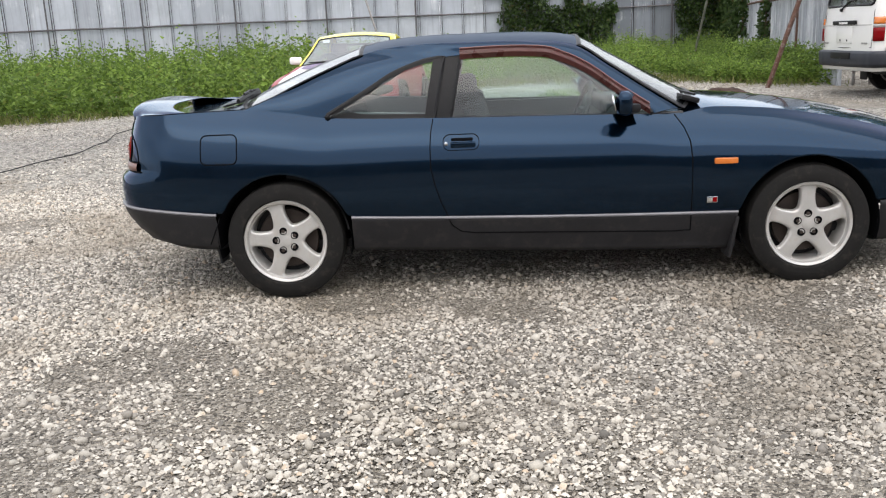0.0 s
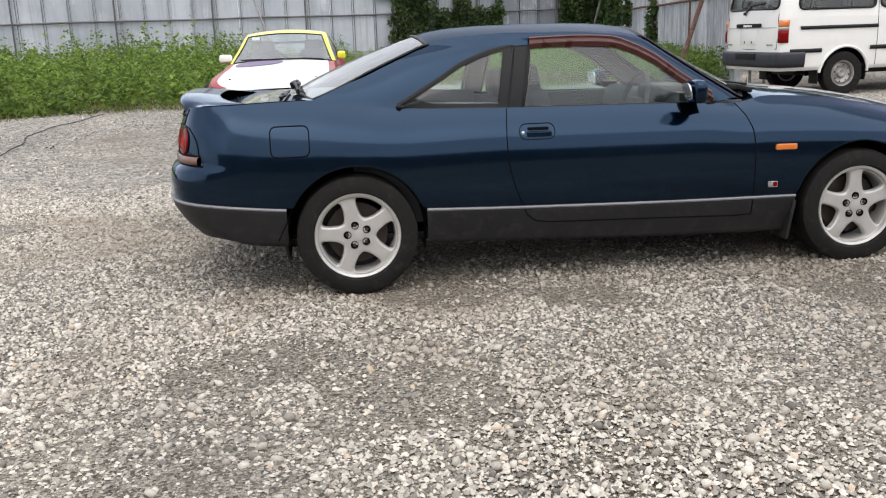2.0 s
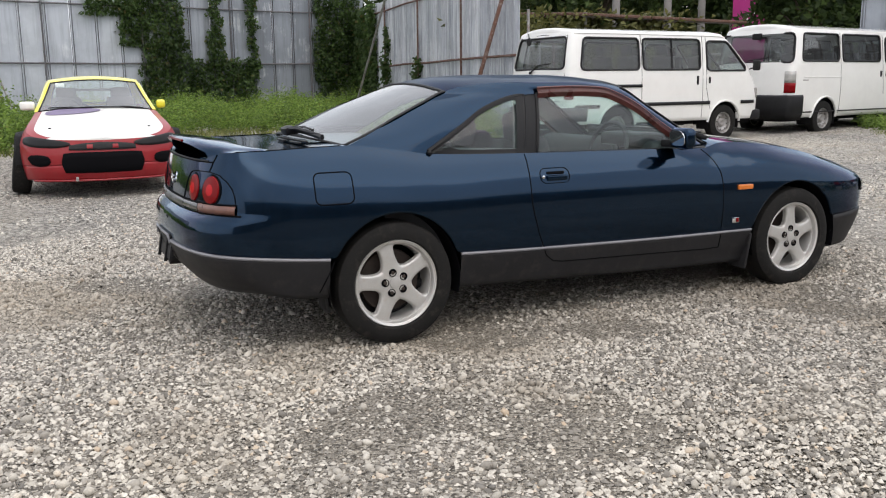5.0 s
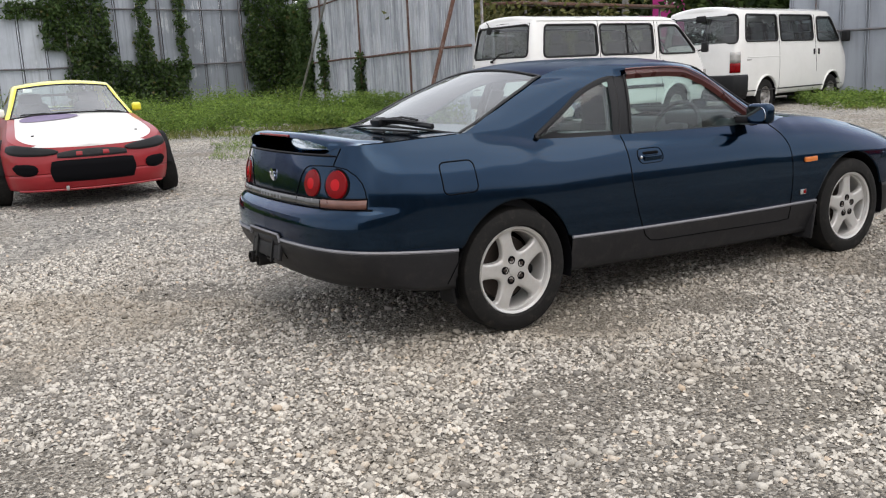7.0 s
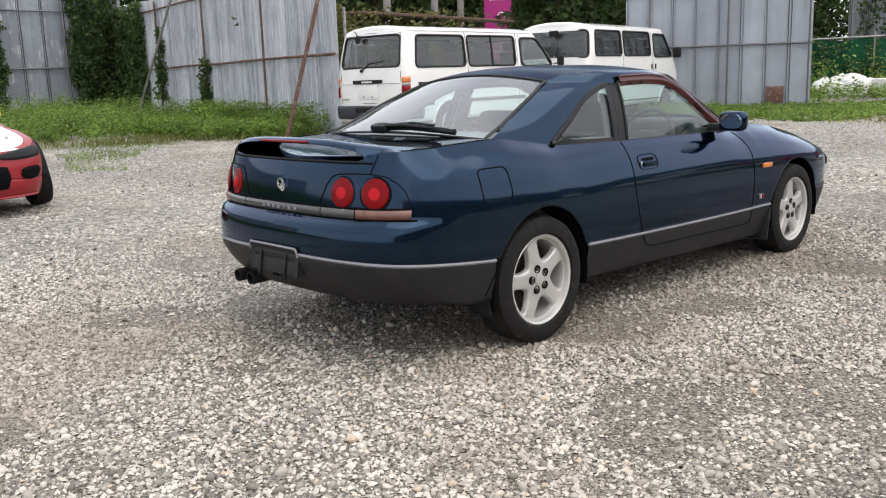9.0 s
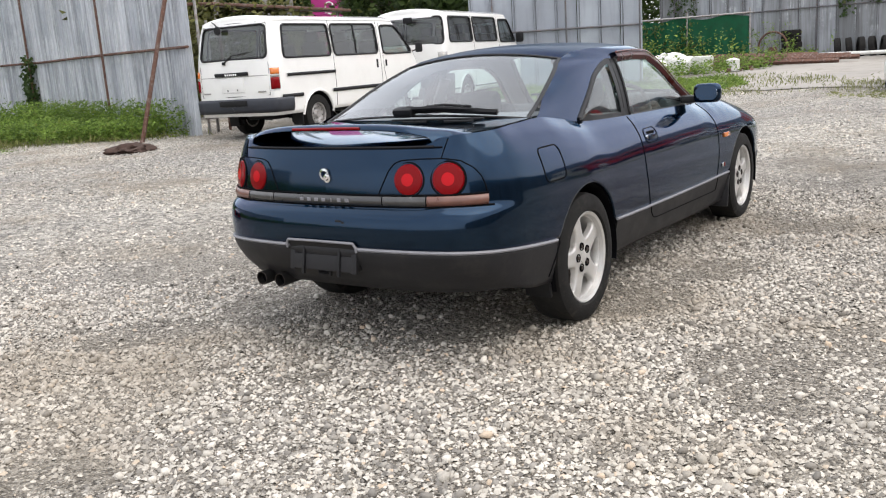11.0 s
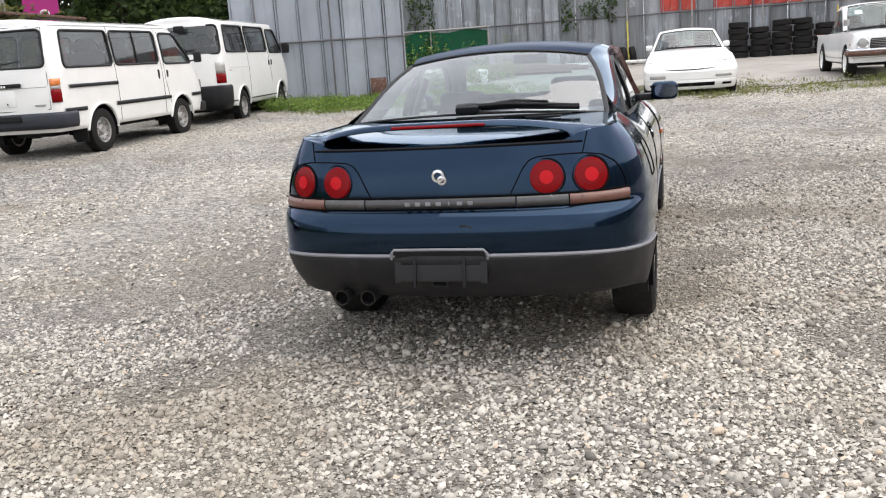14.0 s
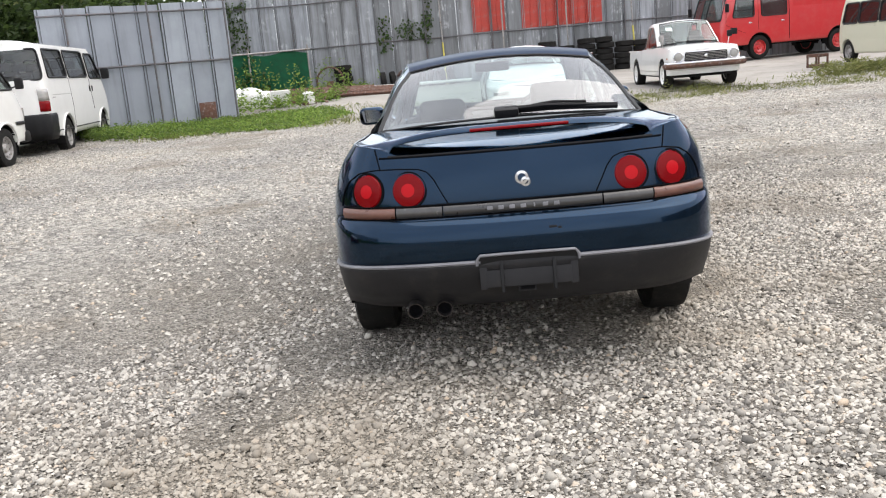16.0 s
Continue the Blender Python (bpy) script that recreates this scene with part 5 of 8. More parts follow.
seam_on(VA, van_a, [(0.10, 1.935), (1.5, 1.94), (3.5, 1.93), (3.9, 1.9)], 0.004, 0.012, WHITE, "rain_gutter")
seam_on(VA, van_a, [(2.38, 1.34), (2.38, 1.85)], 0.0, 0.014, BLACK, "window_divider")
for s in (1, -1):
    for x, h in ((3.0, 0.16), (3.3, 0.12)):
        p = VA.flank([x], [1.13])[0]
        part("door_handle", box(0.045, 0.03, h, (p[0], s * p[1], p[2]), 0.01), BLACK, van_a)
    for z0, z1, mt, nm in ((0.83, 1.02, RED_LENS, "tail_lens"), (1.025, 1.065, CLEAR, "reversing_lens"), (1.07, 1.17, AMBER, "turn_lens")):
        sA, sB = VA.s_y(0.80), VA.s_x(0.15)
        S, Z = np.meshgrid(np.linspace(sA, sB, 8), np.linspace(z0, z1, 4), indexing="ij")
        P = VA.at(S, Z, 0.018)
        P = np.concatenate([VA.at(S[:, :1], Z[:, :1]), P, VA.at(S[:, -1:], Z[:, -1:])], 1)
        P = np.concatenate([P[:1] * 0 + VA.at(np.full((1, P.shape[1]), sA), P[:1, :, 2]), P, P[-1:] * 0 + VA.at(np.full((1, P.shape[1]), sB), P[-1:, :, 2])])
        sheet(P * (1, s, 1) if s > 0 else both(P), nm, mt, van_a)
    mp = VA.flank([4.38], [1.36])[0]
    mir = part("door_mirror", box(0.09, 0.14, 0.2, (4.50, s * (mp[1] - 0.13), 1.40), 0.035, seg=3), BLACK, van_a)
    part("mirror_arm", tube([(4.45, s * mp[1], 1.33), (4.50, s * (mp[1] - 0.1), 1.36)], 0.015, 6), BLACK, mir)
# rear bumper, tailgate
BUMPER = varied("slate_bumper", (0.018, 0.021, 0.03), 0.3, 5.0, 0.5, 0, 0, 0.1)
bs = np.concatenate([np.linspace(0, VA.s_x(0.42), 40)])
prof = ((0.47, 0.0), (0.455, 0.040), (0.52, 0.058), (0.65, 0.058), (0.685, 0.045), (0.69, 0.0))
BP = np.stack([VA.at(bs, z + 0 * bs, o) for z, o in prof], 1)
sheet(BP, "rear_bumper", BUMPER, van_a, "dark grey rear bumper")
sheet(both(BP), "rear_bumper", BUMPER, van_a)
part("bumper_step", box(0.05, 0.62, 0.10, (-0.048, 0.0, 0.62), 0.02), BLACK, van_a)
tg = [VA.tail_at([y], [z], 0.003)[0] for y, z in ((-0.76, 0.74), (-0.77, 1.2), (-0.775, 1.9), (0, 1.93), (0.775, 1.9), (0.77, 1.2), (0.76, 0.74), (0, 0.73))]
gap_line(tg + tg[:1], van_a, 0.005)
part("tailgate_crease", tube([VA.tail_at([y], [1.06], 0.002)[0] for y in np.linspace(-0.74, 0.74, 12)], 0.006, 5), CLEAR, van_a)
part("tailgate_handle", box(0.035, 0.74, 0.062, (-0.012, 0.02, 1.10), 0.015), BLACK, van_a)
for i in range(6):
    part("letter_bar", box(0.006, 0.03, 0.03, (-0.032, 0.13 - i * 0.045, 1.095), 0.002), SIGNWHITE, van_a)
part("plate_panel", box(0.016, 0.5, 0.24, (-0.002, 0.02, 0.92), 0.02), WHITE, van_a)
for y in (-0.09, 0.13):
    part("plate_screw", box(0.01, 0.018, 0.03, (-0.014, y, 0.84), 0.004), BLACK, van_a)
part("badge_bar", box(0.006, 0.17, 0.025, (-0.006, -0.62, 0.80), 0.003), STEEL, van_a)
part("badge_bar", box(0.006, 0.17, 0.025, (-0.006, 0.62, 0.80), 0.003), STEEL, van_a)
wr = part("rear_wiper", tube([(0.0, 0.16, 1.30), (0.03, 0.0, 1.41), (0.035, -0.36, 1.44)], 0.012, 6), BLACK, van_a)
part("wiper_foot", box(0.03, 0.06, 0.05, (-0.005, 0.17, 1.29), 0.012), BLACK, wr)
part("under_mirror", lathe([(-0.02, 0.001), (-0.015, 0.06), (0.0, 0.075), (0.01, 0.07)], 16, axis="x", at=(0.03, 0.26, 1.83)), BLACK, van_a)
part("mirror_stay", tube([(0.17, 0.5, 1.99), (0.08, 0.34, 1.93), (0.04, 0.27, 1.86)], 0.01, 5), BLACK, van_a)
for s in (1, -1):
    part("mudflap", box(0.02, 0.22, 0.26, (0.70, -s * 0.74, 0.32), 0.006), BLACK, van_a)
    part("front_bumper_end", box(0.28, 0.12, 0.2, (4.58, -s * 0.80, 0.47), 0.05), SKIRT, van_a)
    part("front_turn_lens", box(0.10, 0.05, 0.2, (4.55, -s * 0.83, 0.88), 0.02), CLEAR, van_a)

# newer white van
van_b = holder("van", pose(11.94, 8.87, 0.15, 0, 0, 9.2) @ Matrix.Scale(1.074, 4), "white smooth-sided van with tinted windows, parked", "van", "white vans")
VB = Wagon(4.84, 0.86, tail=[(0.3, 0.02), (0.6, 0.0), (1.2, 0.02), (1.95, 0.14), (2.1, 0.18)], nose=[(0.3, 0.06), (0.7, 0.0), (1.0, 0.06), (1.25, 0.18), (1.6, 0.44), (1.92, 0.74), (2.0, 0.82)],
           ratio=[(0.3, 0.94), (0.5, 0.985), (0.9, 1.0), (1.25, 0.985), (1.5, 0.955), (1.95, 0.885), (2.05, 0.85)], arches=(1.17, 3.93), ra=0.40, za=0.33, low=0.36, top=1.99, crown=0.10, corner=0.15)
wb = [(0.0, VB.s_x(0.10), 1.38, 1.90, "rear_window", 0.1), (VB.s_x(0.37), VB.s_x(1.59), 1.41, 1.90, "side_window", 0.07), (VB.s_x(1.73), VB.s_x(3.06), 1.41, 1.90, "side_window", 0.07), (VB.s_x(3.26), VB.s_x(4.50), 1.38, 1.87, "cab_window", 0.09),
      (VB.len - 0.72, VB.len, 1.32, 1.86, "windscreen", 0.05)]
VB.build(van_b, WHITE, wb, DARKGLASS, 1.25)
van_common(van_b, VB, (1.8, 2.6, 3.55), (1.17, 3.93), 0.33, 0.19, 0.86, 0.36)
seam_on(VB, van_b, [(1.66, 1.94), (1.66, 1.2), (1.66, 0.42)], 0, 0.004)
seam_on(VB, van_b, [(3.17, 1.92), (3.17, 1.2), (3.22, 0.75)], 0, 0.005)
seam_on(VB, van_b, [(0.45, 1.10), (1.70, 1.10)], 0.0, 0.008, WHITE, "door_rail")
seam_on(VB, van_b, [(0.3, 0.46), (4.4, 0.46)], 0.004, 0.012, SKIRT, "sill_line")
for s in (1, -1):
    for x in (3.10, 3.30):
        p = VB.flank([x], [1.16])[0]
        part("door_handle", box(0.06, 0.03, 0.12, (p[0], s * p[1], p[2]), 0.014), BLACK, van_b)
    for z0, z1, mt, nm in ((0.82, 1.00, RED_LENS, "tail_lens"), (1.005, 1.21, CLEAR, "turn_lens")):
        sA, sB = VB.s_y(0.72), VB.s_x(0.17)
        S, Z = np.meshgrid(np.linspace(sA, sB, 8), np.linspace(z0, z1, 4), indexing="ij")
        P = VB.at(S, Z, 0.014)
        P = np.concatenate([VB.at(S[:, :1], Z[:, :1]), P, VB.at(S[:, -1:], Z[:, -1:])], 1)
        sheet(P * (1, s, 1) if s > 0 else both(P), nm, mt, van_b)
    mp = VB.flank([4.36], [1.42])[0]
    part("door_mirror", box(0.12, 0.17, 0.24, (4.40, s * (mp[1] - 0.11), 1.47), 0.045, seg=3), BLACK, van_b)
    q = VB.flank([0.42], [1.05])[0]
    part("badge_bar", box(0.16, 0.006, 0.02, (0.5, s * (q[1] - 0.002), 1.05), 0.002), STEEL, van_b)
bs = np.linspace(0, VB.s_x(0.40), 40)
BP = np.stack([VB.at(bs, z + 0 * bs, o) for z, o in ((0.34, 0.0), (0.32, 0.03), (0.45, 0.045), (0.74, 0.04), (0.78, 0.02), (0.78, 0.0))], 1)
sheet(BP, "rear_bumper", BLACK, van_b, "black plastic rear bumper")
sheet(both(BP), "rear_bumper", BLACK, van_b)
part("under_mirror", box(0.05, 0.2, 0.12, (0.02, -0.1, 1.86), 0.03), BLACK, van_b)
part("wiper", tube([(0.03, 0.1, 1.42), (0.06, -0.35, 1.47)], 0.012, 6), BLACK, van_b)
for s in (1, -1):
    part("front_bumper_end", box(0.34, 0.14, 0.26, (4.65, -s * 0.74, 0.48), 0.06), BLACK, van_b)

# ---- the other parked vehicles ----


def small_car(ob, S, side_paint, top_paint, roof_paint, glass_t, hood_line, boot_line, inside=True, rim_mat=None, track=0.7, radius=0.31, lower_paint=None, style="five", wing_paint=None):
    """The common skin of a small car from its Shell: sides, skirts, pillars, roof, glass, bonnet, boot, wheels."""
    up_ = S.upper(24)
    sheet(up_, "body_side", side_paint, ob)
    sheet(both(up_), "body_side", side_paint, ob)
    spans = [(None, S.arches[0] - S.ra + 0.012), (S.arches[0] + S.ra - 0.012, S.arches[1] - S.ra + 0.012), (S.arches[1] + S.ra - 0.012, None)]
    for (xa, xb), nm in zip(spans, ("rear_skirt", "side_skirt", "front_skirt")):
        lo_ = S.lower(xa, xb, 8, 0.0)
        sheet(lo_, nm, lower_paint or side_paint, ob)
        sheet(both(lo_), nm, lower_paint or side_paint, ob)
    t_, w_ = np.linspace(0, 1, 40), np.linspace(0, 1, 5)
    st = curve3(S.over, t_)[:, None] * (1 - w_)[None, :, None] + curve3(S.sill, t_)[:, None] * w_[None, :, None]
    st[..., 1] += np.sin(np.pi * w_) * 0.012
    st[..., 1] *= -1
    sheet(st, "cabin_pillar", roof_paint, ob)
    sheet(both(st), "cabin_pillar", roof_paint, ob)
    cr, bw = pch([0, 0.33, 0.55, 0.75, 1], [0.03, 0.045, 0.05, 0.042, 0.05]), pch([0, 0.33, 0.5, 0.76, 1], [-0.08, -0.02, 0.0, 0.03, 0.12])
    sheet(S.across(*glass_t, cr, bw, 16, 20), "roof", roof_paint, ob)
    for t0, t1, nm in ((0.0, glass_t[0], "rear_window"), (glass_t[1], 1.0, "windscreen")):
        G = S.across(t0, t1, cr, bw, 12, 33)
        for a0, b0 in ((0, 1), (31, 32)):
            sheet(G[:, a0:b0 + 1], "screen_pillar", roof_paint, ob)
        G = G[:, 1:32] - (0, 0, 0.003)
        pane = sheet(G, nm, LIGHTGLASS if nm == "windscreen" and wing_paint else GLASS, ob)
        pane.visible_shadow = False
        line = np.concatenate([G[:, 0], G[-1, 1:], G[::-1, -1][1:], G[0, ::-1][1:-1]])
        part("window_seal", tube(line + (0, 0, 0.002), 0.009, 5, loop=True), BLACK, pane)
    x_ = np.linspace(curve3(S.sill, np.array([0.02]))[0, 0], curve3(S.sill, np.array([0.985]))[0, 0], 30)
    hi_ = curve3(S.sill, np.linspace(0, 1, 60))
    lo_p = S.flank(x_, S.belt(x_))
    P = np.zeros((30, 6, 3))
    for j, v in enumerate(np.linspace(0, 1, 6)):
        P[:, j, 0] = x_
        P[:, j, 1] = lo_p[:, 1] * (1 - v) - np.interp(x_, hi_[:, 0], hi_[:, 1]) * v + 0.008
        P[:, j, 2] = lo_p[:, 2] * (1 - v) + np.interp(x_, hi_[:, 0], hi_[:, 2]) * v
    for Q in (P, both(P)):
        pane = sheet(Q, "side_window", GLASS, ob)
        pane.visible_shadow = False
    mid_x = 0.5 * (x_[0] + x_[-1])
    k_ = np.linspace(0, 1, 10)
    hs = np.linspace(float(S.s_side(curve3(S.over, np.array([1.0]))[0, 0] - 0.08)), S.len, 60)
    for arr, line_, mt, nm, bowx in ((hs, hood_line, top_paint, "bonnet", 0.10), (np.linspace(0, float(S.s_side(curve3(S.over, np.array([0.0]))[0, 0] + 0.03)), 50), boot_line, roof_paint, "boot_lid", -0.08)):
        e = S.at(arr, S.belt(S.fx(arr)))
        B = e[:, None] * np.ones((1, 10, 1))
        B[..., 1] = e[:, 1:2] * (1 - k_)
        near = smooth(0.45, 0.0, np.abs(e[:, 0:1] - (e[0, 0] if nm == "bonnet" else e[-1, 0])))
        B[..., 0] = e[:, 0:1] + bowx * near * (1 - (1 - k_) ** 2)
        B[..., 2] = e[:, 2:3] + (line_(B[..., 0]) - e[:, 2:3]) * (1 - (1 - k_) ** 2.3)
        if wing_paint and nm == "bonnet":
            far = int(np.searchsorted(e[:, 0], 3.2))
            for Q in (B[:far + 1, :2], both(B[:far + 1, :2])):
                sheet(Q, "wing_top", wing_paint, ob)
            for Q in (B[:far + 1, 1:], both(B[:far + 1, 1:]), B[far:], both(B[far:])):
                sheet(Q, nm, mt, ob)
            continue
        sheet(B, nm, mt, ob)
        sheet(both(B), nm, mt, ob)
    for x in S.arches:
        for s in (1, -1):
            make_wheel("wheel", ob, (x, -s * track, radius), -s, radius, radius * 0.68, 0.2, style, rim_mat)
            part("wheel_well", box(0.7, 0.03, 0.42, (x, -s * (track - 0.16), 0.46), 0.01), GAP, ob)
    part("floor_pan", box(S.x1 - S.x0 - 0.5, 1.2, 0.05, ((S.x1 + S.x0) / 2, 0, 0.24), 0.02), BLACK, ob)
    if inside:
        a_, b_ = curve3(S.over, np.array([0.0, 1.0]))
        for y in (-0.34, 0.34):
            st_ = part("front_seat", box(0.16, 0.46, 0.56, (mid_x, y, 0.78), 0.06, (0, -14, 0), 3, taper=0.8), SEAT, ob)
            part("headrest", box(0.1, 0.25, 0.18, (mid_x - 0.1, y, 1.09), 0.04), SEAT, st_)
        part("dashboard", box(0.4, 1.2, 0.2, (b_[0] - 0.12, 0, b_[2] - 0.10), 0.06), BLACK, ob)
        part("parcel_shelf", box(0.4, 1.0, 0.03, (a_[0] + 0.22, 0, a_[2] - 0.03), 0.01), SEAT, ob)
        ring_ = [(b_[0] - 0.48 + 0.05 * math.sin(t), -0.34 + 0.18 * math.cos(t), b_[2] - 0.02 + 0.17 * math.sin(t)) for t in np.linspace(0, 2 * math.pi, 25)[:-1]]
        part("steering_wheel", tube(ring_, 0.014, 6, loop=True), BLACK, ob)


def patch(S, ob, y0, y1, z0, z1, mat, name, out=0.012, rows=6, cols=16, top_bend=0.0, label=""):
    """A raised or recessed piece on a car's nose between given widths and heights."""
    y = np.linspace(y0, y1, cols)
    P = np.stack([S.front(y, z0 + (z1 - z0) * v + top_bend * (np.abs(y) - abs(y0)), out * (0 if v in (0, 1) else 1)) for v in [0, 0] + list(np.linspace(0, 1, rows)) + [1, 1]], 1)
    return sheet(P, name, mat, ob, label)


def shape_on(S, ob, ys, lows, highs, mat, name, out=0.012, label="", n=24):
    """A smooth raised piece on the nose whose lower and upper edges follow the given heights."""
    k = np.linspace(ys[0], ys[-1], n)
    order = np.argsort(ys)
    y_, l_, h_ = np.array(ys)[order], np.array(lows)[order], np.array(highs)[order]
    lo_, hi_ = pch(y_, l_)(k), pch(y_, h_)(k)
    P = np.stack([S.front(k, lo_ + (hi_ - lo_) * v, o) for v, o in ((0, 0.0), (0.04, out), (0.35, out * 1.15), (0.7, out * 1.15), (0.96, out), (1, 0.0))], 1)
    return sheet(P, name, mat, ob, label)


# red, white and yellow coupe
show_car = holder("show_car", pose(-0.626, 8.785, 0.115, 0, 0, -93.3), "low race-style coupe with red nose, white bonnet, yellow cabin", "car")
SC = Shell(plan=[(-0.95, 0), (-0.92, 0.45), (-0.85, 0.66), (-0.65, 0.79), (-0.3, 0.83), (0, 0.84), (0.8, 0.82), (1.7, 0.82), (2.2, 0.85), (2.55, 0.86), (2.9, 0.835), (3.1, 0.76), (3.25, 0.60), (3.35, 0.34), (3.4, 0)],
           belt_z=[(-0.95, 0.90), (-0.5, 0.94), (0, 0.93), (0.6, 0.90), (1.55, 0.885), (1.8, 0.89), (2.2, 0.83), (2.6, 0.78), (3.0, 0.70), (3.25, 0.64), (3.4, 0.62)],
           belt_r=[(-0.95, 0.85), (0, 0.83), (1.5, 0.85), (1.8, 0.84), (2.5, 0.86), (3.1, 0.94), (3.4, 0.96)],
           trim_z=[(-0.95, 0.42), (0.4, 0.34), (2.1, 0.32), (3.0, 0.34), (3.4, 0.36)], low_z=[(-0.95, 0.26), (0.4, 0.2), (2.1, 0.19), (3.4, 0.19)],
           tail=[(0.2, 0.1), (0.5, 0.0), (1.0, 0.1)], arches=(0.0, 2.53), arch_r=0.345, arch_z=0.32,
           over=rails([(-0.35, 0.60, 0.94), (0.0, 0.55, 1.10), (0.3, 0.50, 1.24), (0.5, 0.52, 1.275), (0.8, 0.54, 1.285), (1.0, 0.54, 1.28), (1.15, 0.535, 1.26), (1.4, 0.60, 1.10), (1.75, 0.70, 0.895)]),
           sill=rails([(-0.1, 0.67, 0.935), (0.15, 0.62, 1.09), (0.35, 0.575, 1.19), (0.55, 0.575, 1.215), (0.8, 0.58, 1.22), (0.98, 0.585, 1.21), (1.15, 0.60, 1.17), (1.4, 0.65, 1.03), (1.65, 0.70, 0.90)]),
           nose=[(0.19, 0.04), (0.3, 0.0), (0.45, 0.0), (0.6, 0.03), (0.75, 0.1)], crease=0.5)
small_car(show_car, SC, RED, material("pad_white", (0.63, 0.62, 0.60), 0.5), YELLOW, (0.30, 0.785), pch([1.7, 2.2, 2.8, 3.2, 3.42], [0.935, 0.895, 0.80, 0.70, 0.63]), pch([-0.96, -0.4], [0.91, 0.95]), track=0.80, radius=0.305, rim_mat=BLACK, wing_paint=RED)
shape_on(SC, show_car, [-0.42, -0.40, -0.2, 0, 0.2, 0.40, 0.42], [0.36, 0.275, 0.27, 0.27, 0.27, 0.275, 0.36], [0.40, 0.485, 0.495, 0.495, 0.495, 0.485, 0.40], GAP, "intake", 0.014, "black open bumper intake", 40)
shape_on(SC, show_car, [-0.34, -0.2, 0, 0.2, 0.34], [0.52, 0.515, 0.515, 0.515, 0.52], [0.57, 0.59, 0.60, 0.59, 0.57], SKIRT, "grille_panel", 0.010, n=40)
for s in (1, -1):
    patch(SC, show_car, s * 0.10, s * 0.16, 0.525, 0.585, RED, "red_stripe", 0.016, cols=4)
    hy = [0.33, 0.38, 0.50, 0.65, 0.76, 0.815]
    shape_on(SC, show_car, [s * v for v in hy], [0.575, 0.555, 0.545, 0.55, 0.565, 0.60], [0.59, 0.61, 0.63, 0.65, 0.665, 0.655], BLACK, "headlamp_cover", 0.012, "black blanked headlamp cover")
    fy = [0.53, 0.56, 0.65, 0.72, 0.75]
    shape_on(SC, show_car, [s * v for v in fy], [0.40, 0.36, 0.345, 0.365, 0.42], [0.42, 0.455, 0.47, 0.47, 0.44], GAP, "fog_opening", 0.012)
    mp = SC.flank([1.62], [0.93])[0]
    mir = part("door_mirror", box(0.08, 0.17 if s > 0 else 0.11, 0.105, (1.58, s * (mp[1] - 0.09), 0.965), 0.04, seg=3), SIGNWHITE if s > 0 else YELLOW, show_car)
    arcf = [(2.53 + 0.36 * math.cos(t), 0, 0.32 + 0.36 * math.sin(t)) for t in np.linspace(0.05, math.pi - 0.05, 20)]
    fl_ = np.array([[(p[0], s * -0.80, p[2] + 0.03), (p[0], s * -0.885, p[2] + 0.01), (p[0], s * -0.90, p[2] - 0.03)] for p in arcf])
    sheet(fl_, "wheel_flare", SKIRT, show_car, "black bolt-on wheel flare", thick=0.01)
    part("bonnet_pin", lathe([(0.0, 0.016), (0.012, 0.016), (0.014, 0.006)], 10, axis="z", at=(2.95, s * 0.52, 0.735)), BLACK, show_car)
    part("front_wiper", tube([(1.86, s * 0.3 + 0.25, 0.925), (1.82, s * 0.3, 0.945), (1.80, s * 0.3 - 0.25, 0.94)], 0.009, 5), BLACK, show_car)
part("front_lip", tube(SC.front(np.linspace(-0.74, 0.74, 30), 0.19 + np.zeros(30), 0.012), 0.012, 6), RED, show_car)
part("tow_hook", box(0.05, 0.03, 0.05, (3.38, -0.28, 0.21), 0.01), STEEL, show_car)
hood_mid_sc = pch([1.7, 2.2, 2.8, 3.2, 3.42], [0.935, 0.895, 0.80, 0.70, 0.63])
rad = np.linspace(0.02, 1, 8)
D = np.array([[(2.07 + 0.27 * r * math.cos(t), -0.27 + 0.31 * r * math.sin(t), 0) for r in rad] for t in np.linspace(0, 2 * math.pi, 41)])
ez_ = SC.belt(D[..., 0])
ey_ = 0.70
D[..., 2] = ez_ + (hood_mid_sc(D[..., 0]) - ez_) * (1 - np.clip(np.abs(D[..., 1]) / ey_, 0, 1) ** 2.3) + 0.008
sheet(D, "bonnet_disc", PURPLE, show_car, "faded purple round print on the bonnet")
part("screen_sticker", box(0.004, 0.10, 0.05, (1.26, -0.40, 1.215), 0.0, (0, -38, 0)), SIGNWHITE, show_car)
part("roll_bar", tube([(0.2, -0.5, 0.5), (0.3, -0.45, 1.15), (0.3, 0.45, 1.15), (0.2, 0.5, 0.5)], 0.02, 8), BLACK, show_car)
part("roll_bar_brace", tube([(0.3, -0.45, 1.15), (0.2, 0.45, 0.6)], 0.018, 8), BLACK, show_car)

for wheel_hub in [c for c in show_car.children if c.name.startswith("wheel") and c.matrix_basis.translation.x > 2]:
    at = wheel_hub.matrix_basis.translation.copy()
    tilt = 9 if at.y > 0 else -9
    wheel_hub.matrix_basis = pose(at.x, at.y * 1.05, at.z, tilt, 0, 0)

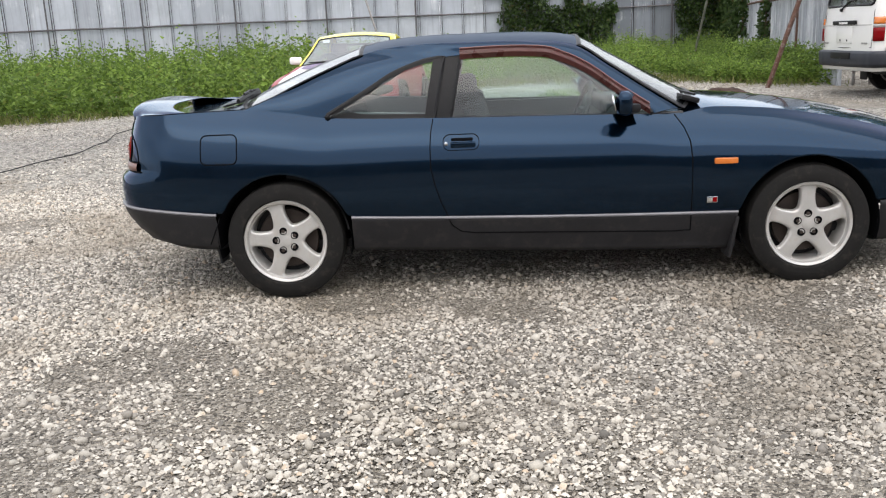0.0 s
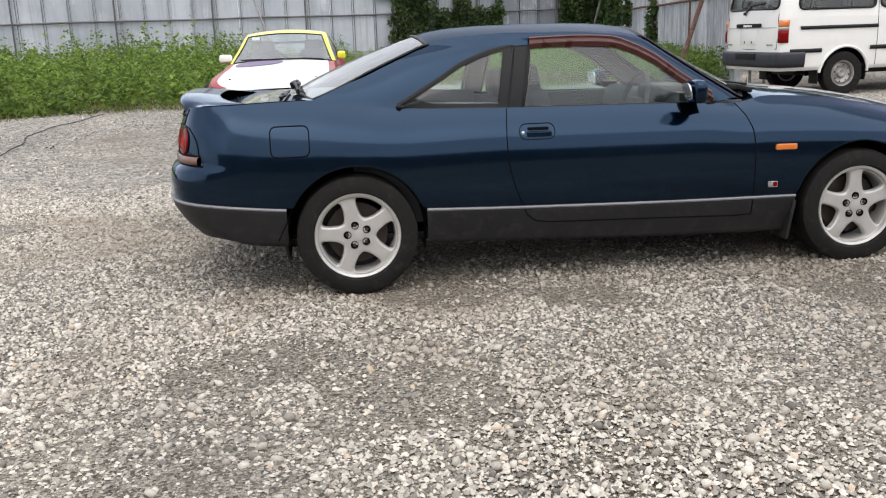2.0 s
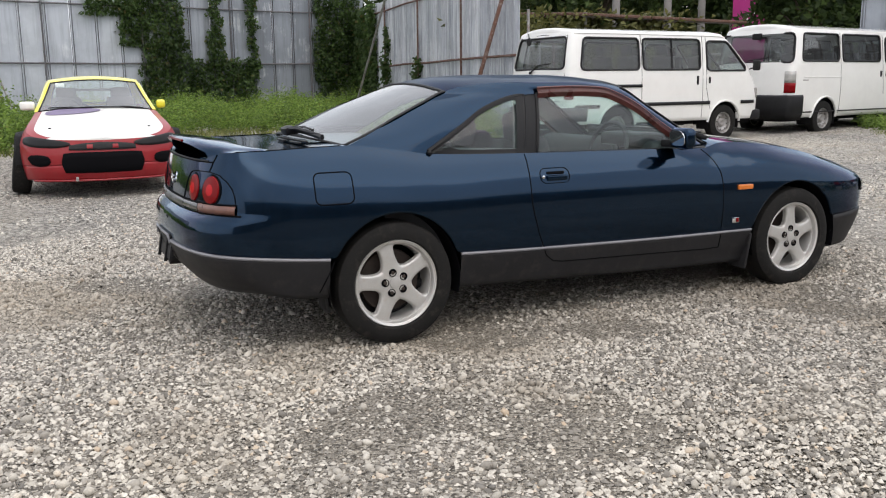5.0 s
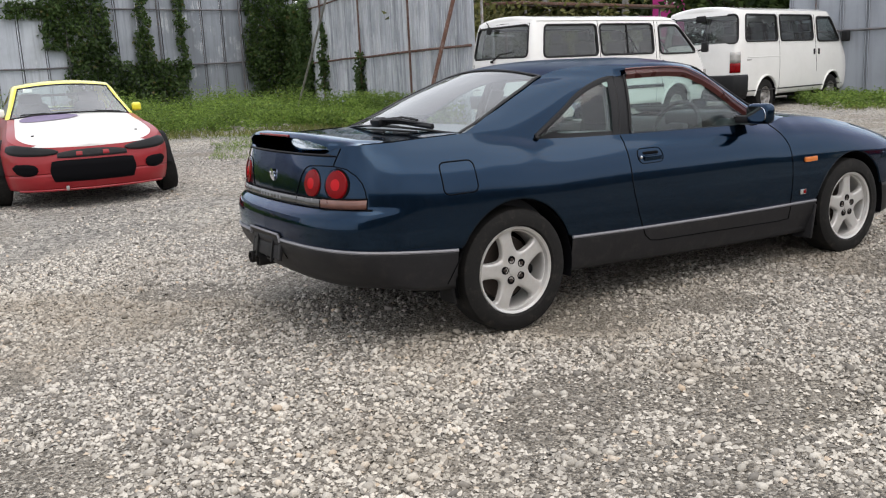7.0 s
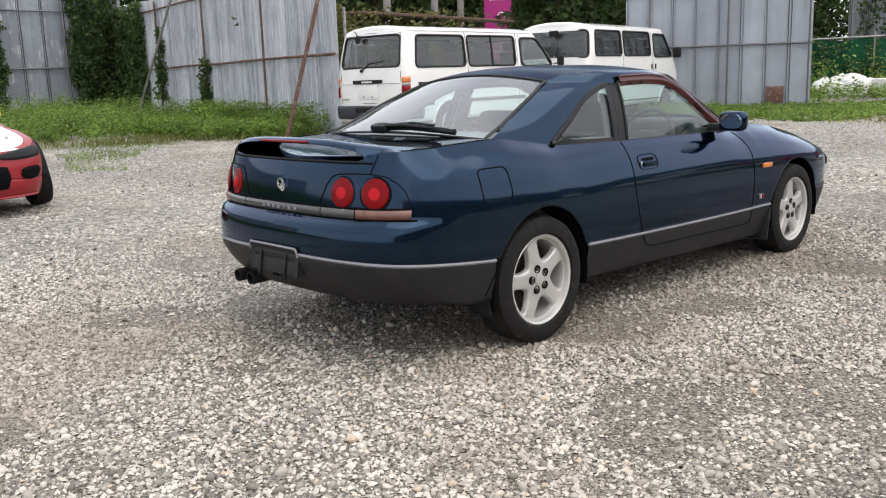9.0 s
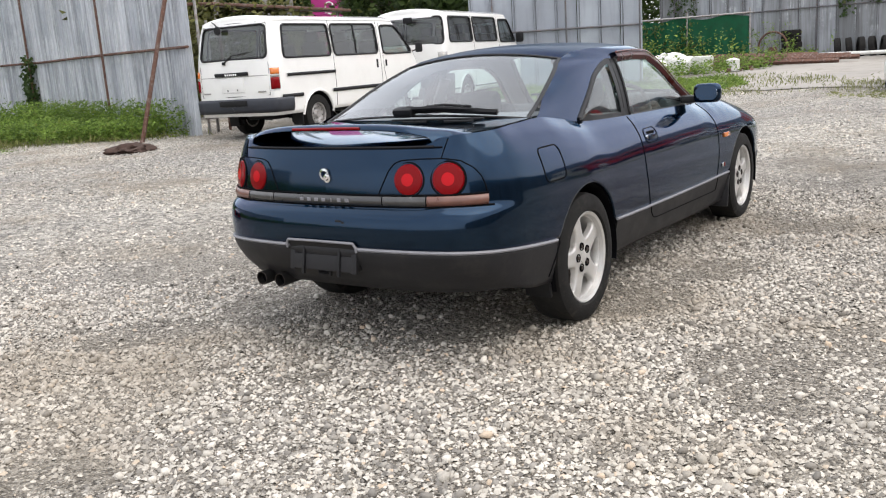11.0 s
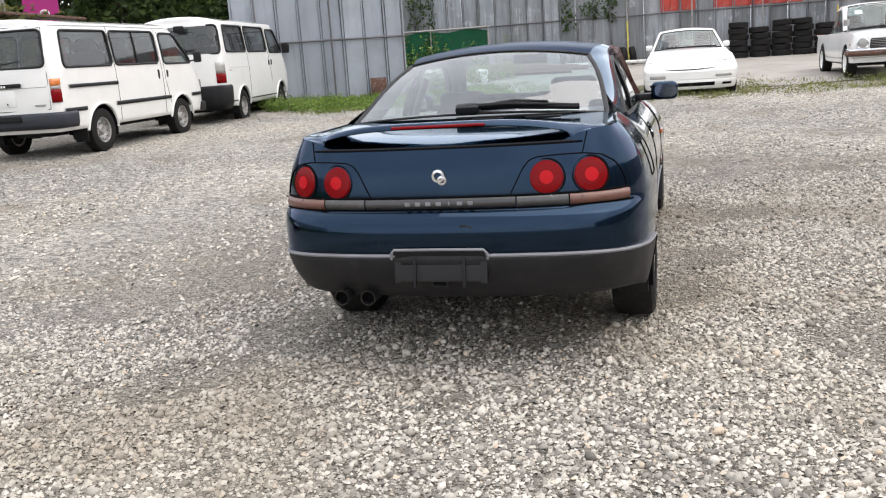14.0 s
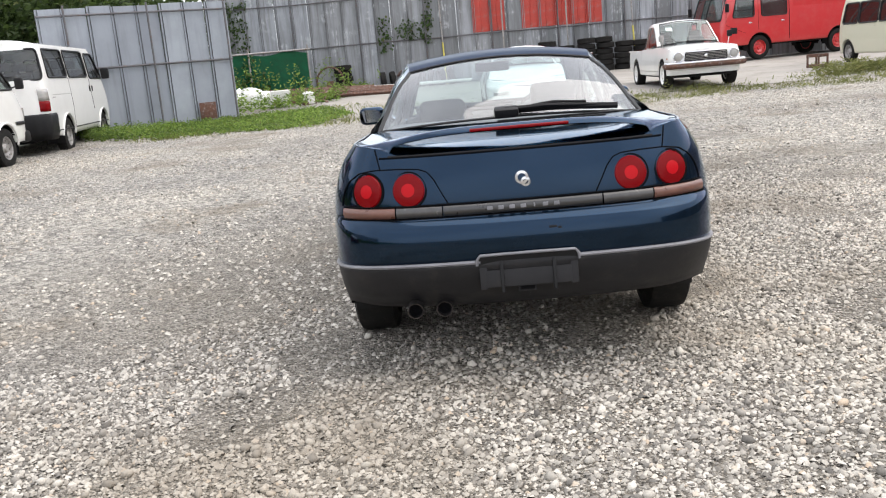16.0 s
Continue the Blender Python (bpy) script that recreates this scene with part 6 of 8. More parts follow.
# white sports coupe
sports = holder("sports_car", pose(16.55, -1.13, 0.19, 0, 0, 181.0), "white low sports coupe with closed pop-up headlamps", "car")
SW = Shell(plan=[(-0.9, 0), (-0.86, 0.5), (-0.75, 0.75), (-0.4, 0.88), (0, 0.91), (0.8, 0.88), (1.6, 0.88), (2.2, 0.90), (2.5, 0.91), (2.75, 0.89), (2.92, 0.83), (3.03, 0.66), (3.1, 0.35), (3.13, 0)],
           belt_z=[(-0.9, 0.88), (0, 0.9), (1.4, 0.86), (1.7, 0.86), (2.2, 0.80), (2.6, 0.74), (2.9, 0.64), (3.13, 0.54)],
           belt_r=[(-0.9, 0.85), (0, 0.8), (1.5, 0.83), (2.2, 0.84), (2.8, 0.92), (3.13, 0.97)],
           trim_z=[(-0.9, 0.38), (0.5, 0.3), (2.1, 0.28), (3.13, 0.3)], low_z=[(-0.9, 0.25), (0.5, 0.18), (2.1, 0.17), (3.13, 0.12)],
           tail=[(0.2, 0.1), (0.5, 0), (1, 0.1)], arches=(0.0, 2.42), arch_r=0.34, arch_z=0.31,
           over=rails([(-0.3, 0.62, 0.90), (0.0, 0.58, 1.05), (0.3, 0.54, 1.2), (0.5, 0.54, 1.24), (0.7, 0.55, 1.25), (0.85, 0.55, 1.245), (0.95, 0.55, 1.23), (1.2, 0.63, 1.06), (1.5, 0.72, 0.865)]),
           sill=rails([(0.0, 0.68, 0.90), (0.15, 0.66, 1.0), (0.3, 0.61, 1.13), (0.5, 0.60, 1.17), (0.7, 0.60, 1.18), (0.82, 0.605, 1.17), (0.95, 0.62, 1.13), (1.2, 0.67, 1.0), (1.42, 0.72, 0.87)]),
           nose=[(0.12, 0.05), (0.25, 0.0), (0.45, 0.0), (0.6, 0.12)], crease=0.45)
small_car(sports, SW, WHITE, WHITE, WHITE, (0.3, 0.785), pch([1.4, 2.0, 2.5, 2.9, 3.15], [0.90, 0.85, 0.77, 0.66, 0.54]), pch([-0.9, -0.3], [0.89, 0.93]), track=0.78, radius=0.30)
patch(SW, sports, -0.46, 0.46, 0.18, 0.25, GAP, "lower_intake", 0.006, label="dark lower bumper intake")
shape_on(SW, sports, [-0.50, -0.25, 0, 0.25, 0.50], [0.515, 0.492, 0.485, 0.492, 0.515], [0.525, 0.512, 0.506, 0.512, 0.525], GAP, "nose_slot", 0.004)
for s in (1, -1):
    patch(SW, sports, s * 0.46, s * 0.76, 0.34, 0.40, CLEAR, "turn_lens", 0.010)
    patch(SW, sports, s * 0.60, s * 0.78, 0.19, 0.235, GAP, "side_intake", 0.006)
    gap_line([(2.93, s * 0.50, 0.634), (2.90, s * 0.66, 0.640), (2.84, s * 0.78, 0.655)], sports, 0.006)
    mp = SW.flank([1.35], [0.9])[0]
    part("door_mirror", box(0.09, 0.14, 0.11, (1.30, s * (mp[1] - 0.05), 0.93), 0.04, seg=3), WHITE, sports)
    part("front_wiper", tube([(1.62, s * 0.32 + 0.25, 0.90), (1.56, s * 0.32 - 0.2, 0.925)], 0.01, 5), BLACK, sports)

# old white pickup
pickup = holder("pickup", pose(18.5, -5.05, 0.262, 0, 0, 181) @ Matrix.Scale(1.06, 4), "old white pickup truck with round headlamps and brown bumper", "pickup")
SP = Shell(plan=[(-0.95, 0), (-0.94, 0.55), (-0.88, 0.70), (-0.7, 0.735), (0, 0.74), (0.8, 0.74), (1.7, 0.74), (2.2, 0.75), (2.6, 0.755), (3.0, 0.745), (3.1, 0.72), (3.15, 0.6), (3.18, 0.3), (3.19, 0)],
           belt_z=[(-0.95, 0.80), (0.5, 0.80), (0.6, 0.83), (1.5, 0.84), (1.9, 0.86), (2.5, 0.84), (3.0, 0.80), (3.19, 0.76)], belt_r=[(-0.95, 0.97), (0.5, 0.96), (1.5, 0.92), (2.5, 0.90), (3.19, 0.93)],
           trim_z=[(-0.95, 0.42), (1, 0.34), (3.19, 0.36)], low_z=[(-0.95, 0.34), (1, 0.26), (3.19, 0.28)], tail=[(0.3, 0.0), (1.0, 0.0)], arches=(0.0, 2.55), arch_r=0.335, arch_z=0.30,
           over=rails([(0.62, 0.60, 0.86), (0.66, 0.58, 1.05), (0.72, 0.55, 1.3), (0.85, 0.55, 1.36), (1.1, 0.555, 1.375), (1.3, 0.555, 1.37), (1.45, 0.55, 1.345), (1.7, 0.60, 1.12), (1.95, 0.65, 0.89)]),
           sill=rails([(0.72, 0.65, 0.86), (0.74, 0.64, 1.0), (0.8, 0.605, 1.24), (0.9, 0.60, 1.29), (1.1, 0.60, 1.30), (1.28, 0.60, 1.295), (1.42, 0.61, 1.25), (1.62, 0.64, 1.07), (1.85, 0.67, 0.87)]),
           nose=[(0.3, 0.02), (0.5, 0.0), (0.9, 0.0)], crease=0.5)
small_car(pickup, SP, WHITE, WHITE, WHITE, (0.3, 0.74), pch([1.8, 2.3, 2.9, 3.2], [0.90, 0.89, 0.84, 0.79]), pch([-0.96, 0.7], [0.60, 0.60]), track=0.66, radius=0.285, rim_mat=SIGNWHITE, style="steel")
patch(SP, pickup, -0.44, 0.44, 0.545, 0.725, BLACK, "grille", 0.010, label="black mesh grille with chrome surround")
for z in (0.575, 0.605, 0.635, 0.665, 0.695):
    part("grille_bar", tube(SP.front(np.linspace(-0.42, 0.42, 16), z + np.zeros(16), 0.014), 0.0035, 5), STEEL, pickup)
part("grille_frame", tube([tuple(SP.front(np.array([y]), np.array([z]), 0.012)[0]) for y, z in outline_round(0.9, 0.195, 0.03) for y, z in ((y, z + 0.632),)], 0.010, 6, loop=True), CHROME, pickup)
part("grille_emblem", lathe([(3.19, 0.035), (3.205, 0.035), (3.21, 0.02)], 14, axis="x", at=(0, 0, 0.635)), CHROME, pickup)
for s in (1, -1):
    hl = part("headlamp", lathe([(3.12, 0.085), (3.19, 0.085), (3.205, 0.08), (3.215, 0.05), (3.218, 0.005)], 28, axis="x", at=(0, s * 0.565, 0.635)), CLEAR, pickup)
    part("lamp_rim", lathe([(3.15, 0.105), (3.20, 0.105), (3.205, 0.095), (3.20, 0.085), (3.15, 0.085)], 28, axis="x", at=(0, s * 0.565, 0.635), closed=True), CHROME, hl)
    mp = SP.flank([2.35], [0.9])[0]
    mir = part("wing_mirror", box(0.05, 0.11, 0.13, (2.45, s * 0.72, 1.04), 0.03), BLACK if s > 0 else STEEL, pickup)
    part("mirror_stalk", tube([(2.45, s * 0.68, 0.82), (2.45, s * 0.71, 0.99)], 0.01, 6), CHROME, mir)
    part("front_wiper", tube([(1.98, s * 0.25 + 0.2, 0.93), (1.9, s * 0.25 - 0.25, 0.985)], 0.009, 5), BLACK, pickup)
    part("side_lens", box(0.07, 0.012, 0.03, (2.98, s * -0.748, 0.62), 0.006), AMBER, pickup)
bb = [(3.02, -0.80, 0.46), (3.16, -0.78, 0.46), (3.24, -0.6, 0.46), (3.27, 0, 0.46), (3.24, 0.6, 0.46), (3.16, 0.78, 0.46), (3.02, 0.80, 0.46)]
part("front_bumper", tube(bb, 0.055, 8), RUST, pickup, "rusty brown front bumper")
part("bumper_top", tube([(x + 0.012, y, z + 0.055) for x, y, z in bb], 0.03, 8), CHROME, pickup, "dull chrome upper bumper blade")
part("screen_sticker", box(0.004, 0.14, 0.10, (1.60, -0.34, 1.235), 0.0, (0, -42, 0)), SIGNWHITE, pickup)
part("bed_rail", tube([(-0.9, -0.70, 0.80), (0.55, -0.70, 0.80)], 0.02, 6), WHITE, pickup)
part("bed_rail", tube([(-0.9, 0.70, 0.80), (0.55, 0.70, 0.80)], 0.02, 6), WHITE, pickup)
part("cab_back", box(0.04, 1.25, 0.4, (0.60, 0, 0.66), 0.01), WHITE, pickup)

# red fire engine, seen from its flank
fire_engine = holder("fire_engine", pose(28.6, -14.1, 0.45, 0, 0, 108), "red double-cab fire engine with red wheels", "fire engine")
FE = Wagon(6.2, 0.95, tail=[(0.3, 0), (3, 0)], nose=[(0.3, 0.0), (0.9, 0.0), (1.3, 0.06), (2.2, 0.36), (2.4, 0.45)], ratio=[(0.3, 0.97), (0.8, 1.0), (1.4, 0.99), (2.3, 0.92), (2.5, 0.88)], arches=(1.42, 4.62), ra=0.48, za=0.40, low=0.50, top=2.35, crown=0.1, corner=0.1)
wf = [(FE.s_x(4.85), FE.s_x(5.75), 1.42, 2.12, "cab_window", 0.08), (FE.s_x(3.55), FE.s_x(4.55), 1.42, 2.12, "crew_window", 0.08), (FE.len - 0.85, FE.len, 1.35, 2.15, "windscreen", 0.06)]
FE.build(fire_engine, FIRE, wf, DARKGLASS, 1.25)
for x in (1.42, 4.62):
    for s in (1, -1):
        make_wheel("wheel", fire_engine, (x, -s * 0.82, 0.39), -s, 0.39, 0.24, 0.22, "steel", FIRE)
        part("wheel_well", box(1.0, 0.03, 0.5, (x, -s * 0.66, 0.62), 0.01), GAP, fire_engine)
        arc = np.array([[(x + 0.476 * math.cos(t), -s * 0.66, 0.40 + 0.476 * math.sin(t)), (x + 0.476 * math.cos(t), -s * 0.93, 0.40 + 0.476 * math.sin(t))] for t in np.linspace(-0.2, math.pi + 0.2, 22)])
        sheet(arc, "arch_liner", BLACK, fire_engine)
seam_on(FE, fire_engine, [(4.68, 2.25), (4.68, 0.95)])
seam_on(FE, fire_engine, [(3.45, 2.25), (3.45, 0.6)], 0, 0.012)
seam_on(FE, fire_engine, [(5.85, 2.1), (5.95, 1.2), (5.2, 0.9)])
for s in (1, -1):
    for x in (3.72, 5.0):
        p = FE.flank([x], [1.22])[0]
        part("door_handle", box(0.14, 0.03, 0.04, (x, s * p[1], 1.22), 0.01), CHROME, fire_engine)
    p = FE.flank([5.6], [0.95])[0]
    part("side_vent", box(0.26, 0.02, 0.2, (5.65, s * (p[1]), 1.0), 0.01), BLACK, fire_engine)
    part("door_mirror", box(0.06, 0.18, 0.28, (6.0, s * -1.1, 1.75), 0.03), BLACK, fire_engine)
    part("headlamp", box(0.05, 0.34, 0.16, (6.18, s * 0.62, 0.78), 0.02), CLEAR, fire_engine)
part("chassis_rail", box(5.4, 0.8, 0.16, (3.0, 0, 0.52), 0.03), BLACK, fire_engine)
part("front_bumper", box(0.14, 1.8, 0.22, (6.18, 0, 0.52), 0.05), FIRE, fire_engine)
part("tool_locker", box(3.1, 1.86, 0.95, (1.75, 0, 1.85), 0.03), FIRE, fire_engine)

# cream minivan
minivan = holder("minivan", pose(20.0, -10.66, 0.34, 0, 0, 184), "small cream minivan parked on the concrete", "car")
MV = Wagon(3.6, 0.75, tail=[(0.2, 0.02), (0.8, 0.0), (1.7, 0.14)], nose=[(0.2, 0.03), (0.7, 0.0), (0.95, 0.25), (1.5, 0.75), (1.75, 0.95)], ratio=[(0.2, 0.94), (0.6, 1.0), (1.0, 0.98), (1.6, 0.86), (1.75, 0.8)], arches=(0.55, 2.9), ra=0.33, za=0.28, low=0.24, top=1.68, crown=0.08, corner=0.16)
wm = [(MV.s_x(0.30), MV.s_x(1.05), 1.0, 1.5, "rear_quarter_window", 0.08), (MV.s_x(1.12), MV.s_x(2.0), 1.0, 1.5, "side_window", 0.06), (MV.s_x(2.08), MV.s_x(2.95), 1.0, 1.48, "side_window", 0.06), (0.0, MV.s_y(0.6), 1.0, 1.5, "rear_window", 0.08), (MV.len - 0.6, MV.len, 0.98, 1.5, "windscreen", 0.05)]
MV.build(minivan, CREAM, wm, TINTED, 0.92)
for x in (0.55, 2.9):
    for s in (1, -1):
        make_wheel("wheel", minivan, (x, -s * 0.64, 0.28), -s, 0.28, 0.18, 0.16, "steel", STEEL)
        part("wheel_well", box(0.7, 0.03, 0.4, (x, -s * 0.5, 0.42), 0.01), GAP, minivan)
part("floor_pan", box(3.2, 1.2, 0.05, (1.8, 0, 0.26), 0.02), BLACK, minivan)
for s in (1, -1):
    part("door_handle", box(0.12, 0.03, 0.03, (1.9, s * -0.745, 0.92), 0.01), CREAM, minivan)
    part("door_mirror", box(0.08, 0.16, 0.14, (2.75, s * -0.83, 1.08), 0.04), CREAM, minivan)

# ---- steel hoardings ----


def sheet_metal(name, dark, mid, lite, grime, grime_from, chalk_from, rust_from, mapped=9.0):
    """Galvanised sheet: a tone of its own for each panel, dark runs, chalky marks and rust streaks."""
    m = material(name, mid, 0.5, 0.15)
    info = m.node_tree.nodes.new("ShaderNodeObjectInfo")
    tint = ramp(m, info.outputs["Random"], [(0.0, dark), (0.5, mid), (1.0, lite)])
    at = world_place(m)
    mp_ = node(m, "ShaderNodeMapping")
    mp_.inputs["Scale"].default_value = (mapped, mapped, 0.45)
    link(m, at, mp_.inputs["Vector"])
    streak = noise_of(m, mp_.outputs[0], 1.0, 6.0, 0.65)
    c = blend(m, ramp(m, streak, [(grime_from - 0.2, (0.75,) * 3), (grime_from + 0.08, (0, 0, 0))]), tint, grime)
    c = blend(m, ramp(m, noise_of(m, at, 1.1, 6.0, 0.65), [(0.45, (0, 0, 0)), (0.75, (0.5,) * 3)]), c, tuple(v * 0.6 for v in mid))
    chalk = blend(m, 1.0, ramp(m, noise_of(m, at, 1.7, 5.0, 0.6), [(chalk_from - 0.14, (0, 0, 0)), (chalk_from, (1, 1, 1))]), ramp(m, noise_of(m, mp_.outputs[0], 2.2, 5.0, 0.7), [(0.45, (0, 0, 0)), (0.62, (0.8,) * 3)]), "MULTIPLY")
    c = blend(m, chalk, c, (0.66, 0.68, 0.70))
    c = blend(m, ramp(m, noise_of(m, mp_.outputs[0], 2.6, 8.0, 0.75), [(rust_from, (0, 0, 0)), (rust_from + 0.14, (0.7,) * 3)]), c, (0.17, 0.085, 0.05))
    link(m, c, bsdf(m).inputs["Base Color"])
    link(m, ramp(m, streak, [(0.2, (0.62,) * 3), (0.8, (0.4,) * 3)]), bsdf(m).inputs["Roughness"])
    return m


SHEET = sheet_metal("galvanised_sheet", (0.37, 0.395, 0.44), (0.44, 0.47, 0.525), (0.52, 0.55, 0.60), (0.24, 0.255, 0.285), 0.42, 0.70, 0.74)
STREAKED = sheet_metal("streaked_sheet", (0.34, 0.365, 0.40), (0.46, 0.485, 0.525), (0.58, 0.605, 0.64), (0.20, 0.21, 0.225), 0.48, 0.52, 0.66, 14.0)
STAINED = sheet_metal("stained_sheet", (0.17, 0.18, 0.19), (0.27, 0.28, 0.295), (0.36, 0.38, 0.41), (0.085, 0.085, 0.08), 0.50, 0.70, 0.64, 7.0)
WEATHERED = sheet_metal("weathered_sheet", (0.20, 0.22, 0.25), (0.27, 0.295, 0.33), (0.36, 0.385, 0.43), (0.13, 0.14, 0.155), 0.46, 0.66, 0.72)
CLEAN = sheet_metal("clean_sheet", (0.24, 0.262, 0.30), (0.29, 0.315, 0.355), (0.33, 0.36, 0.40), (0.20, 0.215, 0.24), 0.40, 0.95, 0.80, 5.0)
REDSHEET = varied("red_painted_sheet", (0.42, 0.045, 0.03), 0.3, 2.0, 0.6, 0, 0, 0.1, (0.30, 0.12, 0.10), "Object")


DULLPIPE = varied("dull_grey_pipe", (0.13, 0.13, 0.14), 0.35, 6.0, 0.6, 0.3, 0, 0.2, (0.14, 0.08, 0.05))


def panel_mesh(w, h, rib=0.05, mid=True, mat=SHEET, dirty=False):
    """One folded steel sheet: a raised fold along each edge and a faint one between."""
    front = [(0.0, 0.0), (0.006, -rib), (0.030, -rib), (0.036, 0.0), (0.062, 0.0), (0.068, -rib), (0.092, -rib), (0.098, 0.0)]
    if mid:
        front += [(w * 0.5, 0.0), (w * 0.5 + 0.012, -0.022), (w * 0.5 + 0.04, -0.022), (w * 0.5 + 0.052, 0.0)]
    front += [(w, 0.0)]
    back = [(u, d + 0.006) for u, d in front[::-1]]
    ring = front + back
    n = len(ring)
    verts = [(u, d, 0.0) for u, d in ring] + [(u, d, h) for u, d in ring]
    faces = [(i, (i + 1) % n, n + (i + 1) % n, n + i) for i in range(n)]
    k = len(front)
    for i in range(k - 1):
        faces.append((i, n - 1 - i, n - 2 - i, i + 1))
        faces.append((n + i, n + i + 1, 2 * n - 2 - i, 2 * n - 1 - i))
    me = bpy.data.meshes.new("sheet_panel")
    me.from_pydata(verts, [], faces)
    me.materials.append(mat)
    # dirty also paints shade onto the folds' side faces, over their grime
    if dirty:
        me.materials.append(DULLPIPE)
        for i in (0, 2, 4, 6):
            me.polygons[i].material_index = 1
    return me


def hoarding(name, label, p, q, w, base, top, mid_z, top_z, post_step, rail_mat=PIPE, seed=1, post_mat=PIPE, lean=0.0, dirty=True, sheet_mat=SHEET):
    """A fence of upright steel sheets with pipe rails and posts in front, from p to q; its face is on the right of that way."""
    p, q = np.array(p, float), np.array(q, float)
    d = q - p
    length = np.hypot(*d)
    d /= length
    nrm = np.array([d[1], -d[0]])
    ang = math.degrees(math.atan2(d[1], d[0]))
    ob = tagged(new(name), label, "fence", kind="structure")
    rng = random.Random(seed)
    n = int(math.ceil(length / w))
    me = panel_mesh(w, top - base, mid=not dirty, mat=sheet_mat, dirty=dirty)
    for i in range(n):
        at = p + d * (i * w)
        o = new("sheet_panel", me)
        o.parent = ob
        zb = float(ground_z(*at)) - 0.06
        o.matrix_basis = pose(at[0], at[1], max(base, zb) + rng.uniform(-0.02, 0.02), rng.uniform(-0.35, 0.35), rng.uniform(-0.25, 0.25), ang)
    for z, r in ((mid_z, 0.026), (top_z, 0.024)):
        pts = [(*(p + d * t + nrm * 0.08), z + 0.012 * math.sin(t * 1.3) + lean * t) for t in np.linspace(0, n * w, max(3, int(length / 1.5)))]
        part("rail", tube(pts, r, 8), rail_mat, ob)
    for i in range(int(length / post_step) + 1):
        at = p + d * min(i * post_step + 0.6, n * w) + nrm * 0.13
        part("post", tube([(at[0], at[1], float(ground_z(*at)) - 0.05), (at[0] + 0.01, at[1], top + 0.05)], 0.025, 8), post_mat, ob)
    return ob, p, d, nrm


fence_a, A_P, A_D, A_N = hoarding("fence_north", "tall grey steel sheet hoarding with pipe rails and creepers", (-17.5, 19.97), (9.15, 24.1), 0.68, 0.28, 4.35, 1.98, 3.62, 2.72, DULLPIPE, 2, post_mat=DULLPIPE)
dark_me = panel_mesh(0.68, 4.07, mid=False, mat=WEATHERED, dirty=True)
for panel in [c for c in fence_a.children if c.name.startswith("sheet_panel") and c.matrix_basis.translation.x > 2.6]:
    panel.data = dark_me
fence_b, B_P, B_D, B_N = hoarding("fence_side", "weathered steel sheet hoarding with rusty rail", (9.15, 24.05), (7.38, 10.72), 0.42, 0.15, 3.6, 1.83, 3.45, 3.4, RUST, 3, post_mat=RUST, dirty=False, sheet_mat=STREAKED)
fence_c, C_P, C_D, C_N = hoarding("fence_gate", "short grey steel sheet hoarding beside the vans", (16.3, 9.88), (18.36, 6.5), 0.56, 0.27, 3.28, 1.85, 3.1, 1.9, DULLPIPE, 4, post_mat=DULLPIPE, sheet_mat=CLEAN)
fence_d, D_P, D_D, D_N = hoarding("fence_east", "long stained steel sheet hoarding with red panels", (29.5, 9.5), (30.0, -20), 0.62, 0.42, 4.6, 2.2, 3.85, 2.5, DULLPIPE, 5, post_mat=DULLPIPE, sheet_mat=STAINED)

# unseen hoarding, added so the coupe's flank reflects something dark
hoarding("fence_south", "unseen plain steel sheet hoarding added for dark reflections", (32.0, -21.0), (-15.0, -14.5), 1.2, 0.0, 3.7, 1.9, 3.6, 9.0, DULLPIPE, 8, post_mat=DULLPIPE, sheet_mat=STAINED)
red_me = panel_mesh(0.62, 2.2, mat=REDSHEET)
for y0, k in ((-0.40, 2), (-2.25, 5)):
    for i in range(k):
        o = new("red_panel", red_me)
        o.parent = fence_d
        yy_ = y0 - i * 0.60
        o.matrix_basis = pose(29.53 + 0.017 * (9.5 - yy_) - 0.055, yy_, 2.26, 0, 0, -89.0)

YPIPE = varied("yellow_pipe", (0.60, 0.52, 0.10), 0.3, 5.0, 0.6)
for y, z0, z1, top_y in ((0.75, 0.5, 1.95, 0.82), (-6.4, 0.55, 2.0, -6.3)):
    stay = part("stay_pole", tube([(29.35, y, 0.4), (29.45, (y + top_y) / 2, 2.0)], 0.03, 8), YPIPE, None)
    tagged(stay, "yellow and grey painted pipe leaning on the hoarding", "pole")
    part("pole_top", tube([(29.45, (y + top_y) / 2, 2.0), (29.5, top_y, 3.9)], 0.029, 8), PIPE, stay)
for y in (-1.5, -3.9):
    tagged(part("stay_pole", tube([(29.4, y, 0.4), (29.45, y, 3.9)], 0.028, 8), PIPE, None), "galvanised pipe standing against the hoarding", "pole")

# leaning braces
tagged(part("brace_pole", tube([(6.6, 18.0, 0.28), (6.6, 15.2, 3.5)], 0.03, 8), PIPE, None), "galvanised pipe brace leaning on the hoarding", "pole")
tagged(part("brace_pole", tube([(6.15, 10.55, 0.18), (7.05, 10.25, 3.3)], 0.04, 8), RUST, None), "rusty pipe brace leaning by the hoarding's end", "pole")
tagged(part("brace_pole", tube([(-2.35, 22.1, 2.9), (-1.55, 21.6, 0.3)], 0.03, 8), PIPE, None), "galvanised pipe brace leaning on the hoarding", "pole")
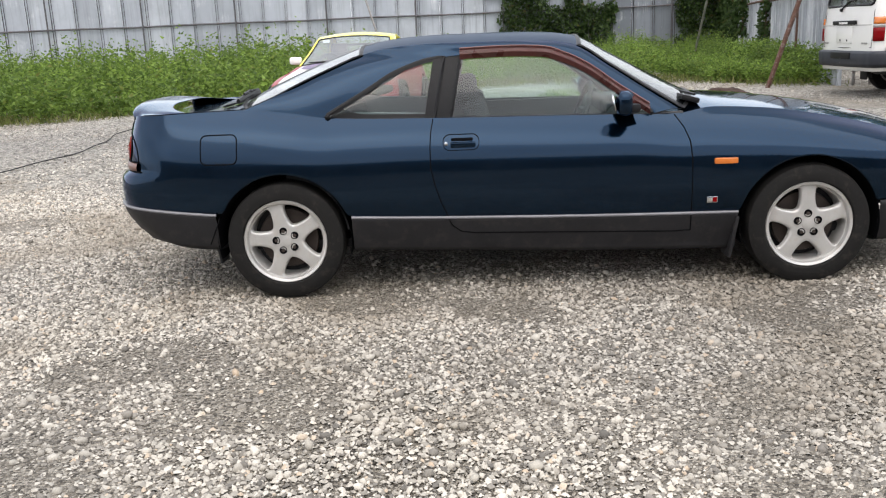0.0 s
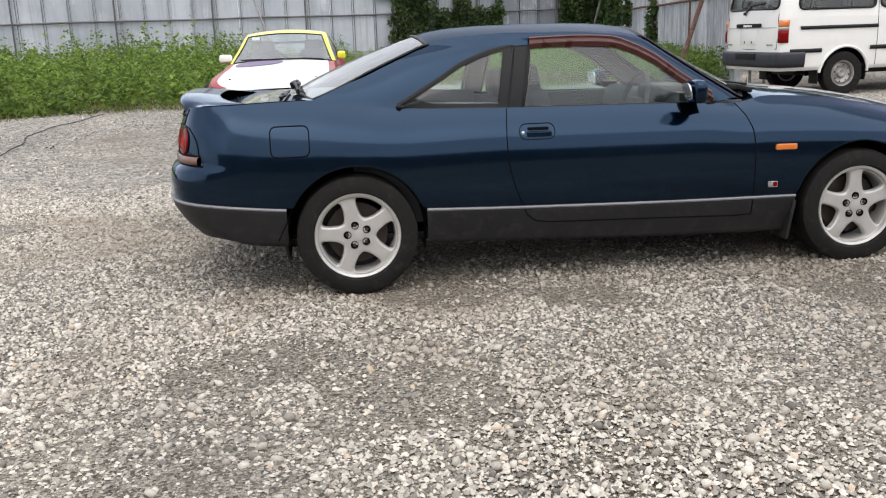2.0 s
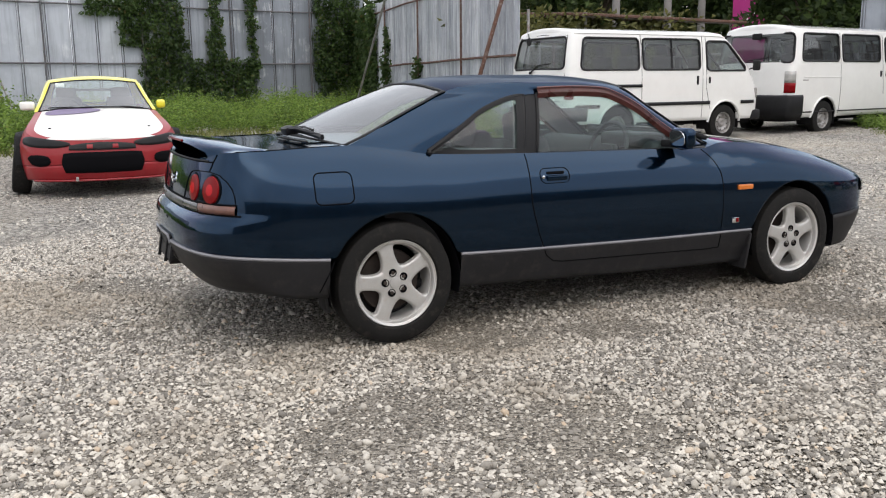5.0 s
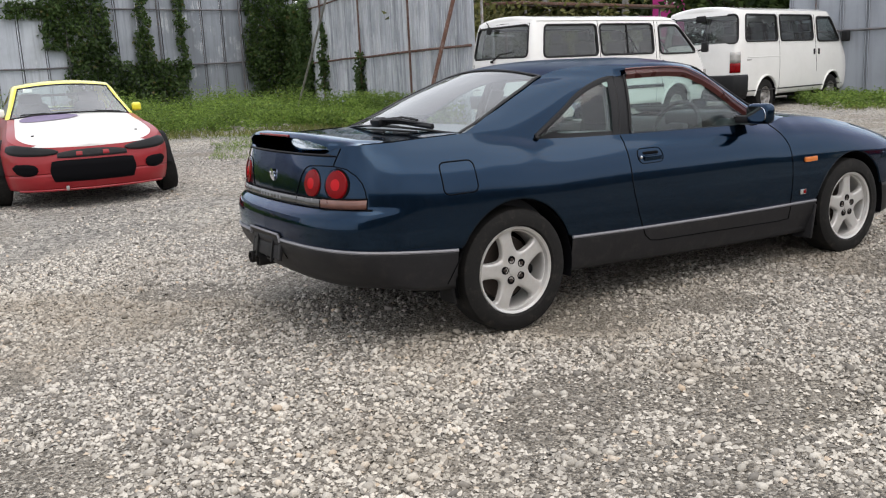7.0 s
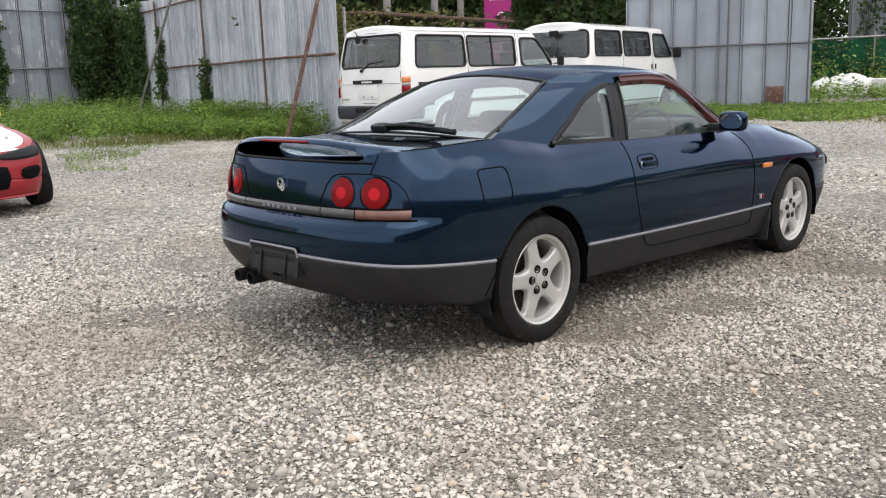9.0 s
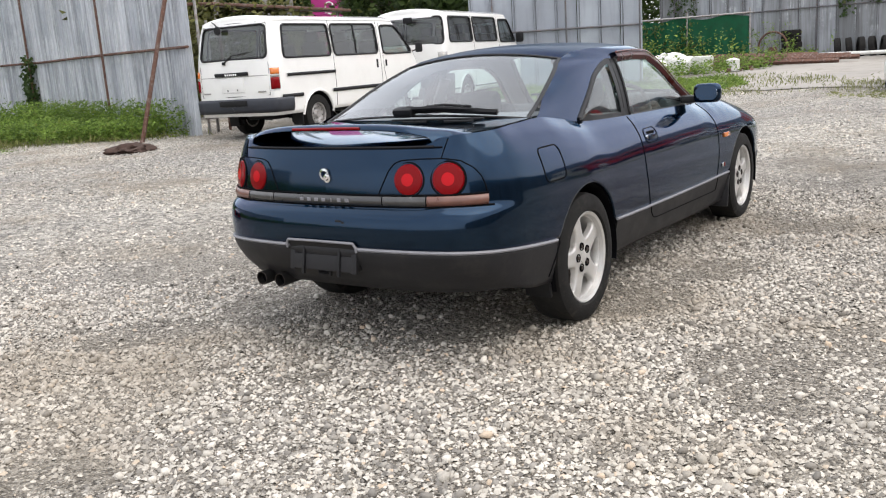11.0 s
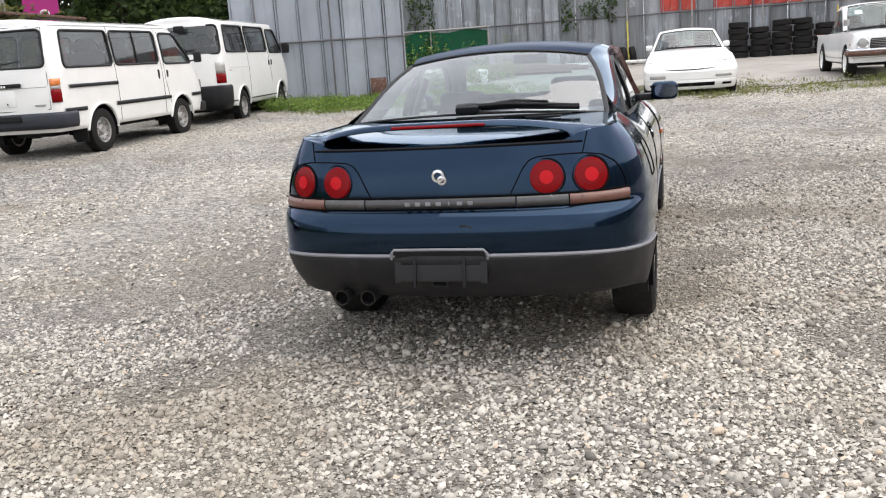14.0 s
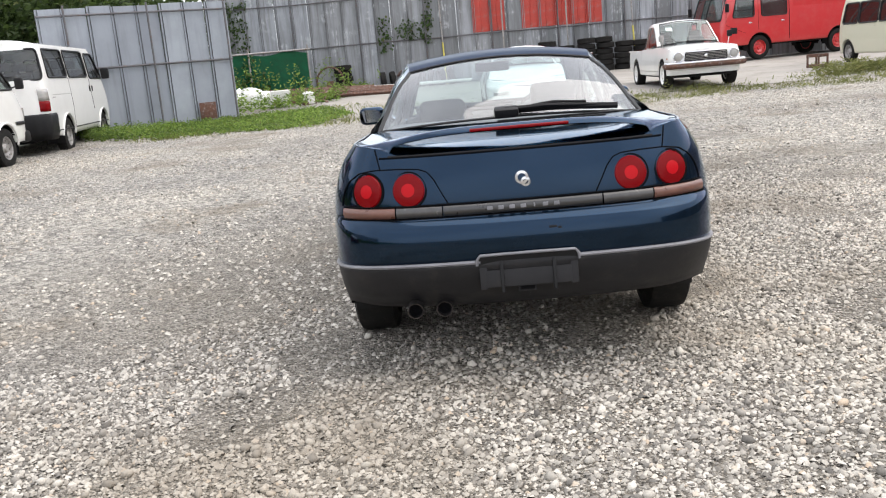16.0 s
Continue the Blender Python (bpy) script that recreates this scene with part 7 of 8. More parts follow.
for x, y in ((7.55, 10.35), (7.9, 10.5), (8.3, 10.6)):
    tagged(part("scaffold_pole", tube([(x, y, 0.16), (x, y, 2.3 + 0.4 * (x < 7.8))], 0.028, 8), RUST if x > 8 else PIPE, None), "old scaffold pole standing behind the van", "pole")
for z in (0.5, 1.25, 2.0):
    tagged(part("scaffold_rail", tube([(7.5, 10.33, z), (8.6, 10.75, z)], 0.024, 8), PIPE, None), "old scaffold pipe tied across upright poles", "pole")

# ---- plants ----


def leaf_green(name, dark, lite, dry=(0.20, 0.19, 0.05)):
    m = material(name, lite, 0.55)
    g = m.node_tree.nodes.new("ShaderNodeNewGeometry")
    c = ramp(m, g.outputs["Random Per Island"], [(0.0, dark), (0.55, tuple((a + b) / 2 for a, b in zip(dark, lite))), (0.93, lite), (1.0, dry)])
    c = blend(m, ramp(m, noise_of(m, g.outputs["Position"], 0.8, 3.0), [(0.4, (0, 0, 0)), (0.65, (0.5,) * 3)]), c, tuple(a * 0.55 for a in dark))
    link(m, c, bsdf(m).inputs["Base Color"])
    bsdf(m).inputs["Specular IOR Level"].default_value = 0.3
    thin = node(m, "ShaderNodeBsdfTranslucent")
    link(m, blend(m, 0.25, c, lite), thin.inputs[0])
    mixed = m.node_tree.nodes.new("ShaderNodeMixShader")
    mixed.inputs[0].default_value = 0.4
    link(m, bsdf(m).outputs[0], mixed.inputs[1])
    link(m, thin.outputs[0], mixed.inputs[2])
    link(m, mixed.outputs[0], m.node_tree.nodes["Material Output"].inputs[0])
    return m


WEED = leaf_green("weed_leaf", (0.055, 0.105, 0.02), (0.31, 0.45, 0.09))
GRASS = leaf_green("grass_blade", (0.10, 0.115, 0.035), (0.30, 0.32, 0.10), (0.44, 0.38, 0.19))
IVY = leaf_green("creeper_leaf", (0.026, 0.052, 0.015), (0.10, 0.165, 0.045), (0.16, 0.12, 0.045))
TREE = leaf_green("tree_leaf", (0.02, 0.04, 0.012), (0.085, 0.13, 0.035), (0.14, 0.15, 0.04))
BARK = varied("bark", (0.09, 0.07, 0.055), 0.4, 6.0, 0.95, 0, 0, 0.6)


def leaf_cloud(name, place, way, size, width, mat, rng, fold=0.25):
    """Many small folded leaves as one mesh: places, pointing ways, lengths."""
    n = len(place)
    way = way / (np.linalg.norm(way, axis=1, keepdims=True) + 1e-9)
    ref = rng.normal(size=(n, 3))
    side = np.cross(way, ref)
    side /= np.linalg.norm(side, axis=1, keepdims=True) + 1e-9
    up_ = np.cross(side, way)
    L, W = size[:, None], (size * width)[:, None]
    v = np.stack([place, place + way * L * 0.45 + side * W * 0.5 + up_ * W * fold, place + way * L - up_ * L * 0.12, place + way * L * 0.45 - side * W * 0.5 + up_ * W * fold], 1)
    idx = np.arange(n)[:, None] * 4
    f = np.concatenate([idx + [0, 1, 2], idx + [0, 2, 3]], 1).reshape(-1)
    me = bpy.data.meshes.new(name)
    me.vertices.add(n * 4)
    me.vertices.foreach_set("co", v.ravel())
    me.loops.add(len(f))
    me.loops.foreach_set("vertex_index", f.astype(np.int32))
    me.polygons.add(n * 2)
    me.polygons.foreach_set("loop_start", np.arange(0, len(f), 3, dtype=np.int32))
    me.update(calc_edges=True)
    me.materials.append(mat)
    return me


def weeds(name, label, count, where, height, rng, leaves=17, size=(0.05, 0.115), mat=WEED, width=0.42):
    """Leafy stems; where(rng, n) gives places on the ground, height(x, y) their height."""
    x, y = where(rng, count)
    n = len(x)
    h = height(x, y) * rng.uniform(0.55, 1.15, n)
    lean = rng.normal(0, 0.16, (n, 2))
    t = rng.random((n, leaves)) ** 0.7
    px = x[:, None] + lean[:, :1] * t * h[:, None] + rng.normal(0, 0.05, (n, leaves))
    py = y[:, None] + lean[:, 1:] * t * h[:, None] + rng.normal(0, 0.05, (n, leaves))
    pz = ground_z(x, y)[:, None] + t * h[:, None]
    a = rng.uniform(0, 2 * np.pi, (n, leaves))
    way = np.stack([np.cos(a), np.sin(a), rng.normal(0.25, 0.45, (n, leaves))], -1)
    place = np.stack([px, py, pz], -1).reshape(-1, 3)
    s = rng.uniform(*size, n * leaves) * (1.15 - 0.4 * t.ravel())
    me = leaf_cloud(name, place, way.reshape(-1, 3), s, width, mat, rng)
    return tagged(new(name, me), label, "weeds", kind="stuff")


def in_shape(poly):
    """Random places inside a plan outline."""
    poly = np.array(poly, float)
    lo, hi = poly.min(0), poly.max(0)

    def where(rng, n):
        p = rng.uniform(lo, hi, (n * 3, 2))
        inside = np.zeros(len(p), bool)
        for (x0, y0), (x1, y1) in zip(poly, np.roll(poly, -1, 0)):
            cross = (y0 > p[:, 1]) != (y1 > p[:, 1])
            inside ^= cross & (p[:, 0] < (x1 - x0) * (p[:, 1] - y0) / (y1 - y0 + 1e-12) + x0)
        p = p[inside][:n]
        return p[:, 0], p[:, 1]

    return where


rg = np.random.default_rng(11)
patchy = lambda x, y: 0.72 + 0.42 * np.sin(x * 1.7 + y) * np.sin(y * 1.3 - x * 0.6) + 0.28 * np.sin(x * 4.1 + 1) * np.sin(y * 3.7 + x)
weeds("weeds", "tall leafy green weeds along the hoarding", 5200, in_shape([(-15, 8.8), (-7, 9.4), (-3.4, 10.7), (-1.8, 11.2), (-1.6, 14.5), (-2, 22.0), (-15, 20)]), lambda x, y: 1.08 * patchy(x, y) * np.clip(0.5 + (y - 10.0 + (x + 3.4) * -0.15) * 0.25, 0.35, 1), rg, 18, (0.07, 0.16), WEED, 0.5)
weeds("weeds", "green weeds behind the parked cars", 4200, in_shape([(-2.2, 15), (0.8, 14.6), (2.8, 15.2), (4.6, 14.4), (6.2, 14.6), (6.9, 15), (8.8, 23.8), (-2.2, 22)]), lambda x, y: 0.74 * patchy(x, y), rg)
weeds("weeds", "green weeds at the foot of the rusty hoarding", 1700, in_shape([(5.2, 14.8), (5.6, 12.4), (6.6, 11.2), (7.3, 10.6), (7.7, 13), (8.2, 17), (6.9, 17)]), lambda x, y: 0.38 + 0.25 * (x > 6.9), rg)
weeds("weeds", "green weeds in front of the short hoarding", 1300, in_shape([(14.6, 8.4), (13.6, 6.6), (13.9, 5.0), (13.7, 3.4), (16.8, 2.9), (19.5, 4.0), (18.2, 6.5), (17.0, 8.6), (15.8, 9.2)]), lambda x, y: 0.09 + 0.19 * (y > 6.6) * (x < 16) + 0.04 * (x > 17.5), rg, 14, (0.05, 0.11))
weeds("weeds", "weeds among the scrap heap", 520, in_shape([(19, 7.4), (22, 4.4), (29, 3.4), (29, 9.2), (22, 9.0)]), lambda x, y: 0.45 + 0.9 * (np.sin(x * 2.1) * np.sin(y * 3.1) > 0.55), rg, 18, (0.08, 0.16))
weeds("weeds", "weed tufts before the parked vehicles", 260, in_shape([(12.3, -0.1), (13.3, 0.6), (14.6, -0.1), (14.6, -3.5), (15.3, -4.3), (14.6, -6.0), (15.0, -9.5), (12.8, -8.0), (13.2, -5.0), (12.4, -3)]), lambda x, y: 0.07 + 0.24 * (np.sin(y * 2.7 + 1.0) * np.sin(x * 1.9) > 0.45), rg, 16, (0.05, 0.11), GRASS, 0.16)
weeds("weeds", "tall grass on the concrete before the cream minivan", 90, in_shape([(15.2, -7.9), (15.9, -7.8), (16.4, -9.2), (15.7, -9.4)]), lambda x, y: 0.30, rg, 16, (0.10, 0.2), GRASS, 0.14)


def blades(name, label, count, where, length, rng, mat=GRASS):
    x, y = where(rng, count)
    keep = np.sin(x * 1.3 + 0.4 * y) * np.sin(y * 1.9 - 0.3 * x) + rng.normal(0, 0.45, len(x)) > -0.1
    x, y = x[keep], y[keep]
    n = len(x)
    way = np.stack([rng.normal(0, 0.5, n), rng.normal(0, 0.5, n), np.ones(n)], -1)
    me = leaf_cloud(name, np.stack([x, y, ground_z(x, y)], -1), way, rng.uniform(*length, n), 0.13, mat, rng)
    return tagged(new(name, me), label, "grass", kind="stuff")


blades("grass", "sparse short grass at the gravel's edge", 9000, in_shape([(-8, 8.6), (-3.3, 10.2), (-1.8, 10.9), (2.5, 13.6), (5.3, 12.2), (6.6, 10.3), (7.6, 9.9), (7.0, 12), (4, 15.5), (-2, 14), (-8, 11)]), (0.05, 0.2), rg)
blades("grass", "short green grass patch on the gravel", 5200, in_shape([(1.5, 9.2), (2.1, 8.5), (2.7, 9.6), (3.6, 11.2), (5.0, 12.0), (4.4, 13.8), (2.6, 13.6), (2.3, 11.2)]), (0.025, 0.07), rg, WEED)
blades("grass", "short dry grass between the gravel and the concrete", 8000, in_shape([(13.0, 7.2), (13.4, 3.0), (14.2, 0.8), (12.6, -0.4), (12.4, -3.2), (13.4, -4.8), (12.8, -8.4), (14.6, -10), (16.4, -8), (16.0, -4), (16.6, 0.5), (21, 2.8), (20, 5.5), (15, 7.2)]), (0.04, 0.14), rg)


def creeper(name, label, origin, along, face, cells, density, rng, depth=0.16, size=(0.07, 0.14)):
    """Creeper leaves hanging on a hoarding; cells are (u0, u1, z0, z1) along its face."""
    pl = []
    for u0, u1, z0, z1 in cells:
        n = int((u1 - u0) * (z1 - z0) * density)
        u, z = rng.uniform(u0, u1, n), rng.uniform(z0, z1, n)
        ragged = np.sin(u * 7 + z * 3) * 0.10 + np.sin(z * 9 - u * 4) * 0.08 + rng.normal(0, 0.05, n)
        ok = (u + ragged > u0 + 0.03) & (u + ragged < u1 - 0.03) & (z + ragged < z1)
        u, z = u[ok], z[ok]
        lump = 0.5 + 0.5 * np.sin(u * 5.3 + 1.7 * z) * np.sin(z * 4.1)
        off = 0.04 + depth * rng.random(len(u)) * (0.4 + lump)
        xy = np.asarray(origin)[None] + np.asarray(along)[None] * u[:, None] + np.asarray(face)[None] * off[:, None]
        pl.append(np.concatenate([xy, z[:, None]], 1))
    pl = np.concatenate(pl)
    n = len(pl)
    way = np.stack([face[0] * 0.6 + rng.normal(0, 0.5, n), face[1] * 0.6 + rng.normal(0, 0.5, n), -0.6 + rng.normal(0, 0.4, n)], -1)
    me = leaf_cloud(name, pl, way, rng.uniform(*size, n), 0.85, IVY, rng, 0.12)
    return tagged(new(name, me), label, "creeper", kind="stuff")


def ua(x):
    return (x - A_P[0]) / A_D[0]


creeper("creeper", "dark green creeper growing over the hoarding", A_P, A_D, A_N,
        [(ua(0.2), ua(1.9), 3.35, 3.85), (ua(1.2), ua(3.15), 2.5, 4.3), (ua(1.75), ua(3.3), 0.6, 2.7), (ua(3.2), ua(5.45), 0.6, 2.15), (ua(3.85), ua(4.4), 2.0, 4.2), (ua(5.1), ua(5.5), 1.8, 4.2), (ua(7.4), ua(9.1), 0.6, 4.3)], 900, rg, 0.24, (0.06, 0.13))
creeper("creeper", "dark green creeper hanging at the hoarding's corner", B_P, B_D, B_N, [(0.1, 2.9, 0.6, 3.75), (7.1, 7.65, 0.4, 2.05), (4.0, 4.4, 1.0, 3.0)], 900, rg, 0.24, (0.06, 0.13))
creeper("creeper", "thin creeper strands on the stained hoarding", D_P, D_D, D_N, [(0.3, 1.5, 2.3, 4.2), (6.3, 6.8, 1.8, 3.2), (7.0, 8.4, 2.2, 3.0), (8.0, 8.4, 2.0, 3.7)], 200, rg, 0.12)


def tree(at, height, spread, seed, label, leaves=5200, leaf=(0.16, 0.34)):
    """A tree: tapered trunk, limbs, and a crown of many small leaves in uneven clumps."""
    r = np.random.default_rng(seed)
    x, y = at
    z = float(ground_z(x, y))
    ob = holder("tree", pose(x, y, z), label, "tree", "trees behind the hoarding")
    pts = [(0, 0, -0.1), (0.05, 0.03, height * 0.2), (-0.06, 0.08, height * 0.42), (0.04, 0, height * 0.65)]
    bm = tube(pts, [0.2, 0.15, 0.11, 0.05], 9)
    ends = []
    for k in range(9):
        a, h0 = r.uniform(0, 2 * np.pi), height * r.uniform(0.25, 0.6)
        e = (spread * r.uniform(0.4, 0.85) * math.cos(a), spread * r.uniform(0.4, 0.85) * math.sin(a), h0 + height * r.uniform(0.12, 0.36))
        bm = tube([(0, 0.03, h0), (e[0] * 0.5, e[1] * 0.5, h0 + (e[2] - h0) * 0.6), e], [0.06, 0.04, 0.015], 6, bm)
        ends.append(e)
    part("trunk", bm, BARK, ob)
    centres = np.array(ends + [(r.normal(0, spread * 0.45), r.normal(0, spread * 0.45), height * r.uniform(0.4, 0.98)) for _ in range(16)])
    pick = r.integers(0, len(centres), leaves)
    size_c = r.uniform(0.45, 1.0, len(centres)) * spread * 0.36
    d = r.normal(size=(leaves, 3))
    d /= np.linalg.norm(d, axis=1, keepdims=True)
    place = centres[pick] + d * (size_c[pick] * r.random(leaves) ** 0.45)[:, None] * (1, 1, 0.75)
    way = d + r.normal(0, 0.6, (leaves, 3)) + (0, 0, -0.2)
    me = leaf_cloud("crown", place, way, r.uniform(*leaf, leaves), 0.6, TREE, r, 0.15)
    c = new("crown", me)
    c.parent = ob
    return ob


for i, (at, h, s) in enumerate((((14.0, 24), 6.8, 2.8), ((17.5, 21.5), 6.0, 2.4), ((19.5, 27), 8.0, 3.2), ((24.5, 30), 8.5, 3.4), ((28.5, 25.5), 7.5, 3.0), ((32.5, 22.5), 7.5, 3.0), ((22.0, 16.5), 6.0, 2.3), ((26.5, 15.5), 6.5, 2.4), ((33.5, 16.5), 7.5, 3.0),
                                ((35.5, 10.5), 7.0, 2.8), ((36, 26), 9, 3.4), ((29.0, 34), 9, 3.4))):
    tree(at, h, s, 40 + i, "leafy green tree behind the hoarding")
hedge_rng = np.random.default_rng(77)


def hedge(name, label, x0, x1, y0, y1, h, n, mat, leaf=(0.10, 0.22)):
    """A dense uneven row of bushes as one mass of leaves."""
    r = hedge_rng
    t = r.random(n)
    along = np.stack([x0 + (x1 - x0) * t, y0 + (y1 - y0) * t], -1)
    top_ = h * (0.82 + 0.14 * np.sin(t * 37) + 0.1 * np.sin(t * 91 + 1))
    z = top_ * r.random(n) ** 0.6
    off = r.normal(0, 0.55, (n, 2))
    p = np.concatenate([along + off, (ground_z(along[:, 0], along[:, 1]) + z)[:, None]], 1)
    way = np.concatenate([off + r.normal(0, 0.5, (n, 2)), r.normal(0.3, 0.5, (n, 1))], 1)
    return tagged(new(name, leaf_cloud(name, p, way, r.uniform(*leaf, n), 0.55, mat, r)), label, "hedge", kind="stuff")


HEDGE = leaf_green("hedge_leaf", (0.06, 0.065, 0.02), (0.19, 0.19, 0.06), (0.2, 0.17, 0.06))
hedge("hedge", "olive green clipped hedge behind the vans", 9.6, 16.0, 14.6, 15.8, 2.75, 16000, HEDGE)
hedge("hedge", "dark green bushes behind the vans and hoardings", 12.0, 38.0, 31.0, 25.0, 6.0, 26000, TREE, (0.2, 0.42))
hedge("hedge", "dark green bushes beyond the short hoarding", 20.5, 31.5, 14.5, 10.8, 4.6, 14000, TREE, (0.16, 0.34))

# ---- clutter ----
TARP = varied("dirty_white_plastic", (0.66, 0.66, 0.63), 0.25, 9.0, 0.5, 0, 0, 0.2, (0.30, 0.27, 0.2))
NET = varied("green_netting", (0.012, 0.13, 0.06), 0.35, 5.0, 0.8, 0, 0, 0.3)


def loose_tyre(R=0.33, w=0.2):
    prof = [(-w * 0.4, R * 0.62), (-w * 0.5, R * 0.70), (-w * 0.48, R * 0.92), (-w * 0.36, R), (0, R * 1.005), (w * 0.36, R), (w * 0.48, R * 0.92), (w * 0.5, R * 0.70), (w * 0.4, R * 0.62), (w * 0.3, R * 0.66), (-w * 0.3, R * 0.66)]
    return lathe(prof, 28, axis="z", closed=True)


tyre_one = part("old_tyre", loose_tyre(), RUBBER, None)
tagged(tyre_one, "used black tyre stacked by the hoarding", "tyre", "stored tyres")
rt = random.Random(4)
first = True
for y, n in ((4.55, 5), (-3.05, 6), (-3.75, 5), (-4.45, 6), (-5.15, 6), (-5.85, 5), (-6.5, 5), (-7.2, 4)):
    for k in range(n):
        m = pose(28.75 + rt.uniform(-0.04, 0.04), y + rt.uniform(-0.04, 0.04), float(ground_z(28.75, y)) + 0.11 + 0.205 * k, rt.uniform(-2, 2), rt.uniform(-2, 2), rt.uniform(0, 90))
        if first:
            tyre_one.matrix_basis, first = m, False
        else:
            copy_thing(tyre_one, m)
for i in range(8):
    y = 3.1 - i * 0.36
    o = copy_thing(tyre_one, pose(28.9 + rt.uniform(-0.05, 0.05), y, float(ground_z(28.9, y)) + 0.33, 90 + rt.uniform(-8, 8), rt.uniform(-6, 6), rt.uniform(-14, 14) + 8))
    o["label"] = "used black tyre standing on edge by the hoarding"

# rusty ring, beams and scrap
tagged(part("iron_ring", torus(0.5, 0.035, (27.6, 4.9, 0.95), (90, 0, 80)), RUST, None), "rusty iron hoop standing on the scrap heap", "hoop")
tagged(part("iron_stand", box(0.1, 0.5, 0.55, (27.6, 4.9, 0.68), 0.03, taper=0.5), RUST, None), "rusty iron bracket on the scrap heap", "scrap")
for i, (a, b) in enumerate((((25.2, 7.6, 0.62), (25.6, 1.9, 0.55)), ((25.6, 7.2, 0.70), (25.9, 2.2, 0.60)), ((25.0, 6.6, 0.52), (25.2, 2.4, 0.48)), ((25.9, 7.8, 0.80), (26.2, 3.2, 0.66)))):
    beam = part("iron_beam", tube([a, ((a[0] + b[0]) / 2, (a[1] + b[1]) / 2, (a[2] + b[2]) / 2 + 0.02), b], 0.075, 4), RUST, None)
    tagged(beam, "rusty iron beam lying on the scrap heap", "beam", "scrap beams")
tagged(part("white_pipe", tube([(27.6, 4.4, 0.62), (27.7, -0.2, 0.58)], 0.06, 8), TARP, None), "white painted pipe lying by the tyres", "pipe")
rc = random.Random(9)
for i in range(16):
    x, y = rc.uniform(22.6, 25.0), rc.uniform(4.4, 6.6)
    s = rc.uniform(0.08, 0.2)
    tagged(part("scrap_piece", box(s * 2.4, s, s * 0.7, (x, y, float(ground_z(x, y)) + s * 0.3), 0.02, (rc.uniform(-15, 15), rc.uniform(-15, 15), rc.uniform(0, 180))), RUST if i % 3 else BLACK, None), "small rusty scrap piece on the ground", "scrap", "scrap pieces")


def crumpled(at, size, seed, name, label, mat=TARP):
    bm = bmesh.new()
    bmesh.ops.create_icosphere(bm, subdivisions=3, radius=1.0)
    for v in bm.verts:
        k = 1 + 0.35 * noise.noise(v.co * 2.2 + Vector((seed, 0, 0))) + 0.15 * noise.noise(v.co * 6 + Vector((0, seed, 0)))
        v.co = Vector((v.co.x * size[0] * k, v.co.y * size[1] * k, max(-0.4, v.co.z) * size[2] * k))
    bm.transform(Matrix.Translation((at[0], at[1], at[2] + size[2] * 0.38)))
    return tagged(part(name, bm, mat, None, sharp=80), label, "sack", "white sacks")


for i, (y, x, s) in enumerate(((7.5, 22.9, 0.36), (7.1, 22.7, 0.30), (6.75, 23.1, 0.42), (6.3, 22.9, 0.34), (7.2, 23.4, 0.4))):
    crumpled((x, y, float(ground_z(x, y))), (s, s, s * 1.1), i * 3.1, "plastic_sack", "crumpled dirty white plastic sack on the scrap heap")
tagged(part("plastic_tub", box(0.5, 0.55, 0.5, (22.7, 5.75, 0.62), 0.06, (0, 0, 12), taper=1.1), TARP, None), "white plastic tub beside the sacks", "tub")
tagged(part("plastic_drum", lathe([(0.0, 0.16), (0.02, 0.2), (0.34, 0.2), (0.36, 0.17), (0.40, 0.05)], 18, axis="z", at=(23.2, 5.0, 0.36)), TARP, None), "white plastic drum among scrap", "drum")
bin_ = tagged(part("rubbish_bin", box(0.35, 0.4, 0.9, (20.3, 7.05, 0.76), 0.05, taper=1.15), varied("dark_green_plastic", (0.02, 0.06, 0.05), 0.2, 5.0, 0.5), None), "dark green rubbish bin by the hoarding's end", "bin")
part("lid", box(0.44, 0.5, 0.09, (20.3, 7.05, 1.26), 0.04), BLACK, bin_)
tagged(part("rust_sheet", box(0.02, 0.42, 0.42, (18.05, 6.68, 0.60), 0.004, (0, 0, 31)), RUST, None), "rusty sheet leaning at the hoarding's foot", "sheet")

# green net screen before the far hoarding
net = holder("net_screen", pose(0, 0, 0), "green netting on a pipe frame before the hoarding", "net screen")
nu_ = np.linspace(0, 1, 40)
nv_ = np.linspace(0, 1, 10)
NP = np.zeros((40, 10, 3))
NP[..., 0] = 26.2 + 0.10 * np.sin(nu_ * 31)[:, None] * (1 - nv_) + 0.8 * nu_[:, None]
NP[..., 1] = 9.6 - 4.1 * nu_[:, None]
NP[..., 2] = 0.45 + 1.62 * nv_ + 0.05 * np.sin(nu_ * 17)[:, None]
sheet(NP, "net", NET, net, thick=0.006)
part("frame_pipe", tube([(26.1, 9.7, 2.12), (27.0, 5.4, 2.14)], 0.03, 8), PIPE, net)
for y in (9.5, 7.5, 5.5):
    part("frame_post", tube([(26.15 + (9.7 - y) * 0.2, y, 0.4), (26.15 + (9.7 - y) * 0.2, y, 2.3)], 0.03, 8), PIPE, net)

creeper("creeper", "wild creeper grown through the green netting", (26.1, 9.7), (0.203, -0.979), (-0.979, -0.203), [(0.1, 1.5, 0.45, 2.1), (1.4, 2.9, 0.45, 1.5), (2.0, 2.4, 1.2, 2.1), (3.6, 4.3, 0.45, 1.2)], 150, rg, 0.2, (0.08, 0.16))

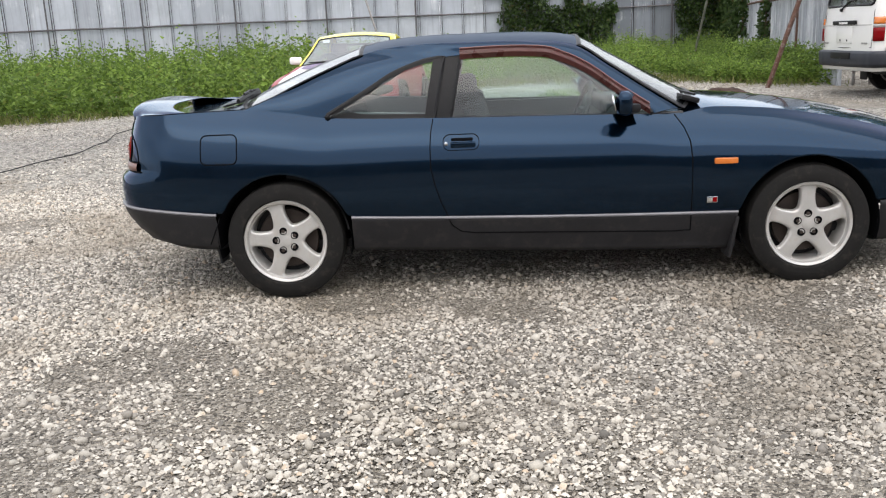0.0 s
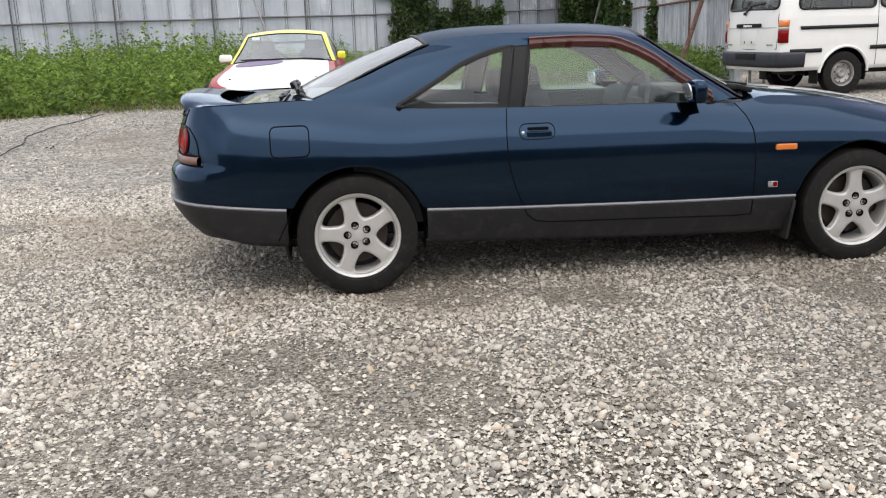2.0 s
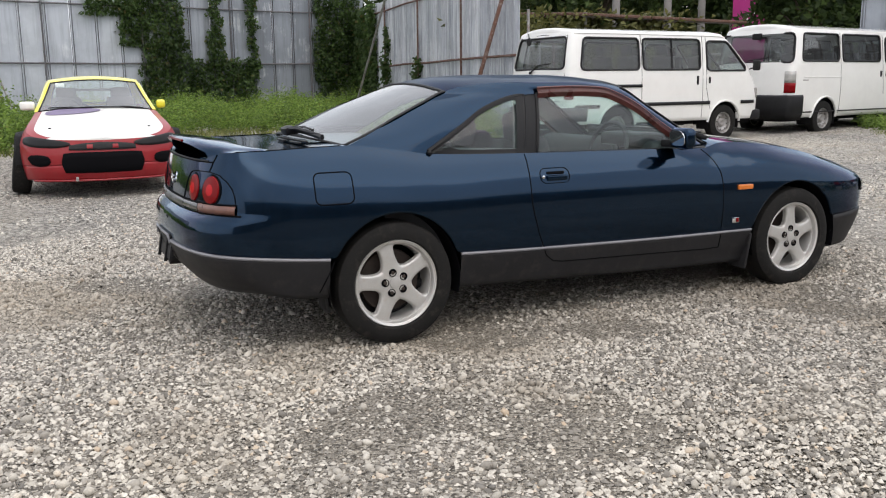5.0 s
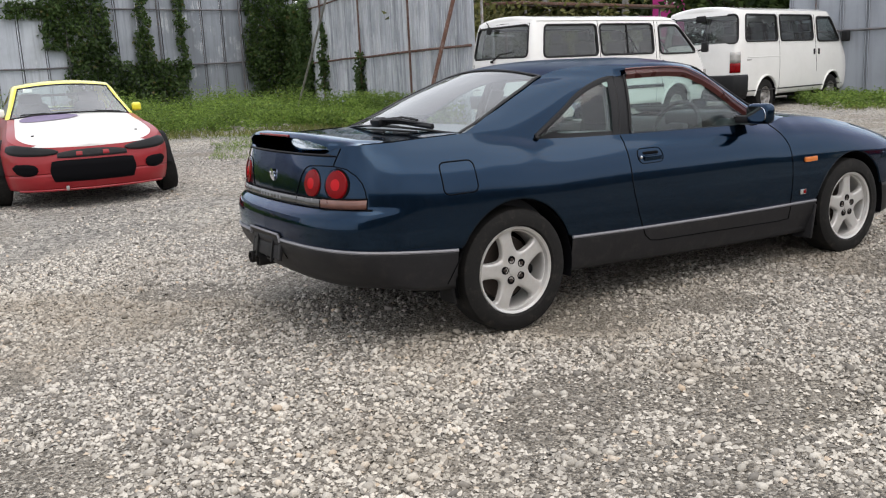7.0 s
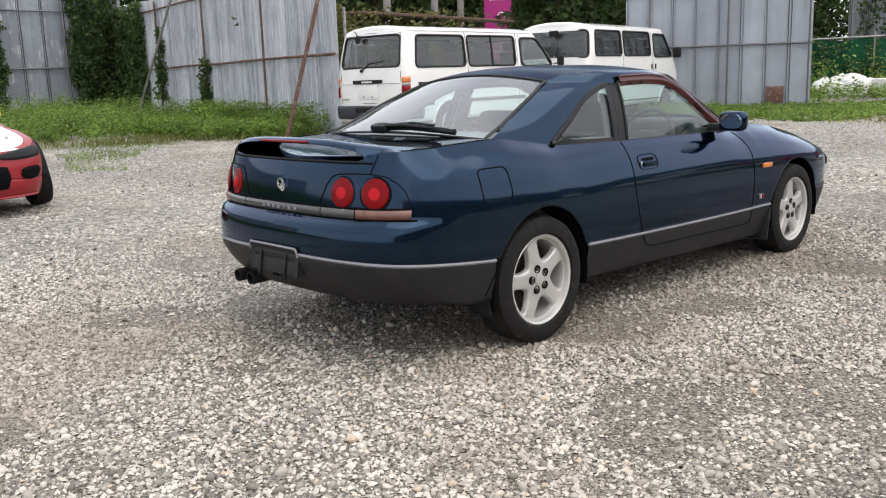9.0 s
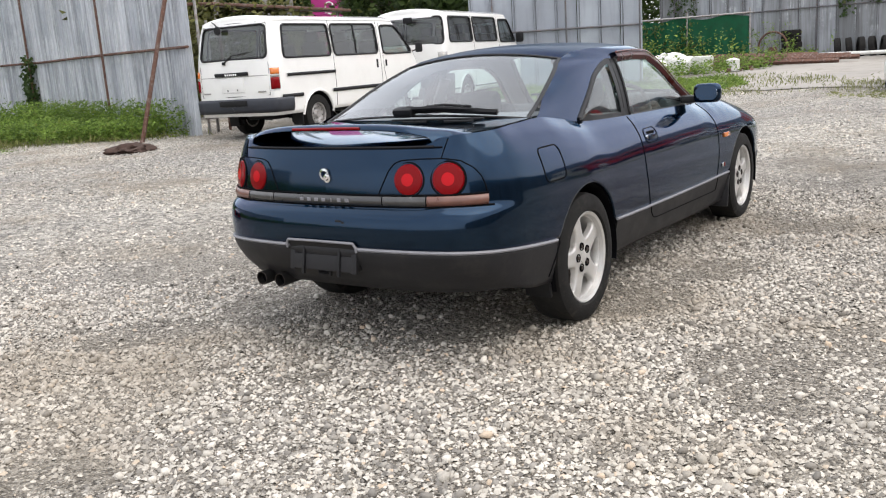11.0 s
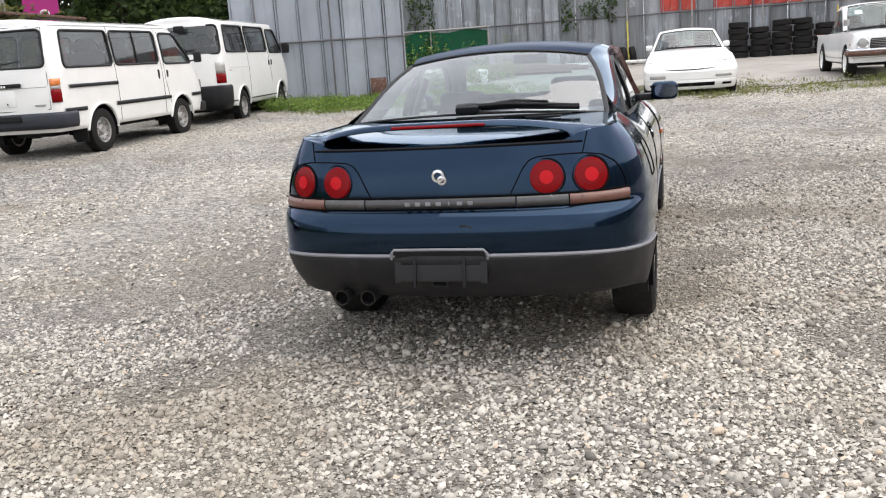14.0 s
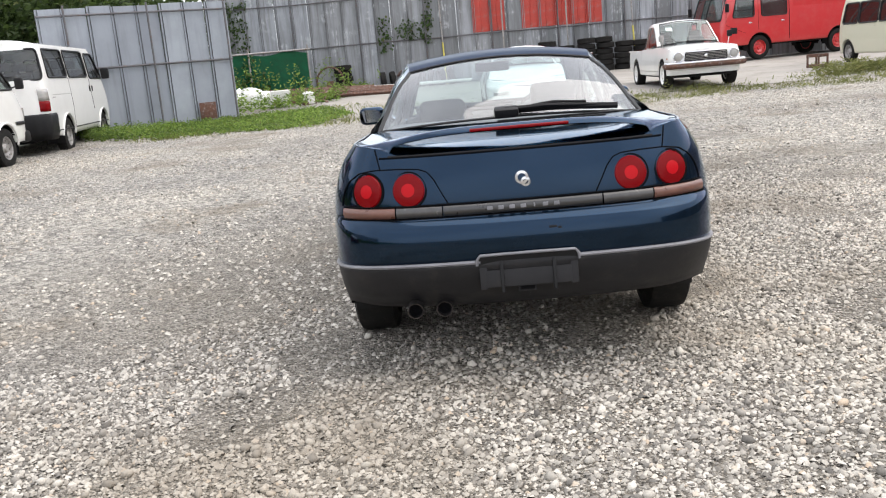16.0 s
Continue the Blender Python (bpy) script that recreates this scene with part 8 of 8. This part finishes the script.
# battery box on the concrete
crate = holder("battery_crate", pose(19.05, -9.05, float(ground_z(19, -9)) + 0.018, 0, 0, 20), "small dark crate standing on the concrete", "crate")
for sx in (-0.2, 0.2):
    for sy in (-0.14, 0.14):
        part("corner_post", box(0.04, 0.04, 0.34, (sx, sy, 0.17), 0.006), RUST, crate)
for z in (0.05, 0.31):
    part("side_board", box(0.44, 0.03, 0.08, (0, -0.15, z), 0.006), RUST, crate)
    part("side_board", box(0.44, 0.03, 0.08, (0, 0.15, z), 0.006), RUST, crate)
    part("end_board", box(0.03, 0.3, 0.08, (-0.21, 0, z), 0.006), RUST, crate)
    part("end_board", box(0.03, 0.3, 0.08, (0.21, 0, z), 0.006), RUST, crate)
part("crate_base", box(0.4, 0.28, 0.03, (0, 0, 0.02), 0.005), BLACK, crate)

# dark earth heap, cable on the gravel
heap = bmesh.new()
bmesh.ops.create_icosphere(heap, subdivisions=4, radius=1.0)
for v in heap.verts:
    k = 1 + 0.4 * noise.noise(v.co * 2.5) + 0.25 * noise.noise(v.co * 8)
    v.co = Vector((v.co.x * 0.42 * k, v.co.y * 0.3 * k, max(-0.1, v.co.z) * 0.13 * k))
heap.transform(Matrix.Translation((5.1, 9.45, float(ground_z(5.1, 9.45)))))
tagged(part("earth_mound", heap, varied("dark_earth", (0.05, 0.028, 0.02), 0.5, 14.0, 0.95, 0, 0, 0.8), None, sharp=80), "small mound of dark brown earth on gravel", "earth mound")
cab = [(-4.1 + 0.15 * math.sin(t * 1.4) + 0.03 * math.sin(t * 5), t, float(ground_z(-4, t)) + 0.02) for t in np.linspace(1.5, 10.2, 40)]
tagged(part("cable", tube(cab, 0.007, 6), BLACK, None), "dark cable lying across the gravel", "cable")

# sign tower and posts behind the vans
sign = holder("sign_tower", pose(25.25, 22.4, 0.5, 0, 0, -52), "magenta sign tower with white arrow", "sign")
part("sign_board", box(1.25, 0.4, 7.0, (0, 0, 3.6), 0.03), MAGENTA, sign)
arrow = [(0.16 * math.cos(t), -0.22, 3.28 + 0.16 * math.sin(t)) for t in np.linspace(-0.6, 3.6, 18)]
part("arrow_bow", tube([(x + 0.1, y, z) for x, y, z in arrow] + [(-0.06, -0.22, 3.0)], 0.035, 6), SIGNWHITE, sign)
part("arrow_head", tube([(0.02, -0.22, 3.0), (0.22, -0.22, 2.92), (0.30, -0.22, 3.12)], 0.035, 6), SIGNWHITE, sign)
for i in range(5):
    part("letter_bar", box(0.11, 0.02, 0.15, (-0.35 + i * 0.17, -0.21, 4.02), 0.01), SIGNWHITE, sign)
CONC = varied("grey_pole", (0.24, 0.23, 0.22), 0.2, 3.0, 0.8)
for x, y in ((16.5, 19.5), (18.4, 19.2), (21.5, 21), (24, 18)):
    tagged(part("utility_pole", lathe([(0.0, 0.15), (8.5, 0.10)], 14, axis="z", at=(x, y, float(ground_z(x, y)) - 0.1)), CONC, None), "grey concrete pole behind the vans", "pole")
# open pipe shed behind the vans
shed = holder("pipe_shed", pose(14.5, 16.5, 0.35, 0, 0, 10), "open pipe-framed shed with rusty roof edge", "shed")
for x in (-3, 0, 3):
    for y in (-1.5, 1.5):
        part("post", tube([(x, y, 0), (x, y, 2.7)], 0.035, 8), PIPE, shed)
for z in (0.9, 1.7, 2.6):
    part("rail", tube([(-3.2, -1.55, z), (3.2, -1.55, z)], 0.03, 8), PIPE, shed)
part("roof", box(6.8, 3.6, 0.08, (0, 0, 2.75), 0.03, (4, 0, 0)), RUST, shed)
banner = holder("small_sign", pose(9.9, 17.2, 0.4, 0, 0, -20), "small orange and white sign on two posts", "sign")
part("board", box(0.62, 0.04, 0.5, (0, 0, 2.75), 0.01), varied("orange_print", (0.62, 0.20, 0.10), 0.2, 6.0, 0.6), banner)
for x in (-0.2, 0.2):
    part("post", box(0.06, 0.05, 2.6, (x, 0.03, 1.3), 0.01), SIGNWHITE, banner)
for i in range(3):
    part("letter_bar", box(0.4, 0.01, 0.06, (0, -0.025, 2.9 - i * 0.14), 0.003), SIGNWHITE, banner)
